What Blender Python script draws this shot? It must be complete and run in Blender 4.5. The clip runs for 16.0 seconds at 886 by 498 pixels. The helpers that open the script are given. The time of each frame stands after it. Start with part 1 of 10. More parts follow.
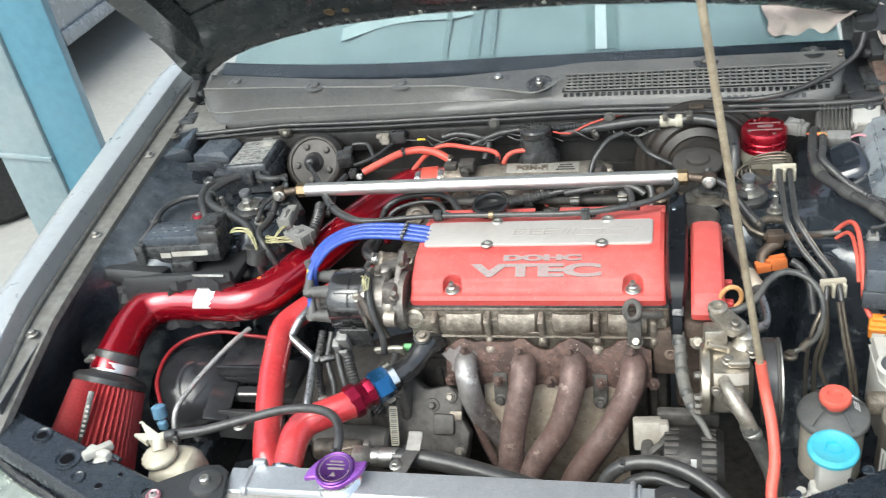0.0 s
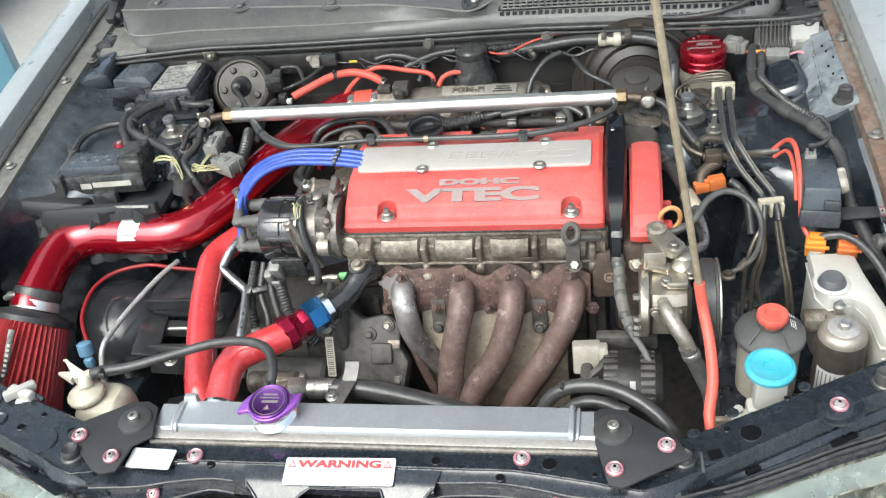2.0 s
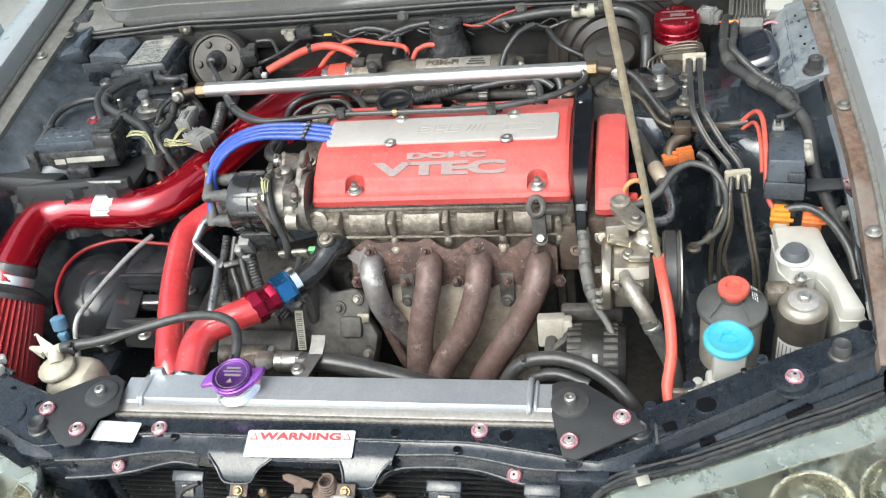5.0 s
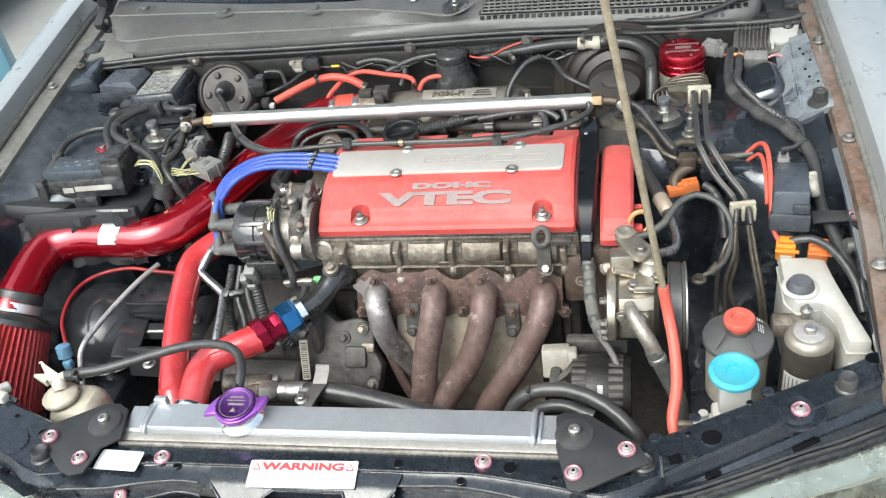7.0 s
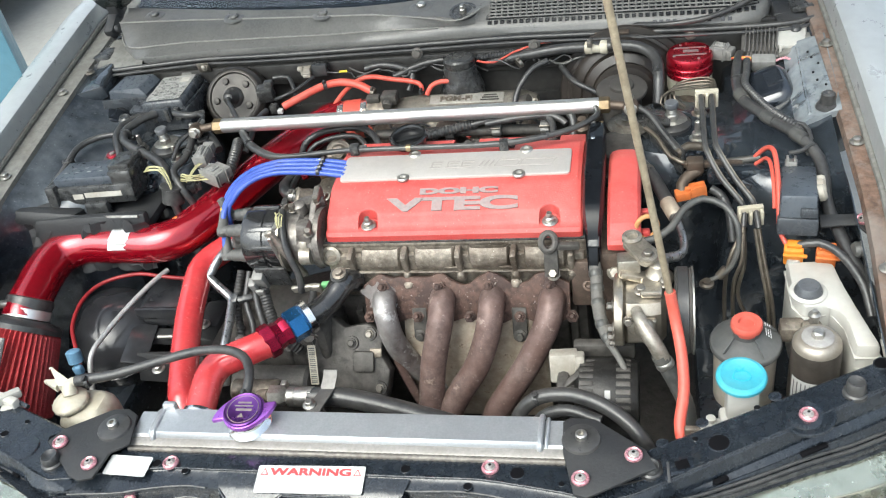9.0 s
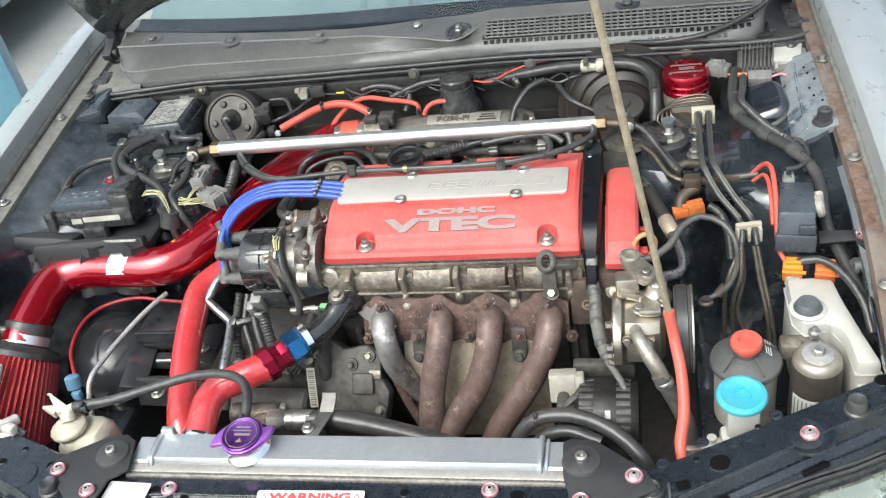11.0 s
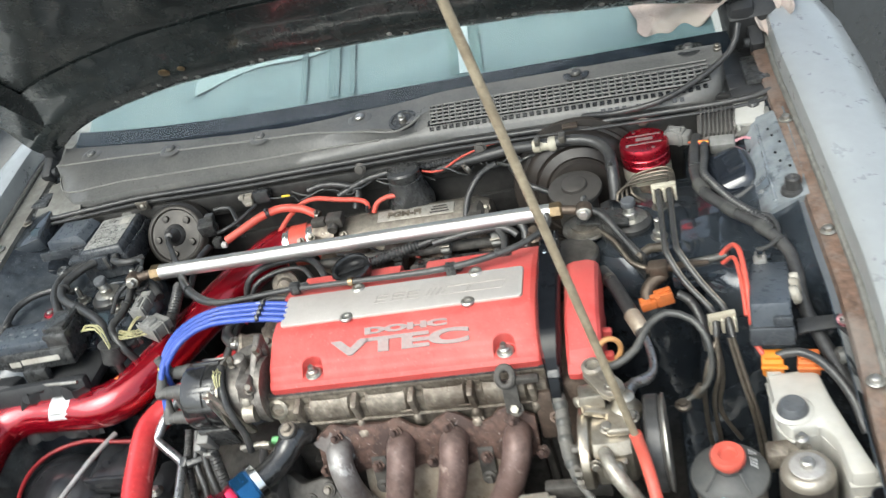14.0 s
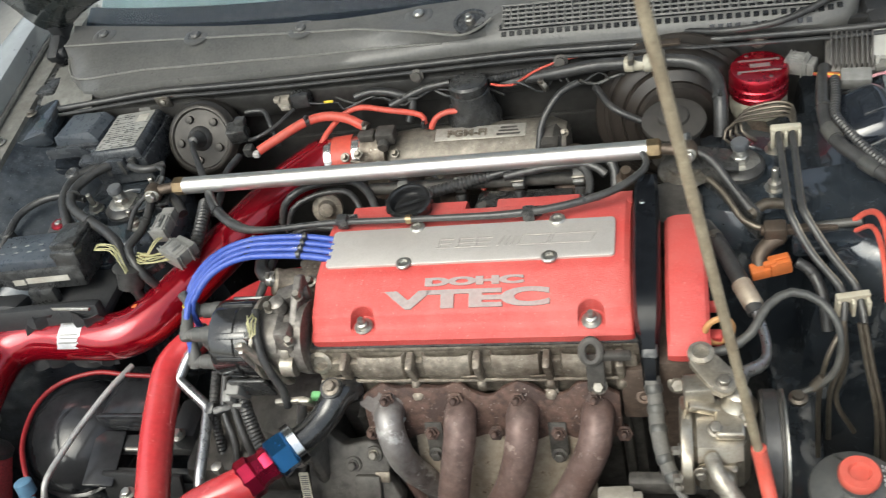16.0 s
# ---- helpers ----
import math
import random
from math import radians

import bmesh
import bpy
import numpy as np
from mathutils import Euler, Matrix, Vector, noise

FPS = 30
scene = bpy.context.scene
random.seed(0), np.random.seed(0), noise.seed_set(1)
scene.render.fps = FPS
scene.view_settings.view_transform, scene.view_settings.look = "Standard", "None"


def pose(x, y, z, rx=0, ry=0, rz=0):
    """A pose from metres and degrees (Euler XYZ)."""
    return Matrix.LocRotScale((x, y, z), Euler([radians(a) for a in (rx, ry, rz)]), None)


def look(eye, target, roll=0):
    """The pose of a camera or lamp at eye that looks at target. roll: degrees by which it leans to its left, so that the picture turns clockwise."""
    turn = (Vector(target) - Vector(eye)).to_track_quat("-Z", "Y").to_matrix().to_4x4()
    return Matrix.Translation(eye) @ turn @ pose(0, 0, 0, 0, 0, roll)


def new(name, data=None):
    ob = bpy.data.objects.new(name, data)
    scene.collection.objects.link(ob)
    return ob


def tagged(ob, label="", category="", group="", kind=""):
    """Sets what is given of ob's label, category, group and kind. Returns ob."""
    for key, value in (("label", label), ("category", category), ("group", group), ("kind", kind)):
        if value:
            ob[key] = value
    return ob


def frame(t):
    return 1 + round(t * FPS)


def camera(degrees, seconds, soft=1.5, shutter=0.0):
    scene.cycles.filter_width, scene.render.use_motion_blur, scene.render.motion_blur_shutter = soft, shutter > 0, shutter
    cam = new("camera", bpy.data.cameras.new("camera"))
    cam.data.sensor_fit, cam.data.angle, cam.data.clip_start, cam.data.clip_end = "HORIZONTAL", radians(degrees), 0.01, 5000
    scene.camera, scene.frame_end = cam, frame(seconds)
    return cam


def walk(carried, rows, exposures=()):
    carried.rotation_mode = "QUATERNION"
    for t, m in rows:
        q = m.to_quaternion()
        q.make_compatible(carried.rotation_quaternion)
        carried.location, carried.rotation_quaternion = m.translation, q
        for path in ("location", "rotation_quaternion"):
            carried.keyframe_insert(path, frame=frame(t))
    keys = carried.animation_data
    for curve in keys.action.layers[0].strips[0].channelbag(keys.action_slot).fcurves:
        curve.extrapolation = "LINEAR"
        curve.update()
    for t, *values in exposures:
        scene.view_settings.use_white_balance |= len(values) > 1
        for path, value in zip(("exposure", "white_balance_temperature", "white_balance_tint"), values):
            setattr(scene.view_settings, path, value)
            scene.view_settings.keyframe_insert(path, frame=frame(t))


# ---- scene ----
cam = camera(50.8, 16.0, soft=1.15, shutter=0.5)
METRES, EYE, TILT, LEAN, TURN = 0.96, 1.795, -33.99, 9.006, 11.72
ROWS = [
    (0.0, 0.0, 0.0, 0.0, 0.0, 0.0, -0.0),
    (0.5, 0.0208, 0.0195, -0.01, -1.82, -0.41, 0.53),
    (1.0, 0.0172, 0.0198, -0.0144, -3.69, -3.12, 0.91),
    (1.5, 0.0143, 0.0239, -0.0089, -3.61, -3.96, 1.08),
    (2.0, 0.0131, 0.0496, -0.0112, -3.6, -4.27, 0.92),
    (2.5, 0.0217, 0.1087, -0.0034, -3.74, -7.31, 1.01),
    (3.0, 0.0376, 0.1305, 0.0111, -3.84, -9.18, 1.14),
    (3.5, 0.0502, 0.1147, 0.011, -3.55, -8.74, 1.27),
    (4.0, 0.0627, 0.0866, 0.0001, -3.48, -7.88, 1.17),
    (4.5, 0.0809, 0.0567, -0.0107, -3.38, -7.04, 1.11),
    (5.0, 0.0928, 0.0422, -0.0108, -2.92, -5.93, 1.23),
    (7.5, 0.0992, 0.0404, -0.0122, -2.24, -3.98, 0.97),
    (8.0, 0.1004, 0.0362, -0.0106, -1.98, -3.95, 1.05),
    (8.5, 0.1028, 0.0432, -0.0097, -1.88, -4.03, 1.26),
    (9.0, 0.1056, 0.0386, -0.007, -1.72, -3.88, 1.21),
    (11.5, 0.1168, 0.0426, 0.0021, -1.43, -2.6, 2.06),
    (12.0, 0.1136, 0.0392, 0.0034, -1.27, -2.37, 2.04),
    (12.5, 0.1151, 0.0437, 0.0101, -1.21, -2.3, 2.09),
    (13.0, 0.1864, 0.0668, 0.0411, -0.96, -1.87, 2.73),
    (13.5, 0.2923, 0.0957, 0.0815, -0.43, -0.63, 6.78),
    (14.0, 0.2531, 0.1734, 0.1267, -0.56, -0.83, 7.72),
    (14.2, 0.2156, 0.2214, 0.1640, -0.9, -1.06, 8.45),
    (14.5, 0.1644, 0.2942, 0.1955, -0.85, -1.83, 8.31),
    (14.7, 0.1625, 0.3400, 0.2160, -0.45, -3.39, 7.78),
    (15.0, 0.1885, 0.3818, 0.2244, -0.2, -6.63, 6.24),
    (15.5, 0.2098, 0.4047, 0.241, -0.05, -8.73, 4.48),
    (16.0, 0.1594, 0.422, 0.2444, -0.08, -9.13, 4.51),
]
PATH_BASE = pose(0.404, -0.859, EYE, TILT, LEAN, TURN)
walk(cam, [(t, PATH_BASE @ pose(METRES * x, METRES * y, METRES * z, 90 + pitch, roll, yaw)) for t, x, y, z, yaw, pitch, roll in ROWS],
     exposures=((0.0, 1.27, 6230, 2), (0.5, 1.27, 6250, 2), (12.5, 1.27, 6290, 2), (14.0, 1.17, 6350, 2), (15.0, 0.93, 6470, 2), (16.0, 0.85, 6560, 2)))

# ---- light ----
world = bpy.data.worlds.new("sky")
scene.world = world
world.use_nodes = True
wn = world.node_tree.nodes
sky = wn.new("ShaderNodeTexSky")
sky.sky_type = "NISHITA"
sky.sun_disc = False
sky.sun_elevation = radians(58)
sky.sun_rotation = radians(208)
sky.air_density, sky.dust_density, sky.ozone_density = 1.0, 5.0, 1.0
haze = wn.new("ShaderNodeHueSaturation")
haze.inputs["Saturation"].default_value = 0.6
world.node_tree.links.new(sky.outputs[0], haze.inputs["Color"])
world.node_tree.links.new(haze.outputs[0], wn["Background"].inputs[0])
wn["Background"].inputs[1].default_value = 0.148
sun = new("sun", bpy.data.lights.new("sun", "SUN"))
sun.data.energy, sun.data.angle, sun.data.color = 1.1, radians(50), (1.0, 0.985, 0.96)
sun.matrix_world = look((-1.3, -2.0, 4.0), (0, 0.4, 0.7))


# ---- materials ----
def mat(name, base, rough=0.5, metal=0.0, var=0.2, scale=60.0, bump=0.06, dust=None, dust_amount=0.45, dust_scale=9.0, coat=0.0, trans=0.0, ior=1.45, grime=0.35, speck=None, speck_amount=0.7, patch=None, patch_scale=30.0, patch_from=0.56, dent=0.0, dent_scale=16.0):
    """A surface with grain; dust: colour of uneven blotches and of fine grime; patch: colour of sharp-edged scale or flaking; speck: colour of small flecks; dent: depth of slow waves in the sheet."""
    m = bpy.data.materials.new(name)
    m.use_nodes = True
    n, l = m.node_tree.nodes, m.node_tree.links
    p = n["Principled BSDF"]
    co = n.new("ShaderNodeTexCoord")

    def noise_of(size, detail, rough_):
        t = n.new("ShaderNodeTexNoise")
        t.inputs["Scale"].default_value, t.inputs["Detail"].default_value, t.inputs["Roughness"].default_value = size, detail, rough_
        l.new(co.outputs["Object"], t.inputs["Vector"])
        return t.outputs["Fac"]

    def span(value, lo, hi, to_lo, to_hi):
        r = n.new("ShaderNodeMapRange")
        for key, v in (("From Min", lo), ("From Max", hi), ("To Min", to_lo), ("To Max", to_hi)):
            r.inputs[key].default_value = v
        l.new(value, r.inputs["Value"])
        return r.outputs["Result"]

    def over(under, colour, factor):
        x = n.new("ShaderNodeMix")
        x.data_type = "RGBA"
        if isinstance(under, tuple):
            x.inputs["A"].default_value = (*under, 1)
        else:
            l.new(under, x.inputs["A"])
        x.inputs["B"].default_value = (*colour, 1)
        l.new(factor, x.inputs["Factor"])
        return x.outputs["Result"]

    fine = noise_of(scale, 6.0, 0.6)
    coarse = noise_of(dust_scale, 8.0, 0.68)
    lo, hi = tuple(max(0, c * (1 - var)) for c in base), tuple(min(1, c * (1 + var)) for c in base)
    colour = over(lo, hi, span(fine, 0.35, 0.65, 0, 1))
    wear = coarse
    if dust:
        colour = over(colour, dust, span(coarse, 0.42, 0.66, 0, dust_amount))
        wear = noise_of(dust_scale * 7.0, 10.0, 0.75)
        colour = over(colour, dust, span(wear, 0.50, 0.72, 0, grime * min(1, dust_amount * 2)))
    if patch:
        colour = over(colour, patch, span(noise_of(patch_scale, 9.0, 0.7), patch_from, patch_from + 0.05, 0, 0.85))
    if speck:
        colour = over(colour, speck, span(noise_of(230.0, 3.0, 0.5), 0.66, 0.72, 0, speck_amount))
    l.new(colour, p.inputs["Base Color"])
    l.new(span(wear, 0.3, 0.7, max(0.02, rough - 0.10), min(1, rough + 0.12)), p.inputs["Roughness"])
    p.inputs["Metallic"].default_value = metal
    p.inputs["Coat Weight"].default_value = coat
    p.inputs["Transmission Weight"].default_value, p.inputs["IOR"].default_value = trans, ior
    if bump:
        b = n.new("ShaderNodeBump")
        b.inputs["Strength"].default_value, b.inputs["Distance"].default_value = min(1.0, bump * 2.2), 0.003
        l.new(fine, b.inputs["Height"])
        l.new(b.outputs["Normal"], p.inputs["Normal"])
        if dent:
            d = n.new("ShaderNodeBump")
            d.inputs["Strength"].default_value, d.inputs["Distance"].default_value = 1.0, dent
            l.new(noise_of(dent_scale, 2.0, 0.45), d.inputs["Height"])
            l.new(d.outputs["Normal"], b.inputs["Normal"])
            l.new(d.outputs["Normal"], p.inputs["Coat Normal"])
    return m


RED_COVER = mat("red wrinkle paint", (0.455, 0.058, 0.053), 0.46, 0, 0.10, 420, 0.14, (0.485, 0.115, 0.102), 0.65, 10, grime=0.5, speck=(0.70, 0.38, 0.34), speck_amount=0.22)
RED_ANOD = mat("red anodised metal", (0.36, 0.008, 0.022), 0.24, 0.75, 0.12, 120, 0.01, coat=0.4)
RED_PIPE = mat("candy red pipe", (0.30, 0.004, 0.014), 0.14, 0.55, 0.08, 90, 0.004, coat=1.0)
RED_PAINT = mat("red painted pipe", (0.50, 0.042, 0.048), 0.2, 0.1, 0.10, 90, 0.01, (0.45, 0.10, 0.09), 0.3, 9, coat=0.6)
RED_CAP = mat("faded red cap plastic", (0.50, 0.085, 0.060), 0.42, 0, 0.1, 80, 0.02, (0.40, 0.13, 0.10), 0.4, 20)
RED_RUBBER = mat("red silicone", (0.55, 0.080, 0.055), 0.45, 0, 0.12, 120, 0.03, (0.38, 0.13, 0.10), 0.4, 14)
RED_PAPER = mat("red filter cotton", (0.30, 0.024, 0.028), 0.75, 0, 0.3, 300, 0.15, (0.20, 0.06, 0.055), 0.4, 9)
DARK_RED = mat("dark red wire", (0.20, 0.010, 0.013), 0.42, 0, 0.15)
ORANGE = mat("orange plastic", (0.50, 0.125, 0.028), 0.5, 0, 0.15, 80, 0.02, (0.30, 0.12, 0.05), 0.45, 24)
AMBER = mat("amber plastic", (0.62, 0.20, 0.018), 0.45, 0, 0.12, 80, 0.02, (0.42, 0.16, 0.04), 0.4, 30)
ALU = mat("brushed aluminium", (0.49, 0.505, 0.52), 0.48, 0.85, 0.07, 300, 0.02, (0.37, 0.38, 0.40), 0.5, 6, patch=(0.58, 0.59, 0.60), patch_scale=9, patch_from=0.66)
ALU_BAR = mat("polished bar", (0.62, 0.62, 0.61), 0.40, 0.9, 0.05, 200, 0.01, (0.60, 0.585, 0.56), 0.5, 8)
CAST = mat("oily cast aluminium", (0.245, 0.215, 0.178), 0.44, 0.5, 0.35, 90, 0.25, (0.072, 0.052, 0.038), 0.8, 11, grime=0.6, speck=(0.55, 0.52, 0.46), speck_amount=0.5, patch=(0.34, 0.315, 0.275), patch_scale=22, patch_from=0.60)
CAST_LIGHT = mat("clean cast aluminium", (0.37, 0.345, 0.30), 0.40, 0.65, 0.22, 110, 0.16, (0.13, 0.105, 0.075), 0.6, 14, grime=0.6)
CAST_DARK = mat("dirty cast iron", (0.054, 0.050, 0.046), 0.56, 0.2, 0.5, 60, 0.3, (0.100, 0.093, 0.083), 0.55, 14, grime=0.6)
RUST_PLATE = mat("rusted flange", (0.078, 0.046, 0.037), 0.64, 0.15, 0.5, 90, 0.6, (0.112, 0.068, 0.053), 0.7, 17, grime=0.7, speck=(0.50, 0.45, 0.41), speck_amount=0.6, patch=(0.048, 0.030, 0.026), patch_scale=24, patch_from=0.52)
HEADER = mat("heat stained header", (0.148, 0.104, 0.093), 0.48, 0.25, 0.3, 70, 0.18, (0.108, 0.063, 0.053), 0.85, 9, grime=0.6, speck=(0.34, 0.30, 0.27), speck_amount=0.35, patch=(0.29, 0.225, 0.195), patch_scale=38, patch_from=0.60)
HEADER_PALE = mat("flaking silver coat", (0.40, 0.40, 0.39), 0.5, 0.4, 0.3, 90, 0.2, (0.20, 0.17, 0.155), 0.7, 20, grime=0.7, patch=(0.10, 0.062, 0.05), patch_scale=45, patch_from=0.56)
SHIELD = mat("dull heat shield", (0.44, 0.385, 0.31), 0.5, 0.35, 0.2, 60, 0.14, (0.26, 0.20, 0.15), 0.7, 12, grime=0.6, patch=(0.15, 0.10, 0.07), patch_scale=30, patch_from=0.60)
STEEL = mat("zinc steel", (0.50, 0.49, 0.46), 0.38, 0.9, 0.15, 120, 0.04, (0.20, 0.175, 0.14), 0.6, 36)
CHROME = mat("bright steel", (0.80, 0.80, 0.80), 0.14, 1.0, 0.06, 120, 0.01)
BRASS = mat("yellow zinc", (0.27, 0.20, 0.115), 0.40, 0.85, 0.2, 80, 0.04, (0.15, 0.105, 0.065), 0.6, 34)
RUST = mat("rust", (0.115, 0.072, 0.052), 0.8, 0.1, 0.4, 60, 0.25, (0.185, 0.165, 0.150), 0.65, 9, grime=0.7)
BLACK = mat("dusty black plastic", (0.028, 0.029, 0.030), 0.28, 0, 0.35, 90, 0.06, (0.105, 0.101, 0.094), 0.30, 8, coat=0.15, dent=0.005, dent_scale=40)
BLACK_GLOSS = mat("glossy black plastic", (0.018, 0.019, 0.021), 0.12, 0, 0.2, 60, 0.01, coat=0.5)
BLACK_MATT = mat("flat black plate", (0.018, 0.019, 0.021), 0.55, 0, 0.2, 240, 0.08, (0.070, 0.067, 0.063), 0.25, 10)
RUBBER = mat("black rubber", (0.029, 0.029, 0.030), 0.34, 0, 0.3, 110, 0.06, (0.100, 0.096, 0.088), 0.36, 16, coat=0.12, dent=0.0012, dent_scale=32)
GREY_PLASTIC = mat("grey connector plastic", (0.19, 0.188, 0.18), 0.45, 0, 0.15, 90, 0.03, (0.12, 0.108, 0.09), 0.4, 22)
COWL = mat("weathered cowl plastic", (0.090, 0.090, 0.087), 0.34, 0, 0.14, 200, 0.05, (0.160, 0.154, 0.144), 0.55, 5)
NAVY = mat("dark blue body paint", (0.017, 0.022, 0.029), 0.20, 0.1, 0.3, 40, 0.015, (0.075, 0.084, 0.092), 0.36, 6, coat=0.9, grime=0.35, dent=0.010, dent_scale=11)
# Left inner fender: dust, plus its sky reflection put into the colour.
NAVY_DUST_SHEEN = mat("blue grey body paint, dust and sky sheen", (0.022, 0.028, 0.037), 0.34, 0.1, 0.3, 40, 0.02, (0.122, 0.135, 0.148), 0.55, 7, coat=0.25, grime=0.55, speck=(0.30, 0.32, 0.33), speck_amount=0.3, dent=0.014, dent_scale=11)
NAVY_FRONT = mat("washed blue black paint", (0.010, 0.0135, 0.019), 0.26, 0.05, 0.2, 60, 0.010, (0.055, 0.062, 0.068), 0.20, 9, coat=0.4, grime=0.30, speck=(0.20, 0.21, 0.22), speck_amount=0.18, dent=0.0018, dent_scale=26)
PRIMER = mat("chalky silver paint", (0.35, 0.366, 0.370), 0.32, 0.35, 0.05, 40, 0.02, (0.325, 0.340, 0.342), 0.35, 4, coat=0.2, grime=0.15)
HOOD_BLACK = mat("black hood underside", (0.013, 0.0165, 0.0165), 0.24, 0, 0.2, 50, 0.01, (0.048, 0.055, 0.053), 0.35, 3.5, coat=0.3, grime=0.25, speck=(0.2, 0.2, 0.2), speck_amount=0.2, dent=0.006, dent_scale=5)
WHITE_PLASTIC = mat("aged white plastic", (0.38, 0.375, 0.352), 0.40, 0, 0.06, 50, 0.02, (0.40, 0.365, 0.295), 0.45, 8)
CREAM = mat("yellowed tank plastic", (0.43, 0.405, 0.33), 0.42, 0, 0.1, 60, 0.03, (0.30, 0.25, 0.175), 0.6, 18)
SMOKE = mat("smoky grey plastic lid", (0.070, 0.072, 0.071), 0.40, 0, 0.12, 120, 0.03, (0.128, 0.125, 0.117), 0.5, 12)
BLUE_CAP = mat("sky blue plastic", (0.050, 0.305, 0.385), 0.40, 0, 0.08, 90, 0.02, (0.11, 0.37, 0.43), 0.5, 24)
BLUE_WIRE = mat("blue silicone lead", (0.042, 0.085, 0.37), 0.36, 0, 0.12, 120, 0.02, (0.10, 0.14, 0.38), 0.3, 30)
BLUE_ANOD = mat("blue anodised metal", (0.030, 0.13, 0.30), 0.22, 0.85, 0.1, 80, 0.01)
PURPLE = mat("purple anodised metal", (0.33, 0.11, 0.50), 0.26, 0.7, 0.1, 80, 0.01, coat=0.3)
PINK = mat("pink anodised washer", (0.60, 0.26, 0.30), 0.28, 0.6, 0.1, 80, 0.02, (0.64, 0.42, 0.44), 0.5, 60)
PAPER = mat("white label", (0.52, 0.52, 0.51), 0.55, 0, 0.04, 60, 0.0, (0.42, 0.41, 0.385), 0.4, 16)
PLATE = mat("bead blasted plate", (0.58, 0.55, 0.52), 0.45, 0.5, 0.06, 500, 0.03, (0.50, 0.465, 0.435), 0.5, 10)
LETTER = mat("raised letters", (0.232, 0.200, 0.197), 0.46, 0.35, 0.10, 200, 0.04, (0.30, 0.17, 0.162), 0.4, 26)
RED_INK = mat("red ink", (0.52, 0.045, 0.05), 0.5, 0, 0.05)
BLACK_INK = mat("dark ink", (0.10, 0.10, 0.10), 0.5, 0, 0.05)
WHITE_INK = mat("white ink", (0.75, 0.75, 0.75), 0.5, 0, 0.05)
BOLT_DULL = mat("dull grey bolt steel", (0.24, 0.225, 0.20), 0.45, 0.8, 0.2, 120, 0.06, (0.12, 0.095, 0.07), 0.6, 40)
PUMP = mat("warm machined aluminium", (0.50, 0.465, 0.40), 0.36, 0.9, 0.12, 60, 0.06, (0.22, 0.18, 0.13), 0.55, 11, grime=0.55)
STRIP = mat("glossy blue black plastic", (0.007, 0.008, 0.010), 0.16, 0, 0.2, 60, 0.004, ior=1.28)
# Black without reflection, laid on surfaces to paint the shade inside holes.
HOLE_SHADE = mat("dark hole", (0.007, 0.007, 0.008), 0.9, 0, 0.1)
HOLE_SHADE.node_tree.nodes["Principled BSDF"].inputs["Specular IOR Level"].default_value = 0.0
BOOT_GREY = mat("faded grey boot rubber", (0.070, 0.070, 0.068), 0.5, 0, 0.15, 90, 0.04, (0.12, 0.112, 0.10), 0.5, 18)
ENGRAVE = mat("fine engraved metal", (0.45, 0.42, 0.395), 0.42, 0.55, 0.06, 300, 0.02)
GLOSS_DOME = mat("smooth shiny black plastic", (0.020, 0.021, 0.024), 0.15, 0, 0.2, 40, 0.02, (0.060, 0.060, 0.061), 0.3, 5)
FIREWALL = mat("sooty black panel", (0.022, 0.0215, 0.021), 0.46, 0, 0.35, 60, 0.08, (0.062, 0.058, 0.052), 0.42, 8, grime=0.5)
LABEL_SILVER = mat("silver foil label", (0.52, 0.52, 0.53), 0.4, 0.4, 0.1, 200, 0.02, (0.34, 0.34, 0.35), 0.6, 60)
BROWN_CAST = mat("brown stained casting", (0.105, 0.078, 0.062), 0.5, 0.35, 0.3, 70, 0.2, (0.055, 0.038, 0.030), 0.7, 14, grime=0.6, speck=(0.30, 0.26, 0.22), speck_amount=0.35)
YELLOW = mat("yellow tape", (0.75, 0.55, 0.06), 0.5, 0, 0.1)
GREEN = mat("green connector", (0.20, 0.50, 0.22), 0.5, 0, 0.1)
CLOTH = mat("beige rag", (0.44, 0.37, 0.33), 0.9, 0, 0.12, 400, 0.2, (0.33, 0.27, 0.24), 0.4, 12)
CONCRETE = mat("workshop concrete", (0.30, 0.297, 0.278), 0.65, 0, 0.06, 30, 0.05, (0.25, 0.247, 0.232), 0.5, 1.1)
LIFT_BLUE = mat("blue lift paint", (0.082, 0.200, 0.268), 0.42, 0, 0.08, 30, 0.02, (0.125, 0.235, 0.29), 0.4, 3)
LIFT_PALE = mat("pale lift paint", (0.19, 0.255, 0.275), 0.45, 0, 0.08, 30, 0.02, (0.29, 0.325, 0.33), 0.5, 3)
GREY_CAR = mat("grey car paint", (0.26, 0.28, 0.30), 0.25, 0.3, 0.08, 30, 0.01, coat=0.6)
DARK_CAR = mat("dark grey car paint", (0.035, 0.040, 0.045), 0.20, 0.2, 0.1, 30, 0.01, coat=0.7)
TYRE = mat("tyre rubber", (0.018, 0.018, 0.018), 0.75, 0, 0.3, 60, 0.1)
SHADE = mat("pale teal sun shade", (0.105, 0.160, 0.175), 0.55, 0, 0.06, 30, 0.05, (0.165, 0.222, 0.235), 0.5, 5)
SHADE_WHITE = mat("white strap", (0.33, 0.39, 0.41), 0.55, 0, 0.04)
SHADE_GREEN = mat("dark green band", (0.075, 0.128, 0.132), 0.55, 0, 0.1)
FRIT = mat("black glass border", (0.006, 0.009, 0.014), 0.13, 0, 0.1, 30, 0.0)
GLASS = mat("clear lens", (0.93, 0.96, 0.95), 0.06, 0, 0.0, 30, 0.0, trans=1.0, ior=1.3)
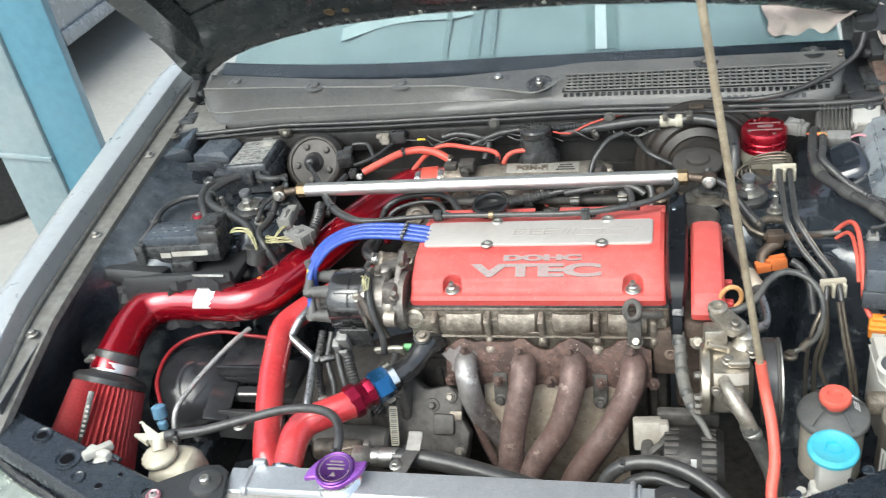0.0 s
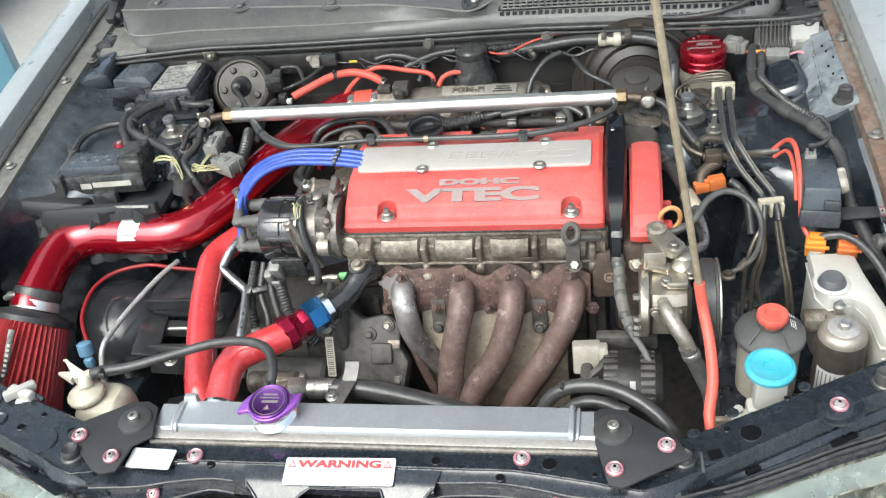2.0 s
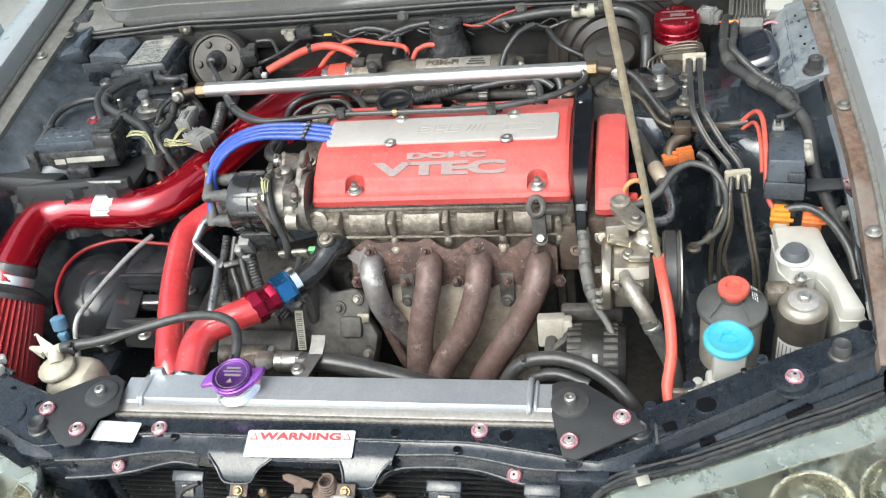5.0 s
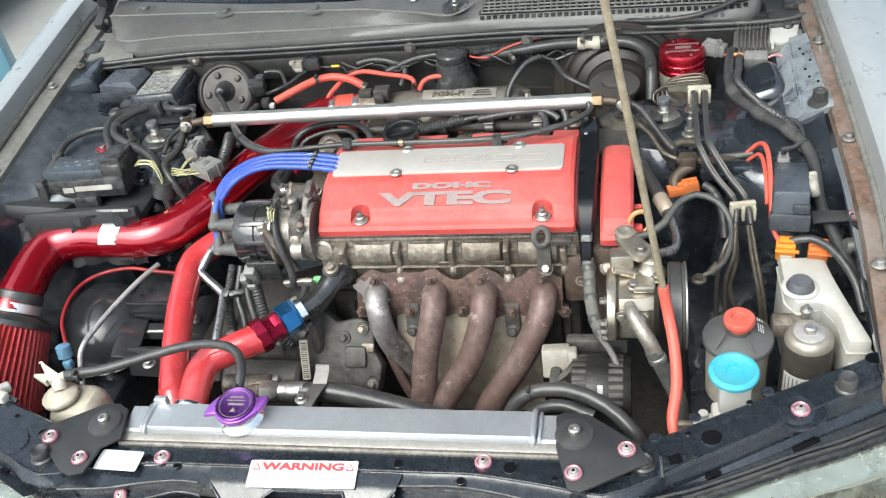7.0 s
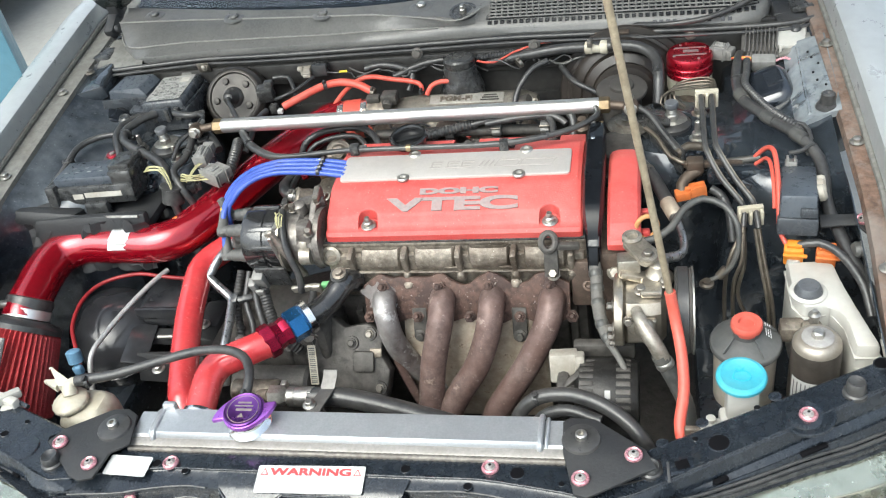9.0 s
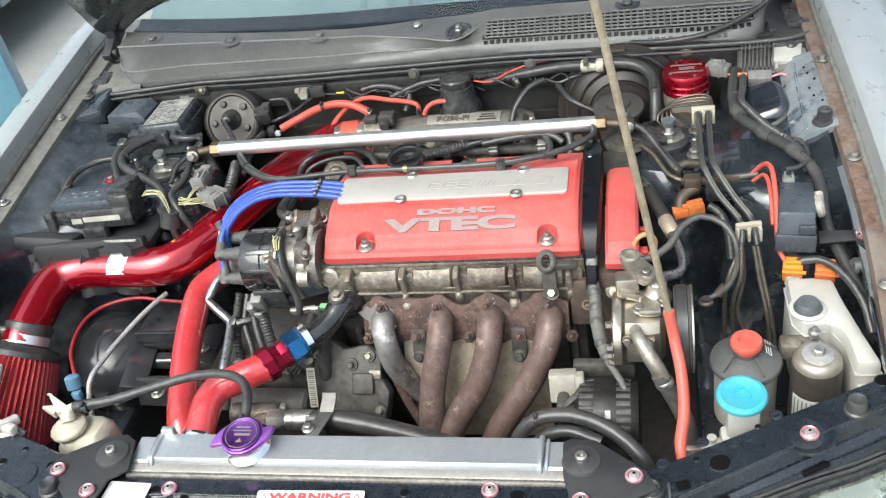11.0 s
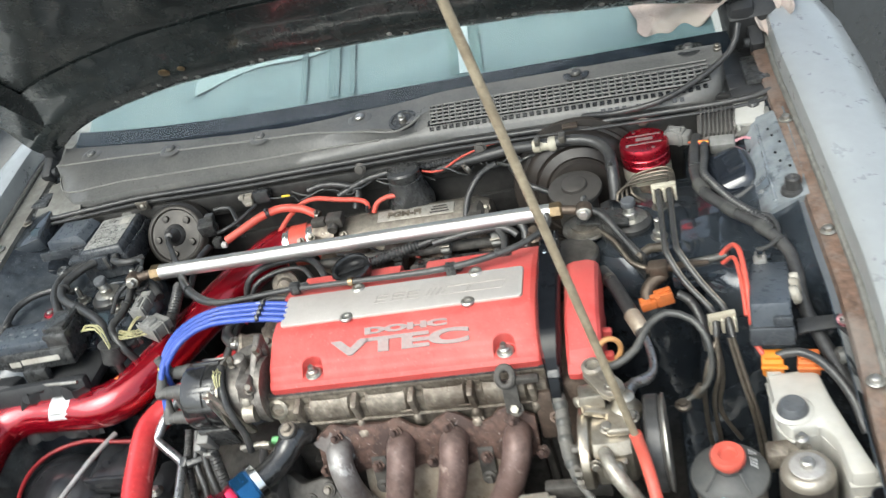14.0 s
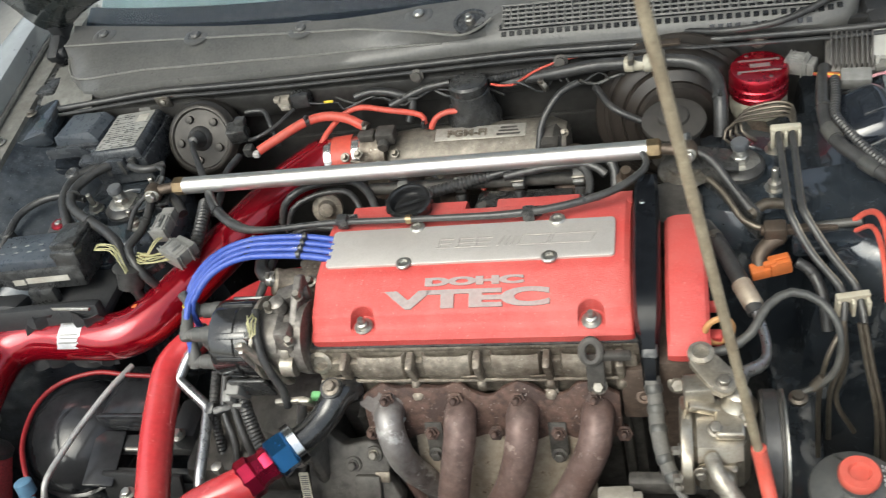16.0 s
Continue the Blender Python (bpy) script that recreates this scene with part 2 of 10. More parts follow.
LAMP_SHELL = mat("lamp housing", (0.40, 0.39, 0.335), 0.26, 0.7, 0.15, 30, 0.02, (0.17, 0.165, 0.145), 0.6, 9, dent=0.03, dent_scale=13)
MIRROR = mat("lamp reflector", (0.56, 0.52, 0.43), 0.24, 0.9, 0.08, 30, 0.01, (0.36, 0.32, 0.25), 0.5, 12, dent=0.006, dent_scale=22)
CONDENSER = mat("black fins", (0.009, 0.009, 0.010), 0.5, 0.3, 0.4, 200, 0.2, speck=(0.30, 0.31, 0.32), speck_amount=0.45)
CABLE_GREY = mat("grey worn sleeve", (0.046, 0.047, 0.046), 0.36, 0, 0.25, 90, 0.08, (0.14, 0.132, 0.115), 0.5, 14)
STRIPED = mat("tan wire", (0.46, 0.43, 0.24), 0.45, 0, 0.2, 60, 0.02, (0.28, 0.27, 0.12), 0.5, 40)

CABLE_BLUE = mat("faded blue plastic", (0.10, 0.20, 0.30), 0.5, 0, 0.15)
CHART = mat("printed chart", (0.30, 0.30, 0.285), 0.5, 0, 0.1, 60, 0.0, (0.17, 0.16, 0.145), 0.6, 22)
CHART_INK = mat("chart ink", (0.045, 0.045, 0.047), 0.5, 0, 0.1)
SMOKE_DARK = mat("smoky dark plastic", (0.075, 0.080, 0.088), 0.32, 0, 0.15, 90, 0.03, (0.16, 0.155, 0.15), 0.4, 12)
DIAPH = mat("dusty brown grey steel", (0.026, 0.0235, 0.021), 0.40, 0.3, 0.2, 60, 0.08, (0.068, 0.061, 0.054), 0.45, 14)
BRASS_DARK = mat("brown stained brass", (0.105, 0.080, 0.062), 0.5, 0.6, 0.25, 60, 0.08, (0.065, 0.055, 0.045), 0.5, 24)
BOOSTER = mat("dusty brown black paint", (0.016, 0.0135, 0.012), 0.38, 0.1, 0.2, 50, 0.05, (0.060, 0.049, 0.041), 0.45, 6)
FIN_GREY = mat("dark cast fins", (0.14, 0.135, 0.13), 0.5, 0.6, 0.2, 80, 0.08, (0.2, 0.18, 0.16), 0.4, 18)
LINE = mat("dull brake line", (0.145, 0.125, 0.10), 0.40, 0.7, 0.2, 80, 0.04, (0.10, 0.085, 0.07), 0.5, 30)
BLACK_NAVY = mat("slate black plastic", (0.032, 0.036, 0.042), 0.26, 0, 0.15, 90, 0.03, (0.075, 0.078, 0.082), 0.35, 7)
AMBER_DULL = mat("dull orange plastic", (0.48, 0.25, 0.10), 0.5, 0, 0.15)
WHITE_DIRTY = mat("dirty cream plastic", (0.34, 0.32, 0.28), 0.55, 0, 0.15, 60, 0.05, (0.20, 0.175, 0.14), 0.6, 18)
RES_BODY = mat("translucent beige plastic", (0.40, 0.36, 0.30), 0.4, 0, 0.1, 60, 0.02, (0.24, 0.21, 0.17), 0.6, 10)
BLUE_DEEP = mat("deep blue relief", (0.03, 0.33, 0.45), 0.4, 0, 0.08)
CAN_GREY = mat("brown grey canister", (0.072, 0.063, 0.055), 0.36, 0.5, 0.15, 70, 0.04, (0.13, 0.112, 0.095), 0.4, 14)
ROD = mat("worn tan rod", (0.33, 0.28, 0.20), 0.5, 0.3, 0.2, 90, 0.08, (0.16, 0.12, 0.08), 0.6, 26)


# Relay lids and cover: the bluish sheen is part of this colour.
LID_BLUE_SHEEN = mat("blue grey plastic with sheen in its colour", (0.046, 0.055, 0.068), 0.30, 0, 0.15, 90, 0.02, (0.098, 0.107, 0.118), 0.5, 11, grime=0.5)
# Pale base and dark patches paint the sky's reflection on the fender.
NAVY_SKY_SHEEN = mat("paint coloured like sky sheen", (0.22, 0.248, 0.270), 0.16, 0.35, 0.2, 40, 0.01, (0.37, 0.39, 0.40), 0.6, 13, coat=1.0, patch=(0.105, 0.125, 0.145), patch_scale=16, patch_from=0.56, dent=0.022, dent_scale=17)
GLOSS_NAVY = mat("wet looking navy paint", (0.012, 0.015, 0.021), 0.07, 0.0, 0.2, 40, 0.0, (0.05, 0.057, 0.062), 0.25, 8, coat=1.0)
LABEL_DIRTY = mat("dirty label", (0.42, 0.40, 0.36), 0.6, 0, 0.1, 60, 0.0, (0.24, 0.21, 0.17), 0.6, 24)

# ---- mesh helpers ----
def thing(name, loc, label, category, group="", kind=""):
    ob = new(name)
    ob.empty_display_size = 0.05
    ob.location = loc
    return tagged(ob, label, category, group, kind)


def smooth(bm, angle=40):
    for f in bm.faces:
        f.smooth = True
    for e in bm.edges:
        if len(e.link_faces) == 2 and e.calc_face_angle(0) > radians(angle):
            e.smooth = False
    return bm


def world_of(ob):
    return Matrix.Translation(ob.location) if ob.parent is None else Matrix.Identity(4)


def part(name, bm, material, parent=None, label="", angle=40):
    """Links a bmesh, made in world coordinates, as one mesh under a thing or a part."""
    smooth(bm, angle)
    me = bpy.data.meshes.new(name)
    bm.to_mesh(me)
    bm.free()
    me.materials.append(material)
    ob = new(name, me)
    if parent:
        ob.parent = parent
        ob.matrix_parent_inverse = world_of(parent).inverted()
    return tagged(ob, label)


def setting(name, bm, material, label, category, angle=40):
    return tagged(part(name, bm, material, angle=angle), label, category, "", "structure")


def join(*bms):
    out = bms[0]
    for b in bms[1:]:
        me = bpy.data.meshes.new("tmp")
        b.to_mesh(me)
        b.free()
        out.from_mesh(me)
        bpy.data.meshes.remove(me)
    return out


def moved(bm, m):
    bmesh.ops.transform(bm, matrix=m, verts=bm.verts)
    return bm


def box(c, s, bevel=0.003, rot=(0, 0, 0), seg=2, taper=1.0):
    """A bevelled box of size s round c, its top scaled by taper."""
    bm = bmesh.new()
    bmesh.ops.create_cube(bm, size=1)
    for v in bm.verts:
        k = taper if v.co.z > 0 else 1
        v.co = Vector((v.co.x * s[0] * k, v.co.y * s[1] * k, v.co.z * s[2]))
    if bevel:
        bmesh.ops.bevel(bm, geom=bm.edges[:], offset=min(bevel, min(s) * 0.45), segments=seg, affect="EDGES", profile=0.5)
    return moved(bm, pose(*c, *rot))


def axis_matrix(p, d):
    return Matrix.Translation(p) @ Vector(d).normalized().to_track_quat("Z", "Y").to_matrix().to_4x4()


def lathe(p, d, profile, seg=24):
    """A solid turned about the axis from p along d; profile: (radius, height) pairs."""
    bm = bmesh.new()
    rings = []
    for r, h in profile:
        if r <= 1e-6:
            rings.append([bm.verts.new((0, 0, h))])
        else:
            rings.append([bm.verts.new((r * math.cos(a), r * math.sin(a), h)) for a in (2 * math.pi * i / seg for i in range(seg))])
    for a, b in zip(rings, rings[1:]):
        for i in range(seg):
            j = (i + 1) % seg
            if len(a) == 1 and len(b) == 1:
                break
            if len(a) == 1:
                bm.faces.new((a[0], b[j], b[i]))
            elif len(b) == 1:
                bm.faces.new((a[i], a[j], b[0]))
            else:
                bm.faces.new((a[i], a[j], b[j], b[i]))
    for ring, flip in ((rings[0], True), (rings[-1], False)):
        if len(ring) > 1:
            bm.faces.new(ring[::-1] if flip else ring)
    bmesh.ops.recalc_face_normals(bm, faces=bm.faces[:])
    return moved(bm, axis_matrix(p, d))


def cyl(a, b, r, r2=None, seg=20, bevel=0.0015):
    a, b = Vector(a), Vector(b)
    h, r2 = (b - a).length, r if r2 is None else r2
    k = min(bevel, r * 0.4, r2 * 0.4, h * 0.4)
    return lathe(a, b - a, [(r - k, 0), (r, k), (r2, h - k), (r2 - k, h)], seg)


def curve_points(pts, step=0.012):
    """A smooth line through the points."""
    P = [Vector(p) for p in pts]
    P = [2 * P[0] - P[1]] + P + [2 * P[-1] - P[-2]]
    out, where = [], []
    for i in range(1, len(P) - 2):
        n = max(2, int((P[i + 1] - P[i]).length / step))
        for k in range(n):
            t = k / n
            a, b, c, d = P[i - 1:i + 3]
            out.append(0.5 * ((2 * b) + (c - a) * t + (2 * a - 5 * b + 4 * c - d) * t * t + (3 * b - a - 3 * c + d) * t ** 3))
            where.append(i - 1 + t)
    out.append(P[-2])
    where.append(len(pts) - 1)
    return out, where


def tube(pts, r, seg=12, step=0.012, ripple=0.0, pitch=0.006):
    """A hose or wire through the points; r: one radius or one for each point. ripple: depth of corrugation."""
    if ripple:
        step = pitch / 2
    line, where = curve_points(pts, step)
    radii = r if isinstance(r, (list, tuple)) else [r] * len(pts)
    bm = bmesh.new()
    up = Vector((0.01, 0.02, 1))
    rings = []
    for i, (p, w) in enumerate(zip(line, where)):
        d = (line[min(i + 1, len(line) - 1)] - line[max(i - 1, 0)]).normalized()
        side = d.cross(up)
        side = side.normalized() if side.length > 1e-4 else Vector((1, 0, 0))
        up = side.cross(d).normalized()
        k = min(int(w), len(pts) - 2)
        rr = radii[k] + (radii[k + 1] - radii[k]) * (w - k) + (ripple if i % 2 else 0)
        rings.append([bm.verts.new(p + rr * (math.cos(a) * side + math.sin(a) * up)) for a in (2 * math.pi * j / seg for j in range(seg))])
    for a, b in zip(rings, rings[1:]):
        for i in range(seg):
            j = (i + 1) % seg
            bm.faces.new((a[i], a[j], b[j], b[i]))
    bm.faces.new(rings[0][::-1])
    bm.faces.new(rings[-1])
    bmesh.ops.recalc_face_normals(bm, faces=bm.faces[:])
    return bm


def loft(sections, close=False, thick=0.0):
    """Skin over rows of points. close: each row is a ring with caps. thick: depth given to an open skin."""
    bm = bmesh.new()
    rows = [[bm.verts.new(p) for p in s] for s in sections]
    for a, b in zip(rows, rows[1:]):
        n = len(a)
        for i in range(n if close else n - 1):
            j = (i + 1) % n
            bm.faces.new((a[i], a[j], b[j], b[i]))
    if close:
        bm.faces.new(rows[0][::-1])
        bm.faces.new(rows[-1])
    bmesh.ops.recalc_face_normals(bm, faces=bm.faces[:])
    if thick:
        bmesh.ops.solidify(bm, geom=bm.faces[:], thickness=thick)
    return bm


def plate(outline, z0, z1, bevel=0.001, m=None):
    """A plate of the outline (x, y) from z0 to z1."""
    bm = bmesh.new()
    vs = [bm.verts.new((x, y, z0)) for x, y in outline]
    f = bm.faces.new(vs)
    top = bmesh.ops.extrude_face_region(bm, geom=[f])["geom"]
    for v in top:
        if isinstance(v, bmesh.types.BMVert):
            v.co.z = z1
    bmesh.ops.recalc_face_normals(bm, faces=bm.faces[:])
    if bevel:
        bmesh.ops.bevel(bm, geom=bm.edges[:], offset=bevel, segments=2, affect="EDGES", profile=0.5)
    return moved(bm, m) if m else bm


def rounded(w, h, r, n=5):
    """Outline of a rounded rectangle round the origin."""
    out = []
    for cx, cy, a0 in ((w / 2 - r, h / 2 - r, 0), (-w / 2 + r, h / 2 - r, 90), (-w / 2 + r, -h / 2 + r, 180), (w / 2 - r, -h / 2 + r, 270)):
        out += [(cx + r * math.cos(radians(a0 + 90 * i / n)), cy + r * math.sin(radians(a0 + 90 * i / n))) for i in range(n + 1)]
    return out


def bolt(p, d, r=0.006, h=0.006, washer=1.6, shank=0.0):
    """A hexagon head on a washer, with a stud end if shank is given."""
    p, d = Vector(p), Vector(d).normalized()
    b = join(lathe(p, d, [(r * washer, 0), (r * washer, 0.0012), (r * washer * 0.9, 0.002)], 16), lathe(p + d * 0.002, d, [(r, 0), (r, h * 0.85), (r * 0.8, h)], 6))
    if shank:
        b = join(b, lathe(p + d * h, d, [(r * 0.55, 0), (r * 0.55, shank), (r * 0.4, shank + 0.002)], 10))
    return b


def text(body, size, m, depth=0.0006, stretch=1.0, bold=0.0):
    """Words as a mesh in the built-in font, centred on the pose m."""
    cu = bpy.data.curves.new("words", "FONT")
    cu.body, cu.size, cu.extrude, cu.offset = body, size, depth, bold
    cu.align_x, cu.align_y = "CENTER", "CENTER"
    ob = bpy.data.objects.new("words", cu)
    me = bpy.data.meshes.new_from_object(ob)
    bm = bmesh.new()
    bm.from_mesh(me)
    bpy.data.objects.remove(ob)
    bpy.data.meshes.remove(me)
    for v in bm.verts:
        v.co.x *= stretch
    return moved(bm, m)


def hose(name, pts, r, material, label, category="hose", seg=12, ripple=0.0, group="", kind=""):
    """A hose, pipe or wire that is one thing of one mesh."""
    ob = part(name, tube(pts, r, seg, ripple=ripple), material)
    return tagged(ob, label, category, group, kind)


# ---- ground and surroundings ----
g = bmesh.new()
bmesh.ops.create_grid(g, x_segments=8, y_segments=8, size=400)
setting("ground", g, CONCRETE, "pale grey stained concrete workshop floor", "floor")


def lift_post():
    t = thing("lift_post", (-1.78, 1.80, 0), "blue and pale steel column of a car lift", "lift post")
    part("column", plate([(-1.79, 1.707), (-1.585, 1.707), (-1.702, 1.893), (-1.79, 1.911)], 0.0, 3.3, 0.008), LIFT_BLUE, t)
    # The column's outer face has a paler colour than the blue one.
    part("guard", plate([(-2.008, 1.698), (-1.79, 1.693), (-1.79, 1.911), (-2.008, 1.911)], 0.02, 3.0, 0.012), LIFT_PALE, t, "paler grey blue face beside the blue one")
    part("guard_band", box((-1.897, 1.691, 0.45), (0.22, 0.012, 0.02), 0.003, (0, 8, 0)), LIFT_PALE, t)


lift_post()


def wheel(t, c, r=0.32, w=0.2):
    tyre = part("tyre", lathe((c[0] - w / 2, c[1], c[2]), (1, 0, 0), [(r * 0.62, 0.0), (r * 0.9, 0.004), (r, 0.04), (r, w - 0.04), (r * 0.9, w - 0.004), (r * 0.62, w)], 40), TYRE, t)
    part("rim", lathe((c[0] - w / 2 + 0.02, c[1], c[2]), (1, 0, 0), [(0.02, 0.01), (r * 0.3, 0.0), (r * 0.58, 0.02), (r * 0.62, 0.01), (r * 0.62, w - 0.05), (r * 0.3, w - 0.04)], 32), STEEL, tyre)


def parked_car(loc, material, label, flip):
    """A saloon, of which its flank shows: shell by sections along y, glass and wheels. flip: -1 turns the shown flank to the other side."""
    t = thing("parked_car", loc, label, "car", "parked cars")
    x0, y0, _ = loc
    secs = []
    for y, top, half in ((-2.1, 0.62, 0.70), (-1.9, 0.78, 0.82), (-1.0, 0.90, 0.88), (-0.7, 0.95, 0.88), (0.1, 1.40, 0.88), (1.1, 1.42, 0.88), (1.7, 1.05, 0.88), (2.1, 0.98, 0.82), (2.25, 0.65, 0.72)):
        h = min(top, 0.92)
        k = 0.66 if top > 1.1 else 0.9
        secs.append([(x0 + a * half, y0 + y, z) for a, z in ((-1.0, 0.24), (-1.03, 0.55), (-0.98, h - 0.06), (-k, top - 0.02), (-k * 0.6, top), (k * 0.6, top), (k, top - 0.02), (0.98, h - 0.06), (1.03, 0.55), (1.0, 0.24))])
    part("body", loft(secs, True), material, t, "", 25)
    part("sill", box((x0 + flip * 0.90, y0 + 0.1, 0.27), (0.03, 2.2, 0.08), 0.01), material, t)
    door = part("door", box((x0 + flip * 0.905, y0 + 0.15, 0.62), (0.025, 1.1, 0.56), 0.012), material, t)
    part("handle", box((x0 + flip * 0.925, y0 + 0.58, 0.80), (0.02, 0.16, 0.03), 0.006), material, door)
    part("moulding", box((x0 + flip * 0.935, y0 + 0.15, 0.44), (0.02, 1.5, 0.05), 0.008), SHADE_WHITE, t, "pale strip along the door")
    part("window", box((x0 + flip * 0.77, y0 + 0.35, 1.13), (0.02, 1.1, 0.32), 0.01, (0, flip * -32, 0)), FRIT, t)
    for y in (-1.35, 1.35):
        for s in (-1, 1):
            wheel(t, (x0 + s * 0.80, y0 + y, 0.32))


parked_car((-3.72, 4.35, 0), GREY_CAR, "grey saloon car parked beyond the lift", 1)
wl = thing("spare_wheel", (-2.36, 2.0, 0), "black tyre on a pale rim standing beside the lift", "wheel")
WA = Vector((0.62, -0.78, 0.0)).normalized()
WC = Vector((-2.38, 2.02, 0.30))
wt = part("tyre", lathe(WC - WA * 0.09, WA, [(0.19, 0.0), (0.27, 0.004), (0.30, 0.035), (0.30, 0.145), (0.27, 0.176), (0.19, 0.18)], 44), TYRE, wl)
part("rim", lathe(WC - WA * 0.07, WA, [(0.19, 0.0), (0.185, 0.13), (0.17, 0.135), (0.13, 0.10), (0.05, 0.12), (0, 0.12)], 36), STEEL, wt)


def open_door():
    """The car's own front door, standing open behind the fender."""
    t = thing("car_door", (0.95, 1.35, 0.30), "dark slate car door standing open behind the fender", "car door")
    m = pose(0.965, 1.352, 0.0, 0, 0, 31)
    part("panel", moved(loft([[(x, y + 0.02 * math.sin(z * 4), z) for z, y in ((0.28, 0.02), (0.40, -0.01), (0.60, -0.025), (0.80, -0.02), (0.95, 0.01), (0.97, 0.05), (0.60, 0.08), (0.28, 0.07))] for x in (0.0, 0.02, 0.5, 1.0, 1.05)], True), m), DARK_CAR, t)
    part("door_hinge", box((0.945, 1.318, 0.60), (0.12, 0.14, 0.06), 0.01), BLACK_MATT, t)
    part("moulding", moved(box((0.52, -0.040, 0.49), (1.03, 0.014, 0.028), 0.005), m), GREY_CAR, t, "pale side moulding")
    part("window_frame", moved(join(box((0.10, 0.04, 1.15), (0.03, 0.03, 0.42), 0.006, (0, 40, 0)), box((0.62, 0.04, 1.34), (0.72, 0.03, 0.03), 0.006), box((1.00, 0.04, 1.15), (0.03, 0.03, 0.40), 0.006)), m), BLACK, t)


open_door()


# ---- body shell of the car ----
def lerp(a, b, t):
    return a + (b - a) * t


def fender(side, label):
    """Front wing: flange, gutter, rolled edge and outer skin, by sections along y."""
    t = thing("fender", (side * 0.88, 0.5, 0.0), label, "fender", "front fenders")
    secs, fl = [], []
    wide = 0.0 if side > 0 else 0.018
    for i in range(21):
        y = 0.10 + i * 0.06
        swell = 1 + (0.36 * min(1, max(0, (1.30 - y) / 0.2)) if side > 0 else 0)
        z = 0.800 + 0.155 * min(1, (y / 1.15)) ** 0.9 - 0.035 * max(0, 0.35 - y) / 0.25
        x = 0.806 + 0.008 * math.sin(min(1, y / 1.2) * math.pi) + 0.010 * y - (0.026 * min(1, max(0, (y - 0.45) / 0.55)) if side > 0 else 0)
        secs.append([(side * (x + a), y, z + b) for a, b in ((0.016, -0.05), (0.018, -0.004), (0.021, 0.004), (0.034, 0.008), (0.060 + 0.010 * swell - 0.006, 0.005), (0.096 * swell ** 0.6, -0.010), (0.116 * swell ** 0.85, -0.035), (0.134 * swell, -0.10), (0.142 * swell, -0.25), (0.136 * swell, -0.42))])
        fl.append([(side * (x + a), y, z + b) for a, b in ((0.015, -0.040), (0.006, -0.044), (-0.006 - wide * 0.3, -0.042), (-0.014 - wide, -0.044), (-0.017 - wide, -0.058))])
    part("outer_skin", loft(secs, False, 0.0015), PRIMER, t)
    part("flange", loft(fl, False, 0.0015), RUST if side > 0 else GREY_FLANGE, t, "rust-stained brown bolted flange" if side > 0 else "dusty grey bolted flange")
    part("weather_strip", tube([q[2] for q in [[(side * (r[0][0] * side - 0.002), r[0][1], r[0][2] + 0.012)] * 3 for r in secs]], 0.0060, 8, 0.06), GREY_FLANGE, t)
    for y in (0.30, 0.58, 0.86):
        z = 0.800 + 0.155 * min(1, (y / 1.15)) ** 0.9 - 0.041
        x = 0.806 + 0.008 * math.sin(min(1, y / 1.2) * math.pi) + 0.010 * y - (0.026 * min(1, max(0, (y - 0.45) / 0.55)) if side > 0 else 0)
        part("flange_bolt", bolt((side * (x - 0.002 - wide * 0.5), y, z), (0, 0, 1), 0.0075, 0.007), STEEL, t)
    return t


GREY_FLANGE = mat("dusty flange paint", (0.150, 0.150, 0.140), 0.6, 0.1, 0.25, 60, 0.08, (0.105, 0.098, 0.082), 0.5, 11, grime=0.6)
fender(-1, "pale silver front fender with a dusty grey inner flange")
fender(1, "pale silver front fender with a rusty brown inner flange")


def inner_fender(side, name):
    """Inner wing with its shelf, from behind the lamp to the firewall."""
    secs = []
    for i in range(25):
        y = 0.14 + i * 0.036
        k = min(1, max(0, (y - 0.46) / 0.10))
        k = k * k * (3 - 2 * k)
        zf = 0.800 + 0.155 * min(1, (y / 1.15)) ** 0.9 - 0.052
        front = [(0.788, zf), (0.790, zf - 0.02), (0.835, 0.70), (0.872, 0.62), (0.878, 0.52), (0.87, 0.40), (0.80, 0.22)]
        back = [(0.785, zf), (0.765, zf - 0.012), (0.715, zf - 0.035), (0.665, 0.80), (0.625, 0.775), (0.60, 0.60), (0.58, 0.22)]
        secs.append([(side * lerp(a[0], b[0], k), y, lerp(a[1], b[1], k)) for a, b in zip(front, back)])
    setting(name, loft(secs, False, 0.002), NAVY_DUST_SHEEN if side < 0 else NAVY, "dusty dark blue painted inner fender panel", "inner fender")


inner_fender(-1, "wall_left")
inner_fender(1, "wall_right")

# firewall, bay floor and front closing panels
fw = setting("wall_firewall", box((0, 0.985, 0.58), (1.60, 0.012, 0.60), 0.002), FIREWALL, "dirty black firewall with pressed ribs", "firewall")
part("upper_rail", box((0, 0.972, 0.835), (1.60, 0.02, 0.05), 0.006), FIREWALL, fw)
part("pressed_rib", box((0.0, 0.978, 0.70), (1.2, 0.012, 0.10), 0.004), FIREWALL, fw)
setting("floor", box((0, 0.5, 0.20), (1.62, 1.1, 0.02), 0.002), CAST_DARK, "dirty dark undertray below the engine", "undertray")
sub = thing("subframe", (0, 0.5, 0.24), "dirty black steel engine subframe", "subframe")
part("front_beam", box((0, 0.14, 0.27), (1.2, 0.07, 0.07), 0.015), CAST_DARK, sub)
for s in (-1, 1):
    part("side_rail", box((s * 0.585, 0.45, 0.42), (0.07, 0.85, 0.12), 0.015), NAVY, sub)


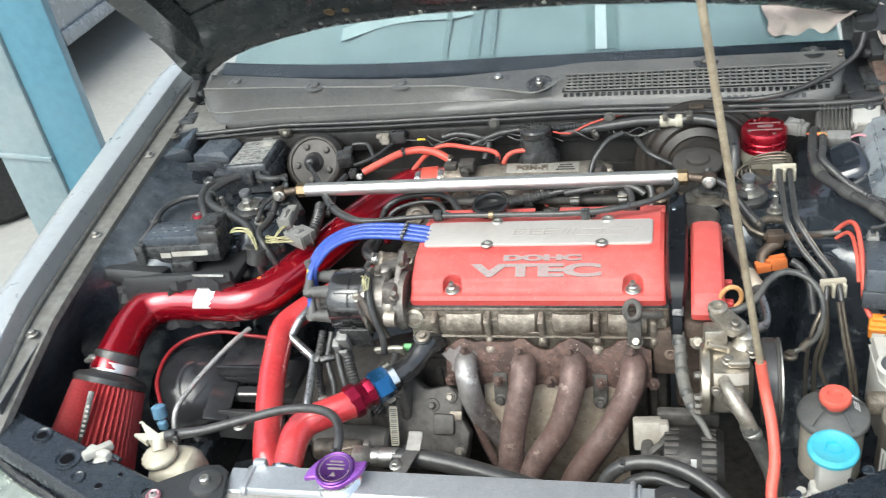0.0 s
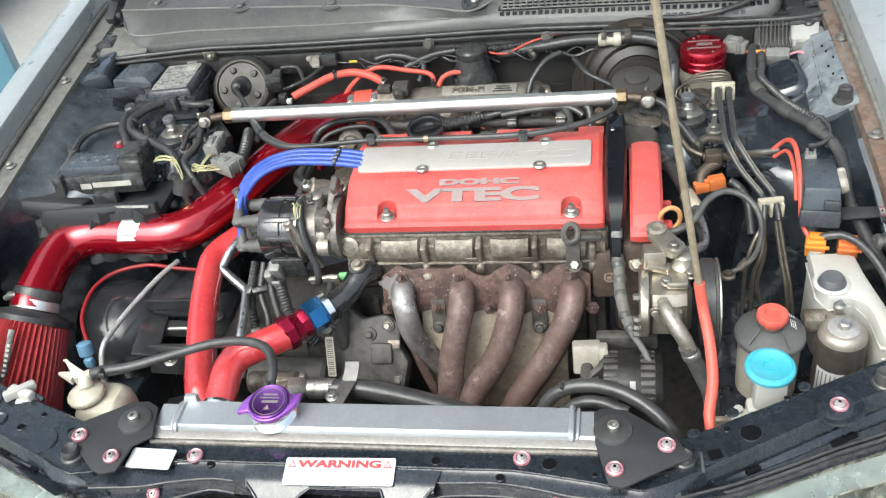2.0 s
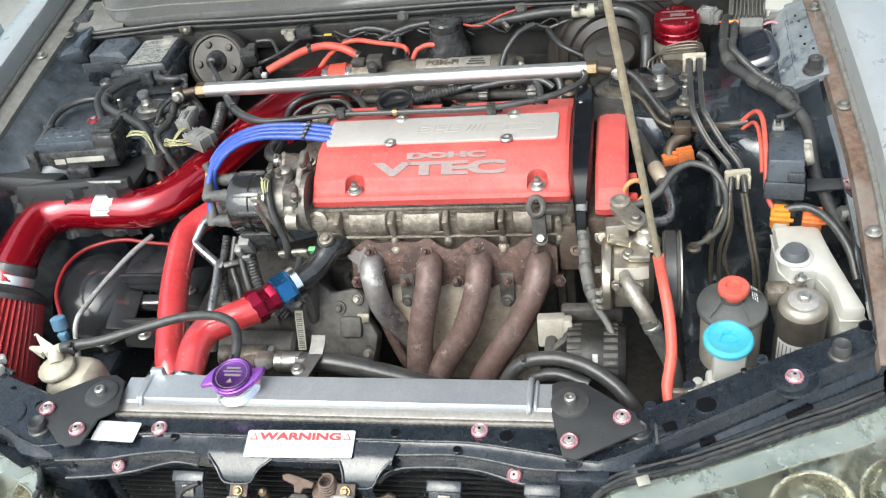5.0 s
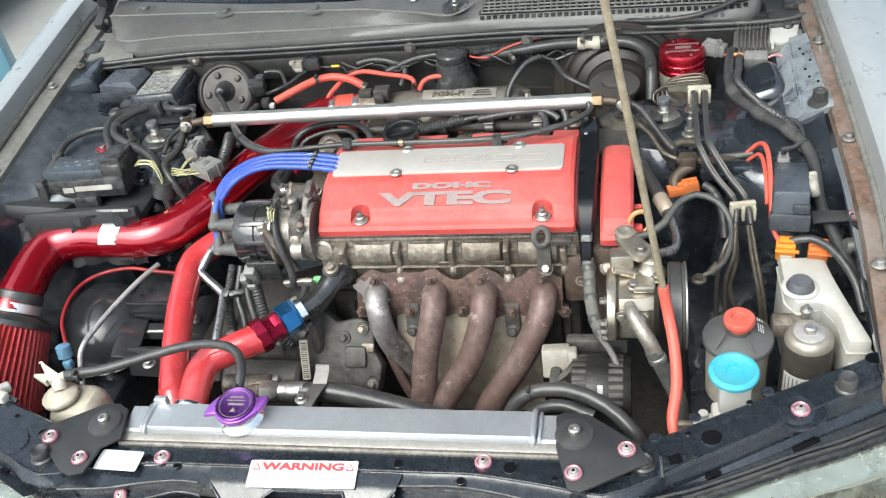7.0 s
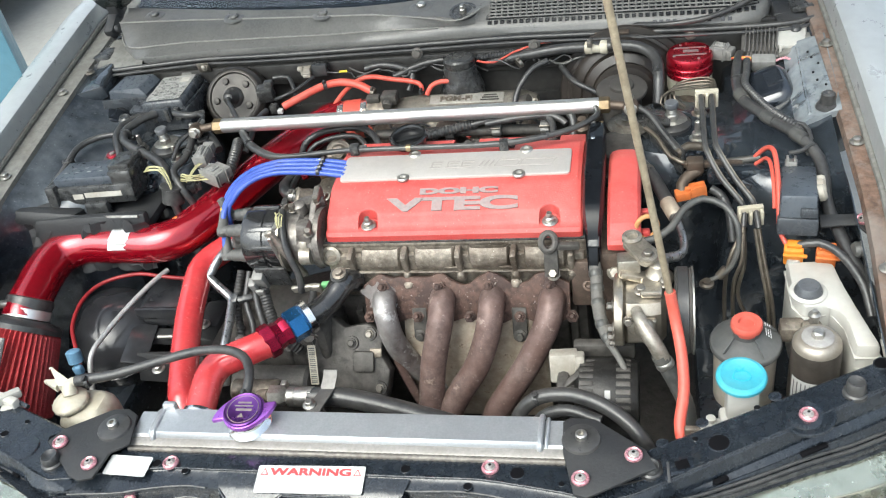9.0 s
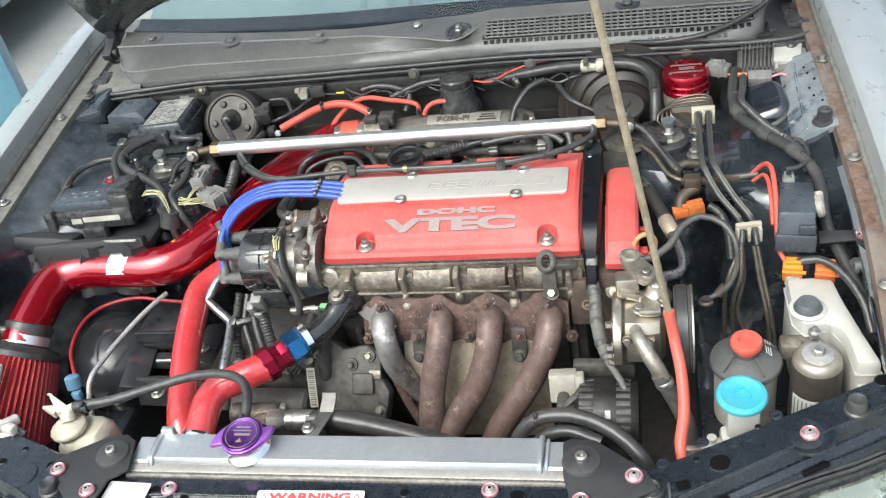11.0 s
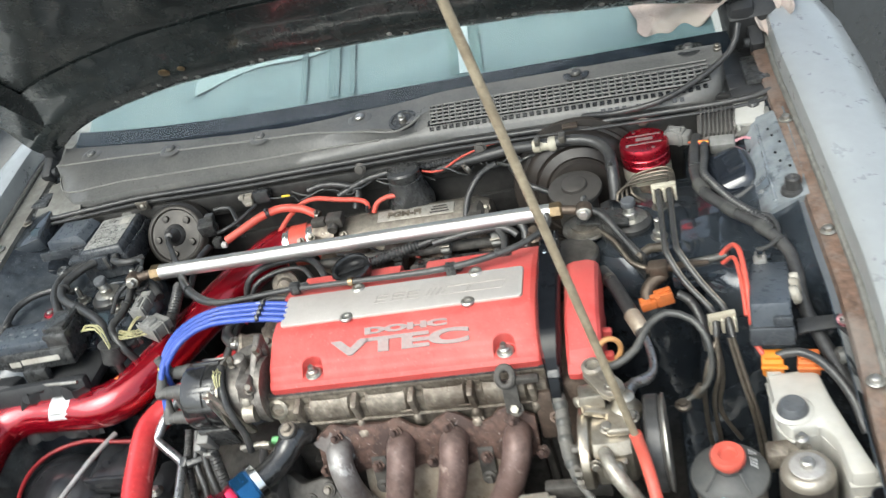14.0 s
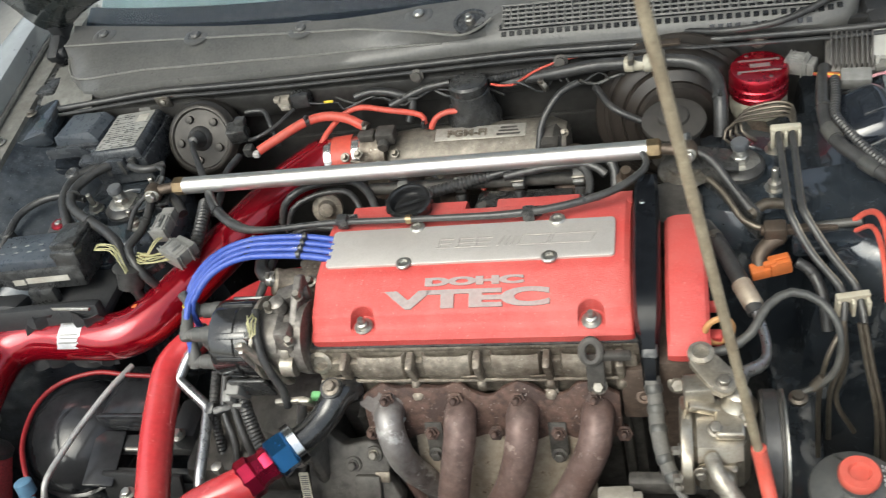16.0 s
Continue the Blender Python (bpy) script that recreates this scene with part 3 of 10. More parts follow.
def strut_tower(side):
    t = thing("strut_tower", (side * 0.52, 0.76, 0.5), "dusty dark blue strut tower with studs and nuts", "strut tower", "strut towers")
    c = (0.518, 0.748) if side > 0 else (-0.536, 0.752)
    part("dome", lathe((*c, 0.45), (0, 0, 1), [(0.125, 0), (0.120, 0.27), (0.112, 0.315), (0.095, 0.335), (0.05, 0.340), (0.045, 0.336), (0.0, 0.336)], 36), NAVY, t)
    part("shelf", box((side * 0.60, 0.755, 0.765), (0.16, 0.26, 0.03), 0.012), NAVY, t)
    part("top_mount", lathe((*c, 0.785), (0, 0, 1), [(0.036, 0), (0.036, 0.008), (0.028, 0.014), (0.0, 0.015)], 24), RUBBER, t, "black rubber bush")
    part("cup_washer", lathe((*c, 0.795), (0, -0.12, 1), [(0.018, 0), (0.028, 0.002), (0.029, 0.004), (0.020, 0.007), (0.014, 0.007), (0.0, 0.007)], 28), STEEL, t, "dished steel washer")
    part("centre_nut", join(lathe((*c, 0.802), (0, 0, 1), [(0.013, 0), (0.013, 0.010), (0.0105, 0.012)], 6), tube([(*c, 0.812), (*c, 0.820), (*c, 0.828)], 0.0098, 14, ripple=0.0008, pitch=0.004)), STEEL, t)
    part("adjuster_cap", lathe((*c, 0.827), (0, 0, 1), [(0.0125, 0), (0.0130, 0.002), (0.0130, 0.009), (0.0115, 0.011), (0, 0.011)], 20), SMOKE_DARK, t, "slate grey adjuster cap")
    for dx, dy in ((0.052, 0.035), (0.045, -0.05), (-0.06, 0.0)):
        p = (c[0] + dx, c[1] + dy, 0.787)
        part("stud", join(lathe(p, (0, 0, 1), [(0.015, 0), (0.015, 0.003), (0.010, 0.004), (0.010, 0.013), (0.007, 0.014)], 12), cyl((p[0], p[1], 0.80), (p[0], p[1], 0.825), 0.0052, seg=12)), STEEL, t)


strut_tower(-1)
strut_tower(1)


# ---- cowl, windscreen and hood ----
def along(x, xs, ys):
    """Piecewise line through a few stations."""
    return float(np.interp(x, xs, ys))


def cowl_edge(x, back):
    """y of the cowl's front and rear lines at x."""
    if back:
        return along(x, (-0.76, -0.54, -0.41, -0.28, -0.15, -0.06, 0.0, 0.1, 0.2, 0.8), (1.160, 1.112, 1.086, 1.068, 1.056, 1.060, 1.070, 1.072, 1.078, 1.056))
    return along(x, (-0.76, -0.735, -0.71, -0.68, -0.64, -0.52, -0.30, 0.0, 0.17, 0.66, 0.69, 0.708, 0.720), (1.085, 1.040, 1.004, 0.982, 0.976, 0.988, 0.983, 0.986, 0.991, 0.963, 0.972, 0.992, 1.035))


def cowl_crest(x):
    """y of the crest where the slope turns into the shelf."""
    return along(x, (-0.76, -0.58, -0.39, -0.22, -0.12, -0.04, 0.05, 0.20), (1.100, 1.084, 1.062, 1.043, 1.034, 1.012, 0.998, 1.010))


def cowl_crease(x):
    """y of the wavy crease low on the slope."""
    return along(x, (-0.76, -0.70, -0.56, -0.36, -0.21, -0.10, 0.05, 0.20), (1.000, 1.006, 1.018, 1.010, 1.002, 1.003, 0.994, 1.000))


def glass_foot(x):
    """y of the windscreen's lower edge."""
    return 1.085 + (0.085 * (abs(x) / 0.74) ** 2.2 if x < 0 else -0.03 * x / 0.8)


# Lighter plastic on two beads paints the highlights of the cowl's folds.
COWL_GLINT = mat("cowl edge highlight", (0.19, 0.185, 0.172), 0.4, 0, 0.15, 120, 0.03, (0.15, 0.145, 0.135), 0.5, 12)
cow = thing("cowl_panel", (0, 1.03, 0.86), "weathered dark grey plastic cowl panel under the windscreen", "cowl panel")
cs = []
XS = [-0.76 + i * 0.04 for i in range(36)] + [0.665, 0.680, 0.692, 0.701, 0.708, 0.714, 0.719]
for x in XS:
    f, b = cowl_edge(x, False), cowl_edge(x, True)
    k = max(0, min(1, (0.16 - x) / 0.05))
    g = 1.042 - 0.02 * (x - 0.15) / 0.55
    s = max(cowl_crease(x), f + 0.006)
    c = max(cowl_crest(x), s + 0.004)
    solid = [(f + 0.004, 0.868), (f, 0.884), (f + 0.003, 0.893), (s - 0.001, 0.9015), (s + 0.003, 0.9045), (lerp(s, c, 0.55), 0.917), (c, 0.9295), (max(c + 0.004, b - 0.012), 0.9325), (b, 0.940)]
    mesh = [(f + 0.004, 0.868), (f, 0.884), (f + 0.004, 0.892), (f + 0.008, 0.899), (lerp(f + 0.008, g, 0.33), 0.909), (lerp(f + 0.008, g, 0.66), 0.920), (g, 0.931), (b - 0.012, 0.936), (b, 0.945)]
    prof = [(lerp(m_[0], s_[0], k), lerp(m_[1], s_[1], k)) for m_, s_ in zip(mesh, solid)]
    if abs(x - 0.09) < 0.03:
        prof[6] = (prof[6][0], 0.918)
        prof[7] = (prof[7][0] - 0.010, 0.927)
    cs.append([(x, y, z) for y, z in prof])
part("panel", loft([c for c in cs if c[0][0] < 0.13], False, 0.002), COWL, cow)
part("grille_panel", loft([c for c in cs if c[0][0] > 0.115], False, 0.002), COWL, cow, "plastic panel that carries the mesh")
for x, y, z in ((-0.673, 1.118, 0.933), (-0.452, 1.074, 0.931), (-0.229, 1.053, 0.931), (-0.003, 1.050, 0.933), (0.446, 1.058, 0.938), (0.661, 1.070, 0.942)):
    part("clip_recess", lathe((x, y, z), (0, -0.12, 1), [(0.026, 0), (0.024, 0.0012), (0.016, 0.0016), (0.015, 0.0006), (0.0, 0.0005)], 24), COWL if x < 0.1 else BLACK, cow)
    part("clip", lathe((x, y, z + 0.002), (0, -0.12, 1), [(0.010, 0), (0.010, 0.003), (0.007, 0.006), (0.003, 0.005), (0.0, 0.005)], 18), COWL if x < -0.1 else (STEEL if x < 0.1 else CABLE_GREY), cow)
part("crease_bead", tube([(x, max(cowl_crease(x), cowl_edge(x, False) + 0.006) + 0.001, 0.9042) for x in XS if x < 0.06], 0.0020, 8, 0.03), COWL_GLINT, cow, "crease painted pale for its highlight")
part("crest_bead", tube([(x, cowl_crest(x), 0.9296) for x in XS if x < 0.0] + [(0.030, 0.992, 0.9285), (0.066, 0.982, 0.926), (0.094, 0.982, 0.926), (0.120, 0.998, 0.930), (0.132, 1.012, 0.933)], 0.0022, 8, 0.02), COWL_GLINT, cow, "crest painted pale for its highlight")
part("wiper_hole", lathe((0.094, 1.018, 0.925), (0, -0.2, 1), [(0.030, 0), (0.030, 0.004), (0.024, 0.005), (0.022, 0.002), (0.0, 0.001)], 28), BLACK, cow)
part("wiper_spindle", join(cyl((0.094, 1.018, 0.922), (0.094, 1.013, 0.938), 0.008), cyl((0.094, 1.014, 0.935), (0.094, 1.010, 0.946), 0.005)), STEEL, cow)
part("pivot_hole", lathe((0.712, 1.056, 0.928), (0, -0.2, 1), [(0.022, 0), (0.022, 0.003), (0.017, 0.004), (0.016, 0.001), (0.0, 0.001)], 24), BLACK, cow)
part("pivot_bolt", join(cyl((0.712, 1.055, 0.926), (0.712, 1.050, 0.944), 0.0075), cyl((0.712, 1.051, 0.940), (0.712, 1.049, 0.950), 0.0055)), BOLT_DULL, cow)
# Black blocks on the closed panel stand for the shade in slots.
for k in range(12):
    x = 0.490 + k * 0.0132
    if k % 5 != 4:
        part("slot", box((x, cowl_edge(x, False) + 0.0035, 0.8915), (0.0080, 0.008, 0.004), 0.0, (60, 0, 0)), BLACK_GLOSS, cow)
seal = [(-0.80, 0.985, 0.872), (-0.74, 0.958, 0.876), (-0.68, 0.960, 0.878)] + [(x, cowl_edge(x, False) - 0.010, 0.878) for x in XS[:36:3] if x > -0.64] + [(0.70, 0.950, 0.880), (0.76, 0.950, 0.883), (0.79, 0.960, 0.885)]
part("rubber_seal", tube(seal, 0.006, 10, 0.03), RUBBER, cow)
part("seal_lip", tube([(x, y - 0.013, z - 0.005) for x, y, z in seal], 0.0035, 8, 0.03), RUBBER, cow)
part("end_pad", loft([[(x, 0.955, 0.872), (x, 0.975, 0.886), (x, 1.03, 0.894), (x, 1.075, 0.898)] for x in (-0.775, -0.74, -0.70, -0.66)], False, 0.002), GREY_FLANGE, cow, "dusty beige body ledge at the cowl end")
# grille of slots: rows of bars that leave square holes over a black sheet, which stands for the shade inside
def grille_row(x, k):
    f = cowl_edge(x, False)
    return (x, lerp(f + 0.010, 1.042 - 0.02 * (x - 0.15) / 0.55, k), lerp(0.901, 0.931, k) + 0.0045)


gr = bmesh.new()
for i in range(42):
    x = 0.150 + i * 0.0132
    a, b = grille_row(x, 0.22), grille_row(x, 0.98 - 0.25 * max(0, (x - 0.55) / 0.16))
    gr = join(gr, tube([a, b], 0.0022, 4, 0.2))
for j in range(6):
    k = 0.22 + j * 0.76 / 5
    gr = join(gr, tube([grille_row(x, k) for x in (0.148, 0.30, 0.43, 0.54, 0.62, 0.66, 0.676, 0.688)], 0.0021, 4, 0.02))
part("grille", gr, COWL, cow, "grey square mesh air intake grille")
part("grille_tray", loft([[[q[0], q[1], q[2] - 0.003] for q in (grille_row(x, 0.20), grille_row(x, 0.99 - 0.25 * max(0, (x - 0.55) / 0.16)))] for x in (0.142, 0.3, 0.5, 0.62, 0.66, 0.68, 0.692)], False, 0.0008), BLACK_GLOSS, cow, "black sheet under the mesh for the shade in its holes")
for n in range(40):
    x = 0.150 + n * 0.0136
    part("slot", box(Vector(grille_row(x, 0.06)) - Vector((0, 0, 0.004)), (0.0085, 0.008, 0.004), 0.0, (30, 0, 0)), BLACK_GLOSS, cow)

# Folds of the sun shade: strips with their light and dark painted in.
FOLD_SHADOW = mat("teal darkened for fold shading", (0.085, 0.135, 0.148), 0.55, 0, 0.06)
FOLD_LIGHT = mat("teal paled for a lit crease", (0.22, 0.292, 0.305), 0.5, 0, 0.06)
# windscreen: glass over a dark border, with a shade behind it
def screen_row(x, k, off=0.0):
    b = glass_foot(x) - 0.004
    return (x * (1 - 0.10 * k), b + 0.80 * k, 0.938 + 0.46 * k - off)


ws = thing("windscreen", (0, 1.15, 0.93), "tinted windscreen with black border and pale teal shade behind", "windscreen")
WX = [-0.74 + i * 0.0987 for i in range(16)]
part("border", loft([[(x, min(cowl_edge(x, True) - 0.006, glass_foot(x) - 0.012), 0.9315), (x, glass_foot(x) - 0.006, 0.9320), screen_row(x, 0.05, 0.0095)] for x in [-0.74 + i * 0.0493 for i in range(31)]], False, 0.002), FRIT, ws)
part("shade", loft([[screen_row(x, k, 0.016 + 0.004 * math.sin(9 * x + 7 * k) + 0.003 * math.sin(23 * x - 5 * k)) for k in (0.035, 0.2, 0.35, 0.5, 0.7, 1.0)] for x in [-0.72 + i * 0.04 for i in range(37)]], False, 0.002), SHADE, ws)
# White stripe and green bands paint a reflection in the windscreen.
part("strap", loft([[screen_row(x + 0.0 - 0.02 * k, k, 0.005) for k in (0.055, 0.4, 0.7, 1.0)] for x in (0.213, 0.238)], False, 0.001), SHADE_WHITE, ws, "white stripe painted as a reflection in the glass")
part("strap_edge", loft([[screen_row(x - 0.02 * k, k, 0.007) for k in (0.055, 0.4, 0.7, 1.0)] for x in (0.192, 0.262)], False, 0.001), SHADE_GREEN, ws, "dark green bands painted as part of the reflection")
for x0, w in ((-0.150, 0.014), (-0.085, 0.026), (-0.035, 0.012)):
    part("fold", loft([[screen_row(x + 0.01 * k, k, 0.0075) for k in (0.055, 0.4, 0.7, 1.0)] for x in (x0, x0 + w)], False, 0.001), FOLD_SHADOW, ws, "strip painted dark as the shaded side of a fold")
part("flap", loft([[screen_row(x, 0.13 + 0.22 * (x + 0.42) + 0.012 * math.sin(17 * x) + d, 0.0085 - 0.002 * math.sin(14 * x)) for d in (0.0, 0.02, 0.042)] for x in [-0.42 + i * 0.05 for i in range(12)]], False, 0.001), FOLD_LIGHT, ws, "strip painted pale as a lit fold")
pane = part("pane", loft([[screen_row(x, k) for k in (0.0, 0.25, 0.5, 0.75, 1.0)] for x in WX], False, 0.001), GLASS, ws, "thin clear glass")
pane.visible_shadow = False

# hood: outer skin, inner frame, raised on its hinges
HA = math.atan2(1.4, 1.0)


HOOD_X = (-0.82, -0.756, -0.68, -0.60, -0.51, -0.37, -0.16, 0.0, 0.2, 0.4, 0.6, 0.7, 0.8)
HOOD_Z = (0.920, 0.949, 0.995, 1.026, 1.050, 1.078, 1.092, 1.090, 1.084, 1.068, 1.034, 1.003, 0.966)


def hood_point(x, s, out=0.0):
    """A point of the hood, s metres up from its rear edge; out: above the skin."""
    k = min(1.0, abs(x) / 0.80)
    y0, z0 = 1.046 + 0.098 * k ** 3.4, along(x, HOOD_X, HOOD_Z)
    flare = 1 + (0.075 if x > 0 else 0.115) * min(1, max(0, s) / 0.2) * k ** 4
    bow = -0.02 * (1 - (x / 0.8) ** 2) + 0.0
    return (x * (0.965 + (0.022 * k ** 4 if x < 0 else 0) + 0.035 * (1 - k ** 4)) * flare * (1 - 0.03 * s), y0 - s * math.cos(HA) * 1.0 + (out + bow * 0.3) * math.sin(HA), z0 + s * math.sin(HA) + (out + bow * 0.3) * math.cos(HA))


hd = thing("hood", (0, 1.1, 0.98), "raised black hood seen from below with holes along its rear edge", "hood")
HX = [-0.80 + i * 0.05 for i in range(33)]
part("skin", loft([[hood_point(x, s, 0.045) for s in (-0.012, 0.1, 0.3, 0.6, 0.9, 1.05)] for x in HX], False, 0.002), HOOD_BLACK, hd)
fr = [[hood_point(x, s, o) for s, o in ((-0.010, 0.042), (-0.006, 0.022), (0.002, 0.011), (0.014, 0.006), (0.034, 0.004), (0.052, 0.007), (0.070, 0.014), (0.090, 0.024), (0.115, 0.034), (0.15, 0.040))] for x in HX]
part("inner_frame", loft(fr, False, 0.002), HOOD_BLACK, hd, "dusty black pressed rear rail")
for x0, x1 in ((-0.79, -0.69), (0.69, 0.79)):
    part("inner_rib", loft([[hood_point(lerp(x0, x1, k), s, o) for s in (0.05, 0.3, 0.6, 0.95)] for k, o in ((0, 0.040), (0.2, 0.012), (0.8, 0.012), (1, 0.040))], False, 0.002), HOOD_BLACK, hd)
part("front_rail", loft([[hood_point(x, s, o) for s, o in ((0.92, 0.040), (0.94, 0.012), (1.02, 0.012), (1.05, 0.040))] for x in HX], False, 0.002), HOOD_BLACK, hd)
rng = random.Random(4)
for x in (-0.50, -0.43, -0.385, -0.32, -0.295, -0.17, -0.15, -0.03, 0.12, 0.15, 0.33, 0.36, 0.52):
    p = hood_point(x, 0.030 - 0.008 * (int(x * 100) % 2), 0.0025)
    part("rail_hole", lathe(p, (0, -0.81, -0.58), [(0.0055, 0), (0.0050, 0.0016), (0.003, 0.0020), (0, 0.0016)], 10), GREY_FLANGE if rng.random() < 0.6 else STEEL, hd)
for x, r in ((-0.352, 0.012), (-0.312, 0.008)):
    part("brass_plug", lathe(hood_point(x, 0.060, 0.006), (0, -0.81, -0.58), [(r, 0), (r, 0.002), (r * 0.5, 0.004), (0, 0.004)], 18), BRASS, hd)
for s in (-1, 1):
    part("hinge", join(box((s * 0.788, 1.125, 0.925), (0.026, 0.090, 0.030), 0.006, (25, 0, 0)), box((s * 0.784, 1.150, 0.950), (0.030, 0.05, 0.045), 0.008, (15, 0, 0)), cyl((s * 0.765, 1.100, 0.915), (s * 0.802, 1.100, 0.915), 0.010)), BLACK_MATT, hd)
    # Solid black boxes give the hinge recesses their darkness.
    setting("hinge_pocket", join(box((s * 0.795, 1.10, 0.835), (0.10, 0.26, 0.10), 0.01), box((s * 0.775, 1.04, 0.885), (0.045, 0.10, 0.02), 0.006)), BLACK, "black box for the dark pocket beside the cowl end", "body panel")
setting("hinge_well", join(box((0.757, 1.085, 0.850), (0.075, 0.25, 0.07), 0.012), box((0.768, 1.19, 0.945), (0.050, 0.13, 0.12), 0.016, (18, 0, 0)), box((0.742, 1.015, 0.872), (0.05, 0.06, 0.03), 0.01, (0, 8, 0))), BLACK_MATT, "flat black boxes for the dark recess round the hood hinge", "body panel")
setting("windscreen_pillar", box((0.772, 1.40, 1.075), (0.10, 0.62, 0.09), 0.02, (30, 0, 3)), BLACK_MATT, "black lower end of the windscreen pillar", "body panel")

# rag on the far corner, and a second one on the hinge
def rag(name, c, w, h, seed, label):
    rg = random.Random(seed)
    ph = [rg.uniform(0, 6) for _ in range(6)]
    rows = []
    for i in range(25):
        u = i / 24
        drop = h * (0.22 + 0.78 * math.sin(math.pi * min(1, 0.12 + u * 0.92)) + 0.05 * math.sin(9 * u + ph[0]))
        row = []
        for j in range(13):
            v = j / 12
            fold = 0.010 * math.sin(8 * u + 2.2 * v + ph[2]) + 0.005 * math.sin(21 * u - 3 * v + ph[5]) + 0.004 * math.sin(13 * v + 5 * u + ph[3])
            row.append((c[0] + (u - 0.5) * w * (1 - 0.12 * v) + 0.006 * math.sin(6 * v + ph[1]), c[1] + 0.035 - 0.055 * v + fold, c[2] + h * 0.5 - drop * v ** 1.15 + 0.5 * fold))
        rows.append(row)
    tagged(part(name, loft(rows, False, 0.003), CLOTH), label, "rag", "rags")


rag("rag", (0.660, 1.140, 0.992), 0.20, 0.085, 3, "crumpled beige cloth rag tucked under the hood edge")
rag("rag", (0.832, 1.130, 0.955), 0.075, 0.07, 8, "folded beige cloth rag on the fender corner")


# ---- front: core support, radiator, latch, lamps ----
UP = (0, 0, 1)
core = thing("core_support", (0, -0.02, 0.3), "dark blue painted steel radiator core support with punched holes", "core support")


def support_line(x):
    """y of the rear and front top edges and the height of the cross member at x."""
    if x > 0.44:
        k = (x - 0.44) / 0.36
        return 0.030 + 0.155 * k, -0.043 + 0.175 * k, 0.697 + 0.045 * k
    if x < -0.38:
        k = (-0.38 - x) / 0.36
        return 0.022 + 0.13 * k, -0.075 + 0.15 * k, 0.703 + 0.030 * k
    return 0.028, -0.020 - 0.020 * max(0, abs(x) - 0.25) / 0.13, 0.697


def arm_up(x):
    """Upward normal of the cross member at x."""
    return (-0.125, 0, 1) if x > 0.44 else (0.083, 0, 1) if x < -0.38 else (0, 0, 1)


EDGE_X = (-0.42, -0.391, -0.313, -0.272, -0.231, -0.198, -0.153, -0.06, 0.06, 0.122, 0.143, 0.204, 0.238, 0.271, 0.300, 0.330, 0.401, 0.43)
EDGE_Y = (-0.070, -0.067, -0.061, -0.052, -0.045, -0.042, -0.046, -0.034, -0.034, -0.034, -0.036, -0.033, -0.035, -0.040, -0.046, -0.052, -0.053, -0.052)
# Pale edge lines: some wear, and highlights painted as thin strips.
EDGE_GLINT = mat("worn edge with painted glint", (0.165, 0.162, 0.158), 0.4, 0.6, 0.3, 120, 0.03, (0.04, 0.042, 0.045), 0.7, 30)
ss = []
for i in range(57):
    x = -0.84 + i * 0.03
    r, f, z = support_line(x)
    arm = min(1, max(0, (abs(x) - 0.42) / 0.06))
    e = along(x, EDGE_X, EDGE_Y)
    front = [(lerp(f, e, 0.5), z - 0.0045), (e, z - 0.0065), (e - 0.0015, z - 0.010), (e + 0.006, z - 0.050)]
    side = [(f - 0.003, z - 0.012), (f - 0.007, z - 0.018), (f - 0.008, z - 0.028), (f - 0.006, z - 0.050)]
    ss.append([(x, r, z - 0.05), (x, r, z - 0.003), (x, r - 0.004, z), (x, f + 0.004, z), (x, f, z - 0.003)] + [(x, lerp(p[0], q[0], arm), lerp(p[1], q[1], arm)) for p, q in zip(front, side)])
part("cross_member", loft(ss, False, 0.002), NAVY_FRONT, core, "", 30)
# lower lip of the support below its worn front edge, either side of the latch; its pale lines are painted highlights
LIPS = ((((-0.375, -0.083), (-0.355, -0.081), (-0.313, -0.076), (-0.265, -0.065), (-0.226, -0.051), (-0.200, -0.047), (-0.170, -0.052)), (-0.391, -0.313, -0.272, -0.231, -0.198, -0.170)),
        (((0.111, -0.069), (0.119, -0.055), (0.135, -0.046), (0.155, -0.042), (0.190, -0.040), (0.237, -0.041), (0.270, -0.047), (0.299, -0.057), (0.329, -0.064), (0.397, -0.068)), (0.125, 0.143, 0.204, 0.238, 0.271, 0.300, 0.330, 0.390)))
for low, xs in LIPS:
    part("front_lip", loft([[(x, along(x, EDGE_X, EDGE_Y) + 0.001, 0.681), (x, along(x, EDGE_X, EDGE_Y) + 0.006, 0.6705), (x, y + 0.003, 0.6690), (x, y, 0.6685), (x, y - 0.0005, 0.662)] for x, y in low], False, 0.0015), NAVY_FRONT, core)
    part("lip_edge", tube([(x, y - 0.0005, 0.6688) for x, y in low], 0.0016, 8, 0.012), EDGE_GLINT, core, "worn edge with a highlight painted on it")
    part("worn_edge", tube([(x, along(x, EDGE_X, EDGE_Y) - 0.0010, 0.6905) for x in xs], 0.0013, 8, 0.012), EDGE_GLINT, core, "worn edge with a highlight painted on it")
part("edge_bead", tube([(ss[i][3][0], ss[i][3][1] - 0.002, ss[i][3][2] + 0.0015) for i in range(0, 57, 2)], 0.0016, 8, 0.04), NAVY_FRONT, core)
part("latch_apron", loft([[(x * 1.04, -0.022, 0.6985), (x, -0.040, 0.6945), (x * 0.98, -0.050, 0.6915), (x * 0.98, -0.0535, 0.688), (x * 0.98, -0.0535, 0.676)] for x in (-0.150, -0.10, -0.05, 0.0, 0.05, 0.09, 0.135)], False, 0.002), NAVY_FRONT, core)
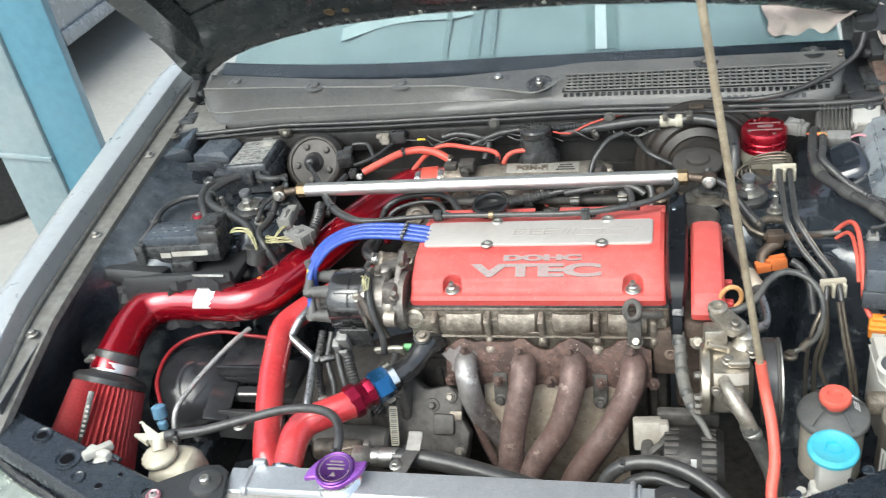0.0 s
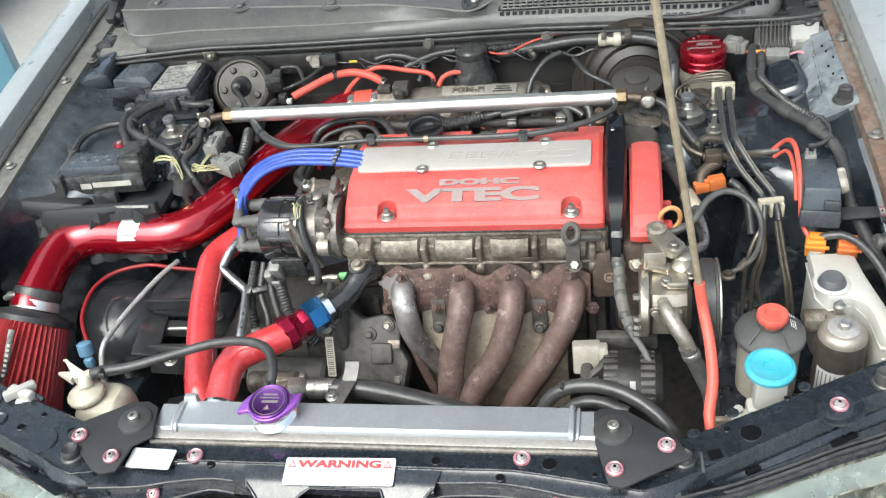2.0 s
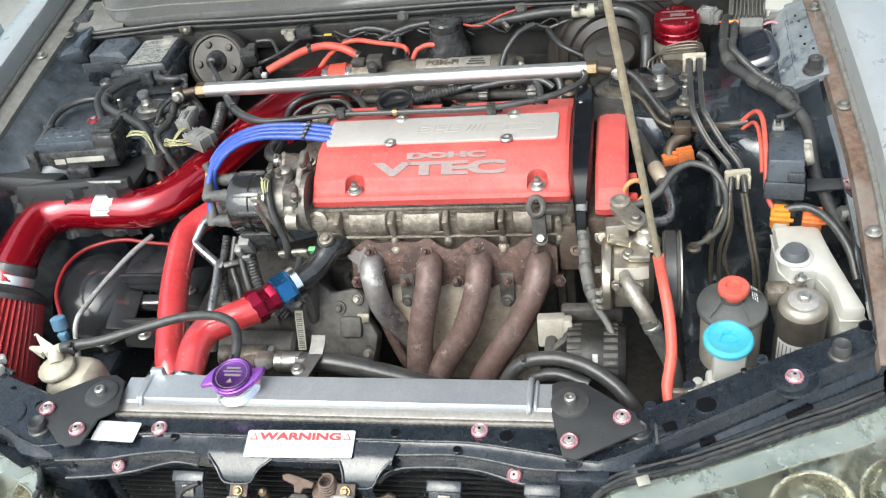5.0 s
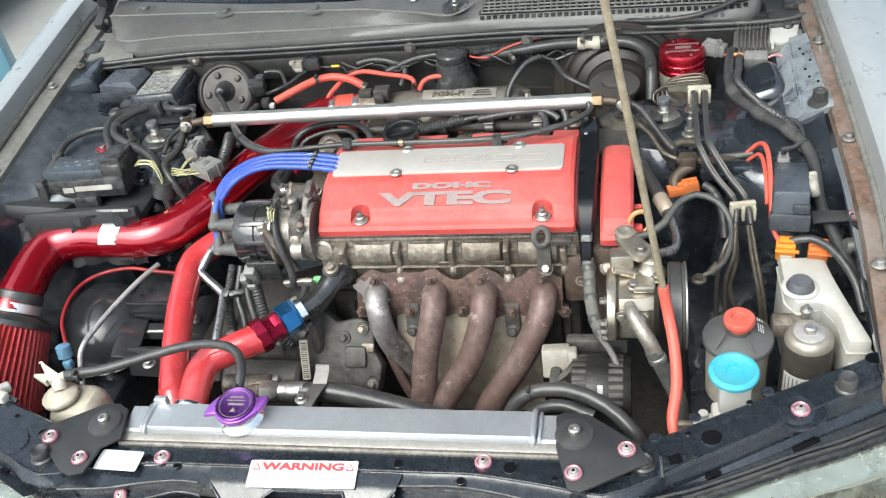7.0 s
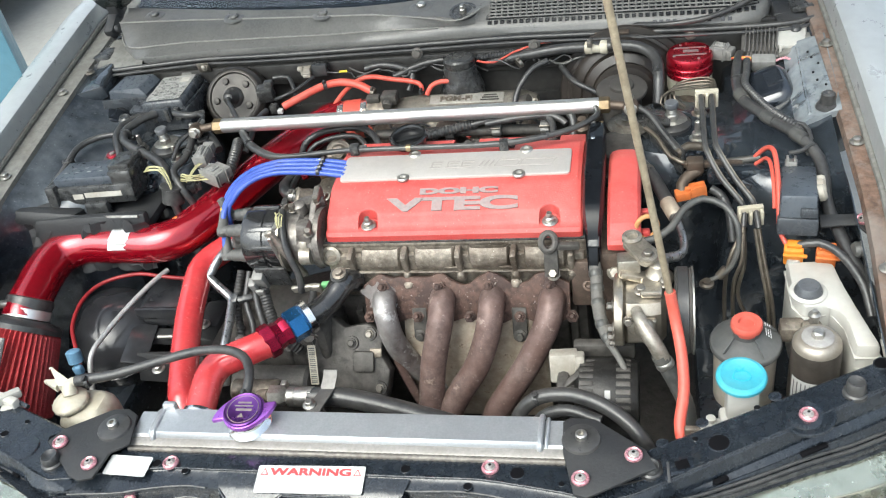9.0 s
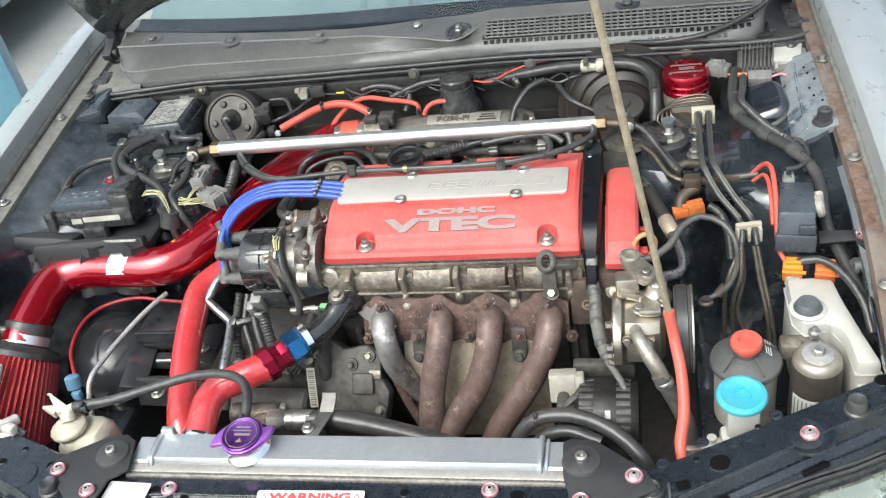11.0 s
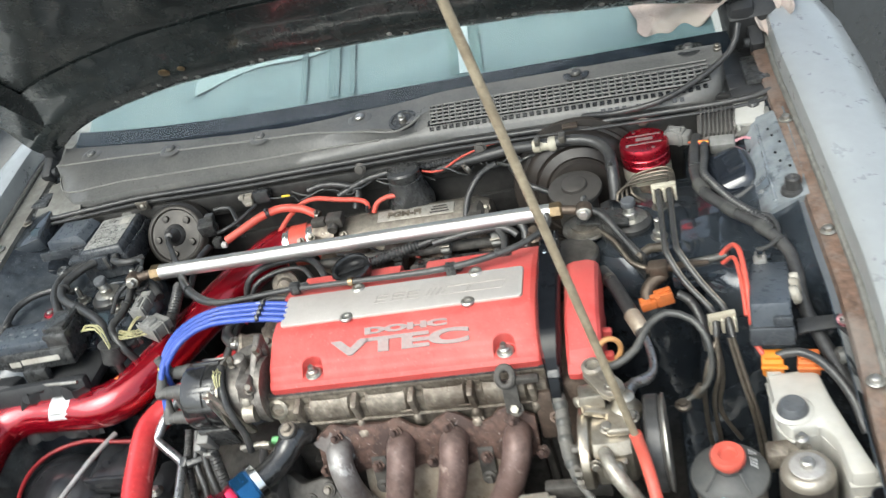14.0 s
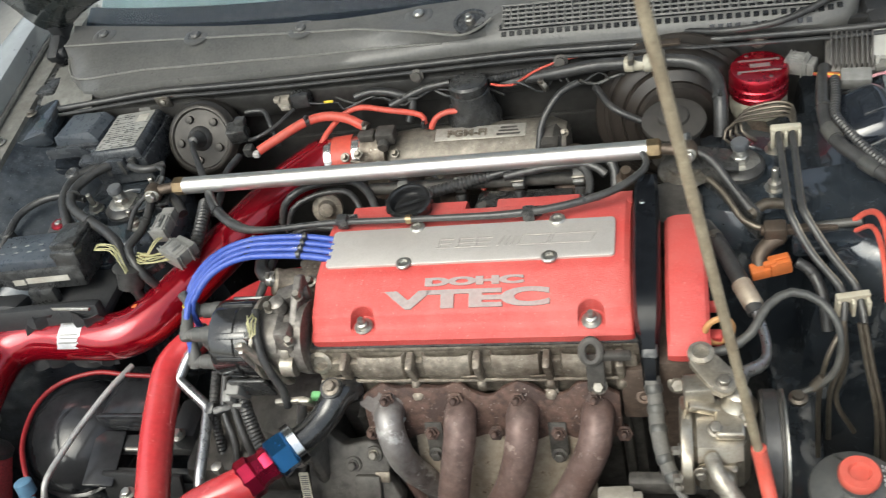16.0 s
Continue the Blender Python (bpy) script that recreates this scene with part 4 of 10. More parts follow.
for it, ot, ib, ob_ in ((-0.046, -0.147, -0.078, -0.119), (0.056, 0.132, 0.066, 0.106)):
    part("latch_foot", loft([[(lerp(it, ot, k), -0.050, 0.6920), (lerp(lerp(it, ib, 0.6), lerp(ot, ob_, 0.6), k), -0.066, 0.683), (lerp(ib, ob_, k), -0.078, 0.671), (lerp(ib, ob_, k), -0.081, 0.664), (lerp(ib, ob_, k), -0.079, 0.640)] for k in (0, 0.08, 0.5, 0.92, 1)], False, 0.002), NAVY_FRONT, core)
    part("foot_edge", tube([(ot, -0.048, 0.6925), (lerp(ot, ob_, 0.6), -0.066, 0.6845), (ob_, -0.079, 0.671), ((ib + ob_) / 2, -0.0805, 0.669), (ib, -0.079, 0.671), (lerp(it, ib, 0.6), -0.066, 0.6845), (it, -0.0525, 0.6915)], 0.0022, 8, 0.006), NAVY_FRONT, core)
part("notch_edge", tube([(-0.046, -0.0525, 0.6915), (0.0, -0.0530, 0.6915), (0.056, -0.0525, 0.6915)], 0.0020, 8), NAVY_FRONT, core)
part("notch_bar", tube([(-0.060, -0.046, 0.672), (0.0, -0.047, 0.672), (0.062, -0.046, 0.672)], 0.0040, 8), NAVY_FRONT, core)
part("lower_panel", box((0, -0.03, 0.40), (0.9, 0.03, 0.06), 0.008), NAVY_FRONT, core)
for s in (-1, 1):
    part("side_post", box((s * 0.40, -0.045, 0.52), (0.075, 0.05, 0.34), 0.01), NAVY_FRONT, core)
    part("lamp_panel", loft([[(s * x, y, 0.70), (s * x, y, 0.45)] for x, y in ((0.38, -0.035), (0.50, 0.0), (0.78, 0.15))], False, 0.002), FIREWALL, core)
for x, y, z, r in ((0.566, 0.047, 0.7125, 0.014), (-0.262, -0.010, 0.697, 0.007), (0.292, -0.004, 0.697, 0.010), (0.13, -0.004, 0.697, 0.007), (-0.21, -0.022, 0.697, 0.005), (0.225, -0.030, 0.692, 0.006), (0.355, -0.020, 0.697, 0.004), (-0.452, 0.020, 0.709, 0.009), (0.455, 0.008, 0.699, 0.008), (-0.625, 0.070, 0, 0.012), (-0.560, 0.075, 0, 0.005), (-0.515, 0.050, 0, 0.004), (-0.700, 0.115, 0, 0.009), (-0.54, 0.022, 0, 0.006), (0.790, 0.172, 0, 0.010), (0.800, 0.140, 0, 0.008), (-0.780, 0.150, 0, 0.010), (0.62, 0.105, 0.719, 0.004), (0.535, 0.055, 0.709, 0.004)):
    # The surface is not cut: a black disc paints the hole's shade.
    part("hole", lathe((x, y, support_line(x)[2] - 0.001), arm_up(x), [(r * 1.05, 0), (r, 0.0016), (r * 0.5, 0.0018), (0, 0.0018)], 20), HOLE_SHADE, core, "black disc for the shade in a punched hole")
    part("hole_edge", lathe((x, y, support_line(x)[2] - 0.001), arm_up(x), [(r * 1.18, 0), (r * 1.14, 0.0022), (r * 1.02, 0.0026), (r * 0.98, 0.0014)], 20), NAVY_FRONT, core)
for x, y in ((0.545, 0.085), (0.585, 0.080), (0.605, 0.088), (0.645, 0.125), (0.49, 0.052)):
    z = support_line(x)[2]
    part("dimple", lathe((x, y, z - 0.0005), arm_up(x), [(0.009, 0), (0.0062, 0.0012), (0.0048, 0.0012), (0.003, 0.0005), (0.0, 0.0004)], 16), NAVY_FRONT, core)
part("slot", join(box((0.513, 0.010, 0.7075), (0.036, 0.026, 0.003), 0.001, (0, 0, 20)), box((0.494, 0.006, 0.709), (0.008, 0.045, 0.004), 0.001, (0, 0, 8))), NAVY_FRONT, core, "raised slotted tab")
part("slot_hole", box((0.516, 0.011, 0.7098), (0.018, 0.014, 0.003), 0.001, (0, 0, 20)), HOLE_SHADE, core)
part("slot_rim", box((0.4975, -0.003, 0.7098), (0.0045, 0.034, 0.0030), 0.001, (0, -7, 3)), EDGE_GLINT, core, "bright edge of the square pressing, painted as a highlight")
part("pad_rim", lathe((0.684, 0.085, 0.7262), arm_up(0.7), [(0.036, 0), (0.035, 0.0030), (0.033, 0.0036), (0.029, 0.0030), (0.0, 0.0028)], 34), NAVY_FRONT, core, "raised round pad")
part("pad", lathe((0.682, 0.085, 0.726), UP, [(0.027, 0), (0.025, 0.004), (0.020, 0.0055), (0, 0.006)], 28), NAVY_FRONT, core)
for p, r in (((-0.625, 0.070), 0.026), ((-0.700, 0.115), 0.020), ((-0.585, 0.035), 0.014)):
    part("pressed_ring", lathe((*p, support_line(p[0])[2] - 0.001), arm_up(p[0]), [(r, 0), (r * 0.94, 0.0035), (r * 0.82, 0.0040), (r * 0.70, 0.0022), (r * 0.6, 0.0015)], 26), NAVY_FRONT, core)
part("glint_rib", tube([(-0.53, 0.080, 0.7165), (-0.555, 0.090, 0.7185), (-0.58, 0.098, 0.7205)], 0.004, 8), NAVY_FRONT, core)
part("pad", lathe((-0.495, 0.000, 0.709), UP, [(0.027, 0), (0.025, 0.004), (0.016, 0.0055), (0, 0.003)], 24), NAVY_FRONT, core)


def bump_stop(x, y, z, r=0.016, h=0.022):
    tagged(part("bump_stop", lathe((x, y, z), UP, [(r * 1.25, 0), (r * 1.2, 0.005), (r, 0.007), (r * 0.95, h), (r * 0.8, h + 0.003), (r * 0.5, h + 0.001), (0, h - 0.002)], 22), RUBBER), "black rubber hood stop on the core support", "bump stop", "hood stops")


bump_stop(0.748, 0.122, 0.733, 0.0135, 0.022)
bump_stop(0.474, 0.006, 0.700, 0.014, 0.010)
bump_stop(-0.432, -0.022, 0.705, 0.015, 0.016)


BRIGHT_BOLT = mat("satin zinc bolt", (0.40, 0.385, 0.37), 0.45, 0.45, 0.15, 80, 0.04, (0.24, 0.22, 0.20), 0.5, 60)


def pink_bolt(x, y, z, d=UP, r=0.0125):
    t = thing("dress_up_bolt", (x, y, z), "pink anodised cup washer with a small hex bolt", "bolt", "pink dress up bolts")
    d = Vector(d).normalized()
    q = Vector((x, y, z))
    part("washer", lathe(q, d, [(r * 0.92, 0), (r, 0.001), (r, 0.0035), (r * 0.93, 0.0055), (r * 0.80, 0.0065), (r * 0.66, 0.0055), (r * 0.60, 0.003), (0, 0.003)], 28), PINK, t)
    part("bolt", join(lathe(q + d * 0.003, d, [(r * 0.58, 0), (r * 0.58, 0.0018), (r * 0.52, 0.0024), (r * 0.44, 0.0024)], 20), lathe(q + d * 0.0042, d, [(r * 0.42, 0), (r * 0.42, 0.0034), (r * 0.36, 0.0044), (r * 0.2, 0.0046)], 6)), BRIGHT_BOLT, t, "bright hex bolt")
    part("socket", lathe(q + d * 0.0086, d, [(r * 0.20, 0), (r * 0.19, 0.0004), (0, 0.0003)], 6), HOLE_SHADE, t, "black disc for the shade in a hex socket")


PB = ((0.253, 0.003, 0.697), (-0.238, -0.010, 0.698), (-0.36, -0.030, 0.716), (-0.430, 0.008, 0.716), (0.382, -0.025, 0.716), (0.452, 0.018, 0.716), (0.683, 0.082, 0.732), )
for p in PB:
    pink_bolt(*p)
for p in ((-0.294, -0.061, 0.6715), (0.305, -0.051, 0.6715)):
    pink_bolt(*p, (0, -0.45, 0.9), 0.0105)


def rad_bracket(outline, boss, label):
    t = thing("radiator_bracket", (boss[0], boss[1], 0.70), label, "bracket", "radiator brackets")
    part("plate", plate(outline, 0.7105, 0.7155, 0.0014), BLACK_MATT, t)
    part("grommet", lathe((*boss, 0.715), UP, [(0.028, 0), (0.026, 0.004), (0.020, 0.006), (0.0, 0.006)], 26), RUBBER, t)
    part("stud_nut", lathe((*boss, 0.720), UP, [(0.0085, 0), (0.0085, 0.008), (0.0065, 0.010), (0.004, 0.010), (0.004, 0.004), (0, 0.004)], 12), STEEL, t)


rad_bracket([(-0.325, 0.070), (-0.345, 0.082), (-0.372, 0.080), (-0.440, 0.038), (-0.456, 0.012), (-0.385, -0.052), (-0.366, -0.060), (-0.344, -0.054), (-0.338, -0.006), (-0.312, 0.012)], (-0.352, 0.042), "flat black radiator bracket with pink washers, beside the filler")
rad_bracket([(0.352, 0.076), (0.362, 0.084), (0.398, 0.082), (0.468, 0.030), (0.483, -0.001), (0.465, -0.010), (0.392, -0.053), (0.374, -0.049), (0.355, 0.022)], (0.380, 0.044), "flat black radiator bracket with pink washers, far from the filler")

LIP_ALU = mat("stained aluminium", (0.255, 0.243, 0.228), 0.52, 0.45, 0.12, 200, 0.03, (0.19, 0.172, 0.150), 0.5, 9)
CRIMP = mat("dirty rolled seam", (0.165, 0.152, 0.135), 0.5, 0.3, 0.3, 120, 0.1, (0.085, 0.074, 0.062), 0.6, 40)
rad = thing("radiator", (0.02, 0.06, 0.25), "welded aluminium radiator with a bright top tank", "radiator")
tank = [[(x, 0.034 + 0.0, 0.690), (x, 0.034, 0.706), (x, 0.040, 0.7125), (x, 0.086, 0.7125), (x, 0.092, 0.706), (x, 0.092, 0.690)] for x in (-0.285, -0.281, 0.317, 0.321)]
for k in (0, 3):
    tank[k] = [(x, lerp(y, 0.063, 0.08), lerp(z, 0.70, 0.10)) for x, y, z in tank[k]]
part("top_tank", loft(tank, True), ALU, rad)
for x0, x1 in ((-0.325, -0.283), (0.319, 0.362)):
    part("tank_end", loft([[(x, 0.036, 0.690), (x, 0.036, 0.700), (x, 0.041, 0.705), (x, 0.086, 0.705), (x, 0.090, 0.700), (x, 0.090, 0.690)] for x in (x0, x1)], True), ALU, rad)
    part("end_lip", tube([(lerp(x0, x1, 0.75 if x0 < 0 else 0.25), y, z + 0.003) for y, z in ((0.038, 0.700), (0.045, 0.705), (0.084, 0.705), (0.089, 0.700))], 0.003, 8), ALU, rad)
    part("weld_bead", tube([(lerp(x0, x1, 0.95 if x0 < 0 else 0.05), y, z) for y, z in ((0.033, 0.694), (0.034, 0.707), (0.044, 0.712), (0.084, 0.712), (0.092, 0.704))], 0.004, 8, ripple=0.0006), ALU, rad)
part("header_plate", box((0.018, 0.062, 0.688), (0.69, 0.066, 0.006), 0.002), ALU, rad)
part("header_weld", tube([(-0.325, 0.030, 0.684), (0.0, 0.030, 0.684), (0.360, 0.030, 0.684)], 0.0035, 8, ripple=0.001, ), CAST, rad, "ribbed fin edge")
part("tank_lip", loft([[(x, 0.0350, 0.7040), (x, 0.0220, 0.7030), (x, 0.0200, 0.7015), (x, 0.0195, 0.6985)] for x in (-0.325, 0.0, 0.362)], False, 0.0015), LIP_ALU, rad, "lower lip of the tank, faintly tanned")
part("crimp_strip", tube([(-0.322, 0.0165, 0.6985), (0.0, 0.0165, 0.6985), (0.358, 0.0165, 0.6985)], 0.0042, 12, ripple=0.0012, pitch=0.0092), CRIMP, rad, "rolled seam of small folded tabs")
part("core", box((0.018, 0.062, 0.48), (0.68, 0.048, 0.40), 0.002), CONDENSER, rad)
part("fan_mount", box((-0.275, 0.089, 0.712), (0.022, 0.012, 0.022), 0.003), ALU, rad)
part("neck", lathe((-0.130, 0.062, 0.712), (0, -0.05, 1), [(0.036, 0), (0.034, 0.003), (0.028, 0.007), (0.0265, 0.012), (0.0295, 0.018), (0.0295, 0.021), (0.02, 0.021)], 28), CHROME, rad, "bright welded filler neck")
PURPLE_DARK = mat("dark purple metal", (0.105, 0.035, 0.18), 0.28, 0.7, 0.1, 80, 0.01)
cm = axis_matrix((-0.130, 0.061, 0.734), (0.0, -0.10, 1))
ears = []
for i in range(64):
    a = 2 * math.pi * i / 64
    q = max(((a - a0) % (2 * math.pi)) / 1.25 if ((a - a0) % (2 * math.pi)) < 1.25 else 0 for a0 in (2.35, 2.35 + math.pi))
    rr = 0.0335 + 0.019 * q ** 1.6
    ears.append((rr * math.cos(a), rr * math.sin(a)))
capt = part("cap", moved(lathe((0, 0, 0.009), UP, [(0.031, 0), (0.031, 0.003), (0.029, 0.0045), (0.027, 0.003), (0.0, 0.003)], 32), cm), PURPLE_DARK, rad, "purple anodised radiator cap with two pointed ears")
part("ear_plate", plate(ears, 0.0, 0.009, 0.002, cm), PURPLE, capt)
part("mark", join(moved(tube([(0.0245 * math.cos(a), 0.0245 * math.sin(a), 0.0122) for a in (2 * math.pi * i / 28 for i in range(29))], 0.0006, 6, 0.01), cm), moved(box((0, 0.012, 0.0122), (0.022, 0.003, 0.0006), 0), cm), moved(box((0, 0.006, 0.0122), (0.030, 0.002, 0.0006), 0), cm), moved(box((0.002, -0.001, 0.0122), (0.026, 0.004, 0.0006), 0), cm), moved(plate([(-0.005, -0.015), (0.005, -0.015), (0, -0.007)], 0.0120, 0.0126, 0), cm)), LETTER, capt, "pale printed marks")

# labels
SMALL_INK = mat("faded grey ink", (0.30, 0.29, 0.29), 0.5, 0, 0.05)
lab = thing("warning_label", (-0.010, -0.030, 0.70), "white warning sticker with red heading on the core support", "sticker")
LM = pose(-0.008, -0.0310, 0.7003, 12, 0, 1.5)
part("paper", plate(rounded(0.164, 0.043, 0.003), 0.0, 0.0006, 0, LM), PAPER, lab)
part("heading", join(*[text("WARNING", 0.0152, LM @ pose(0.00042 * i, 0.0112 + 0.00055 * k, 0.0009 + 0.00001 * (3 * i + k)), 0.0002, 1.68, 0.0001) for i in (-2, -1, 0, 1, 2) for k in (-1, 0, 1)]), RED_INK, lab, "red capital letters")
for s in (-1, 1):
    part("triangle", plate([(s * 0.071 - 0.0065, 0.006), (s * 0.071 + 0.0065, 0.006), (s * 0.071, 0.0175)], 0.0007, 0.0010, 0, LM), RED_INK, lab)
    part("triangle_inside", plate([(s * 0.071 - 0.0038, 0.0076), (s * 0.071 + 0.0038, 0.0076), (s * 0.071, 0.0145)], 0.0009, 0.0013, 0, LM), PAPER, lab)
lr = random.Random(5)
dash, x = [], -0.066
while x < 0.064:
    w = lr.uniform(0.003, 0.010)
    dash.append(moved(box((x + w / 2, 0.0010, 0.0010), (w, 0.0014, 0.0002), 0), LM))
    if -0.03 < x < 0.025:
        dash.append(moved(box((x + w / 2, -0.0175, 0.0009), (w * 0.8, 0.0014, 0.0002), 0), LM))
    x += w + 0.0018
part("small_print", join(*dash), SMALL_INK, lab, "tiny grey print")
tagged(part("blank_label", plate(rounded(0.072, 0.036, 0.003), 0.0, 0.0006, 0, pose(-0.305, -0.020, 0.7025, 2, 0, -2)), PAPER), "blank white sticker on the core support", "sticker")

# latch
la = thing("hood_latch", (0, -0.09, 0.62), "grey zinc hood latch with rusty levers and spring", "hood latch")
LATCH_Z = mat("dull zinc plate", (0.36, 0.345, 0.305), 0.42, 0.7, 0.2, 80, 0.08, (0.16, 0.115, 0.08), 0.55, 16, grime=0.5)
LM = pose(-0.014, -0.094, 0.640, 18, 0, 2)
part("body", plate([(-0.098, 0.020), (-0.098, -0.060), (0.098, -0.060), (0.098, 0.034), (0.090, 0.042), (0.070, 0.042), (0.062, 0.030), (0.052, 0.010), (0.030, 0.006), (0.010, -0.002), (-0.030, 0.004), (-0.062, 0.002), (-0.068, 0.016), (-0.074, 0.030), (-0.092, 0.030)], -0.004, 0.004, 0.0015, LM @ pose(0, 0, 0, 90)), LATCH_Z, la)
for x, z in ((-0.094, 0.664), (0.070, 0.672)):
    part("ear", box((x, -0.088, z), (0.028, 0.020, 0.004), 0.0015, (28, 0, 0)), BROWN_CAST, la)
    part("bolt", bolt((x, -0.091, z + 0.002), (0, -0.5, 0.85), 0.0052, 0.005, 1.5), BRASS, la)
part("spring", tube([(0.040 + (0.0140 - 0.00008 * i) * math.cos(a), -0.078 + (0.0140 - 0.00008 * i) * math.sin(a), 0.656 + 0.00062 * i) for i, a in enumerate(i * math.pi / 4 for i in range(44))], 0.0018, 6, 0.004), RUST, la)
part("spring_seat", lathe((0.034, -0.080, 0.656), (0, -0.2, 1), [(0.019, 0), (0.019, 0.003), (0.012, 0.006), (0, 0.006)], 18), RUST, la)
part("lever", plate([(-0.030, 0.004), (-0.034, 0.010), (-0.026, 0.014), (0.004, 0.009), (0.018, 0.005), (0.016, -0.002), (0.004, -0.004), (0.002, -0.012), (-0.008, -0.012), (-0.012, -0.001)], 0.0, 0.005, 0.001, pose(0.002, -0.080, 0.668, 12, 0, -6)), RUST, la)
part("catch_plate", join(plate([(-0.030, -0.006), (-0.024, 0.004), (-0.004, 0.007), (0.006, 0.002), (0.024, 0.004), (0.030, -0.004), (0.012, -0.010), (-0.012, -0.009)], 0, 0.005, 0.0015, pose(0.010, -0.094, 0.655, 24, 0, -10)), plate([(-0.024, -0.005), (-0.016, 0.005), (0.004, 0.003), (0.022, 0.006), (0.026, -0.003), (0.0, -0.007)], 0, 0.005, 0.0015, pose(-0.045, -0.097, 0.650, 18, 0, 4))), CAST_DARK, la)
part("cast_web", loft([[(x, -0.094 + 0.006 * math.sin(30 * x), 0.652 + d), (x, -0.104, 0.646 + d), (x, -0.112, 0.630 + d)] for x, d in ((-0.105, 0.006), (-0.09, 0.002), (-0.06, -0.006), (-0.02, -0.008), (0.02, -0.006), (0.05, 0.0), (0.066, 0.012), (0.078, 0.016))], False, 0.003), LATCH_Z, la, "pale worn casting")
part("pin", lathe((-0.052, -0.090, 0.655), (-0.1, -0.3, 1), [(0.005, 0), (0.005, 0.012), (0.0065, 0.013), (0.0065, 0.017), (0.003, 0.021), (0, 0.021)], 12), BRASS, la)
for x, z in ((-0.062, -0.016), (-0.014, -0.018), (0.044, -0.012)):
    part("slot", lathe(LM @ Vector((x, -0.0042, z)), LM.to_3x3() @ Vector((0, -1, 0)), [(0.0075, 0), (0.0075, 0.0008), (0, 0.0006)], 14), HOLE_SHADE, la)
part("hook", plate([(-0.020, -0.020), (0.012, -0.020), (0.022, 0.016), (0.012, 0.022), (-0.004, 0.012), (-0.016, 0.010)], -0.003, 0.003, 0.001, pose(0.118, -0.092, 0.646, 70, 0, 0)), BRASS_DARK, la)
hose("latch_cable", [(-0.105, -0.098, 0.610), (-0.15, -0.100, 0.605), (-0.185, -0.10, 0.62), (-0.188, -0.092, 0.655), (-0.155, -0.085, 0.672)], 0.004, RUBBER, "black bonnet release cable looped at the latch", "cable")

cond = thing("condenser", (0.02, -0.045, 0.3), "black finned air conditioning condenser behind the latch", "condenser")
for x in (-0.345, 0.375):
    part("tank_frame", box((x, -0.030, 0.50), (0.02, 0.02, 0.34), 0.004), BLACK_GLOSS, cond)
for i in range(22):
    part("tube", box((0.015, -0.030, 0.642 - i * 0.0125), (0.70, 0.018, 0.0026), 0.0008), CONDENSER, cond)
part("fins", box((0.015, -0.024, 0.50), (0.70, 0.010, 0.30), 0.0), CONDENSER, cond)
for x in (-0.176, 0.209, 0.345):
    t = thing("grille_bracket", (x, -0.075, 0.66), "small black bracket with a zinc clip nut", "bracket", "grille brackets")
    part("tab", join(box((x, -0.074, 0.672), (0.05, 0.016, 0.006), 0.002, (30, 0, 0)), box((x, -0.084, 0.655), (0.046, 0.004, 0.034), 0.0015, (-35, 0, 0))), NAVY_FRONT, t)
    part("clip_nut", box((x, -0.088, 0.657), (0.018, 0.004, 0.018), 0.001, (-35, 0, 0)), BOLT_DULL, t)
    part("hole", lathe((x, -0.0895, 0.6585), (0, -0.57, 0.82), [(0.003, 0), (0.003, 0.001), (0, 0.0012)], 10), BLACK_GLOSS, t)


def lamp_edge(x):
    """y of the lamp's rear edge at x, rounded at its inner corner."""
    return along(x, (0.406, 0.410, 0.418, 0.432, 0.450, 0.47, 0.541, 0.612, 0.685, 0.743, 0.83), (-0.111, -0.098, -0.084, -0.070, -0.060, -0.053, -0.028, 0.004, 0.040, 0.064, 0.110))


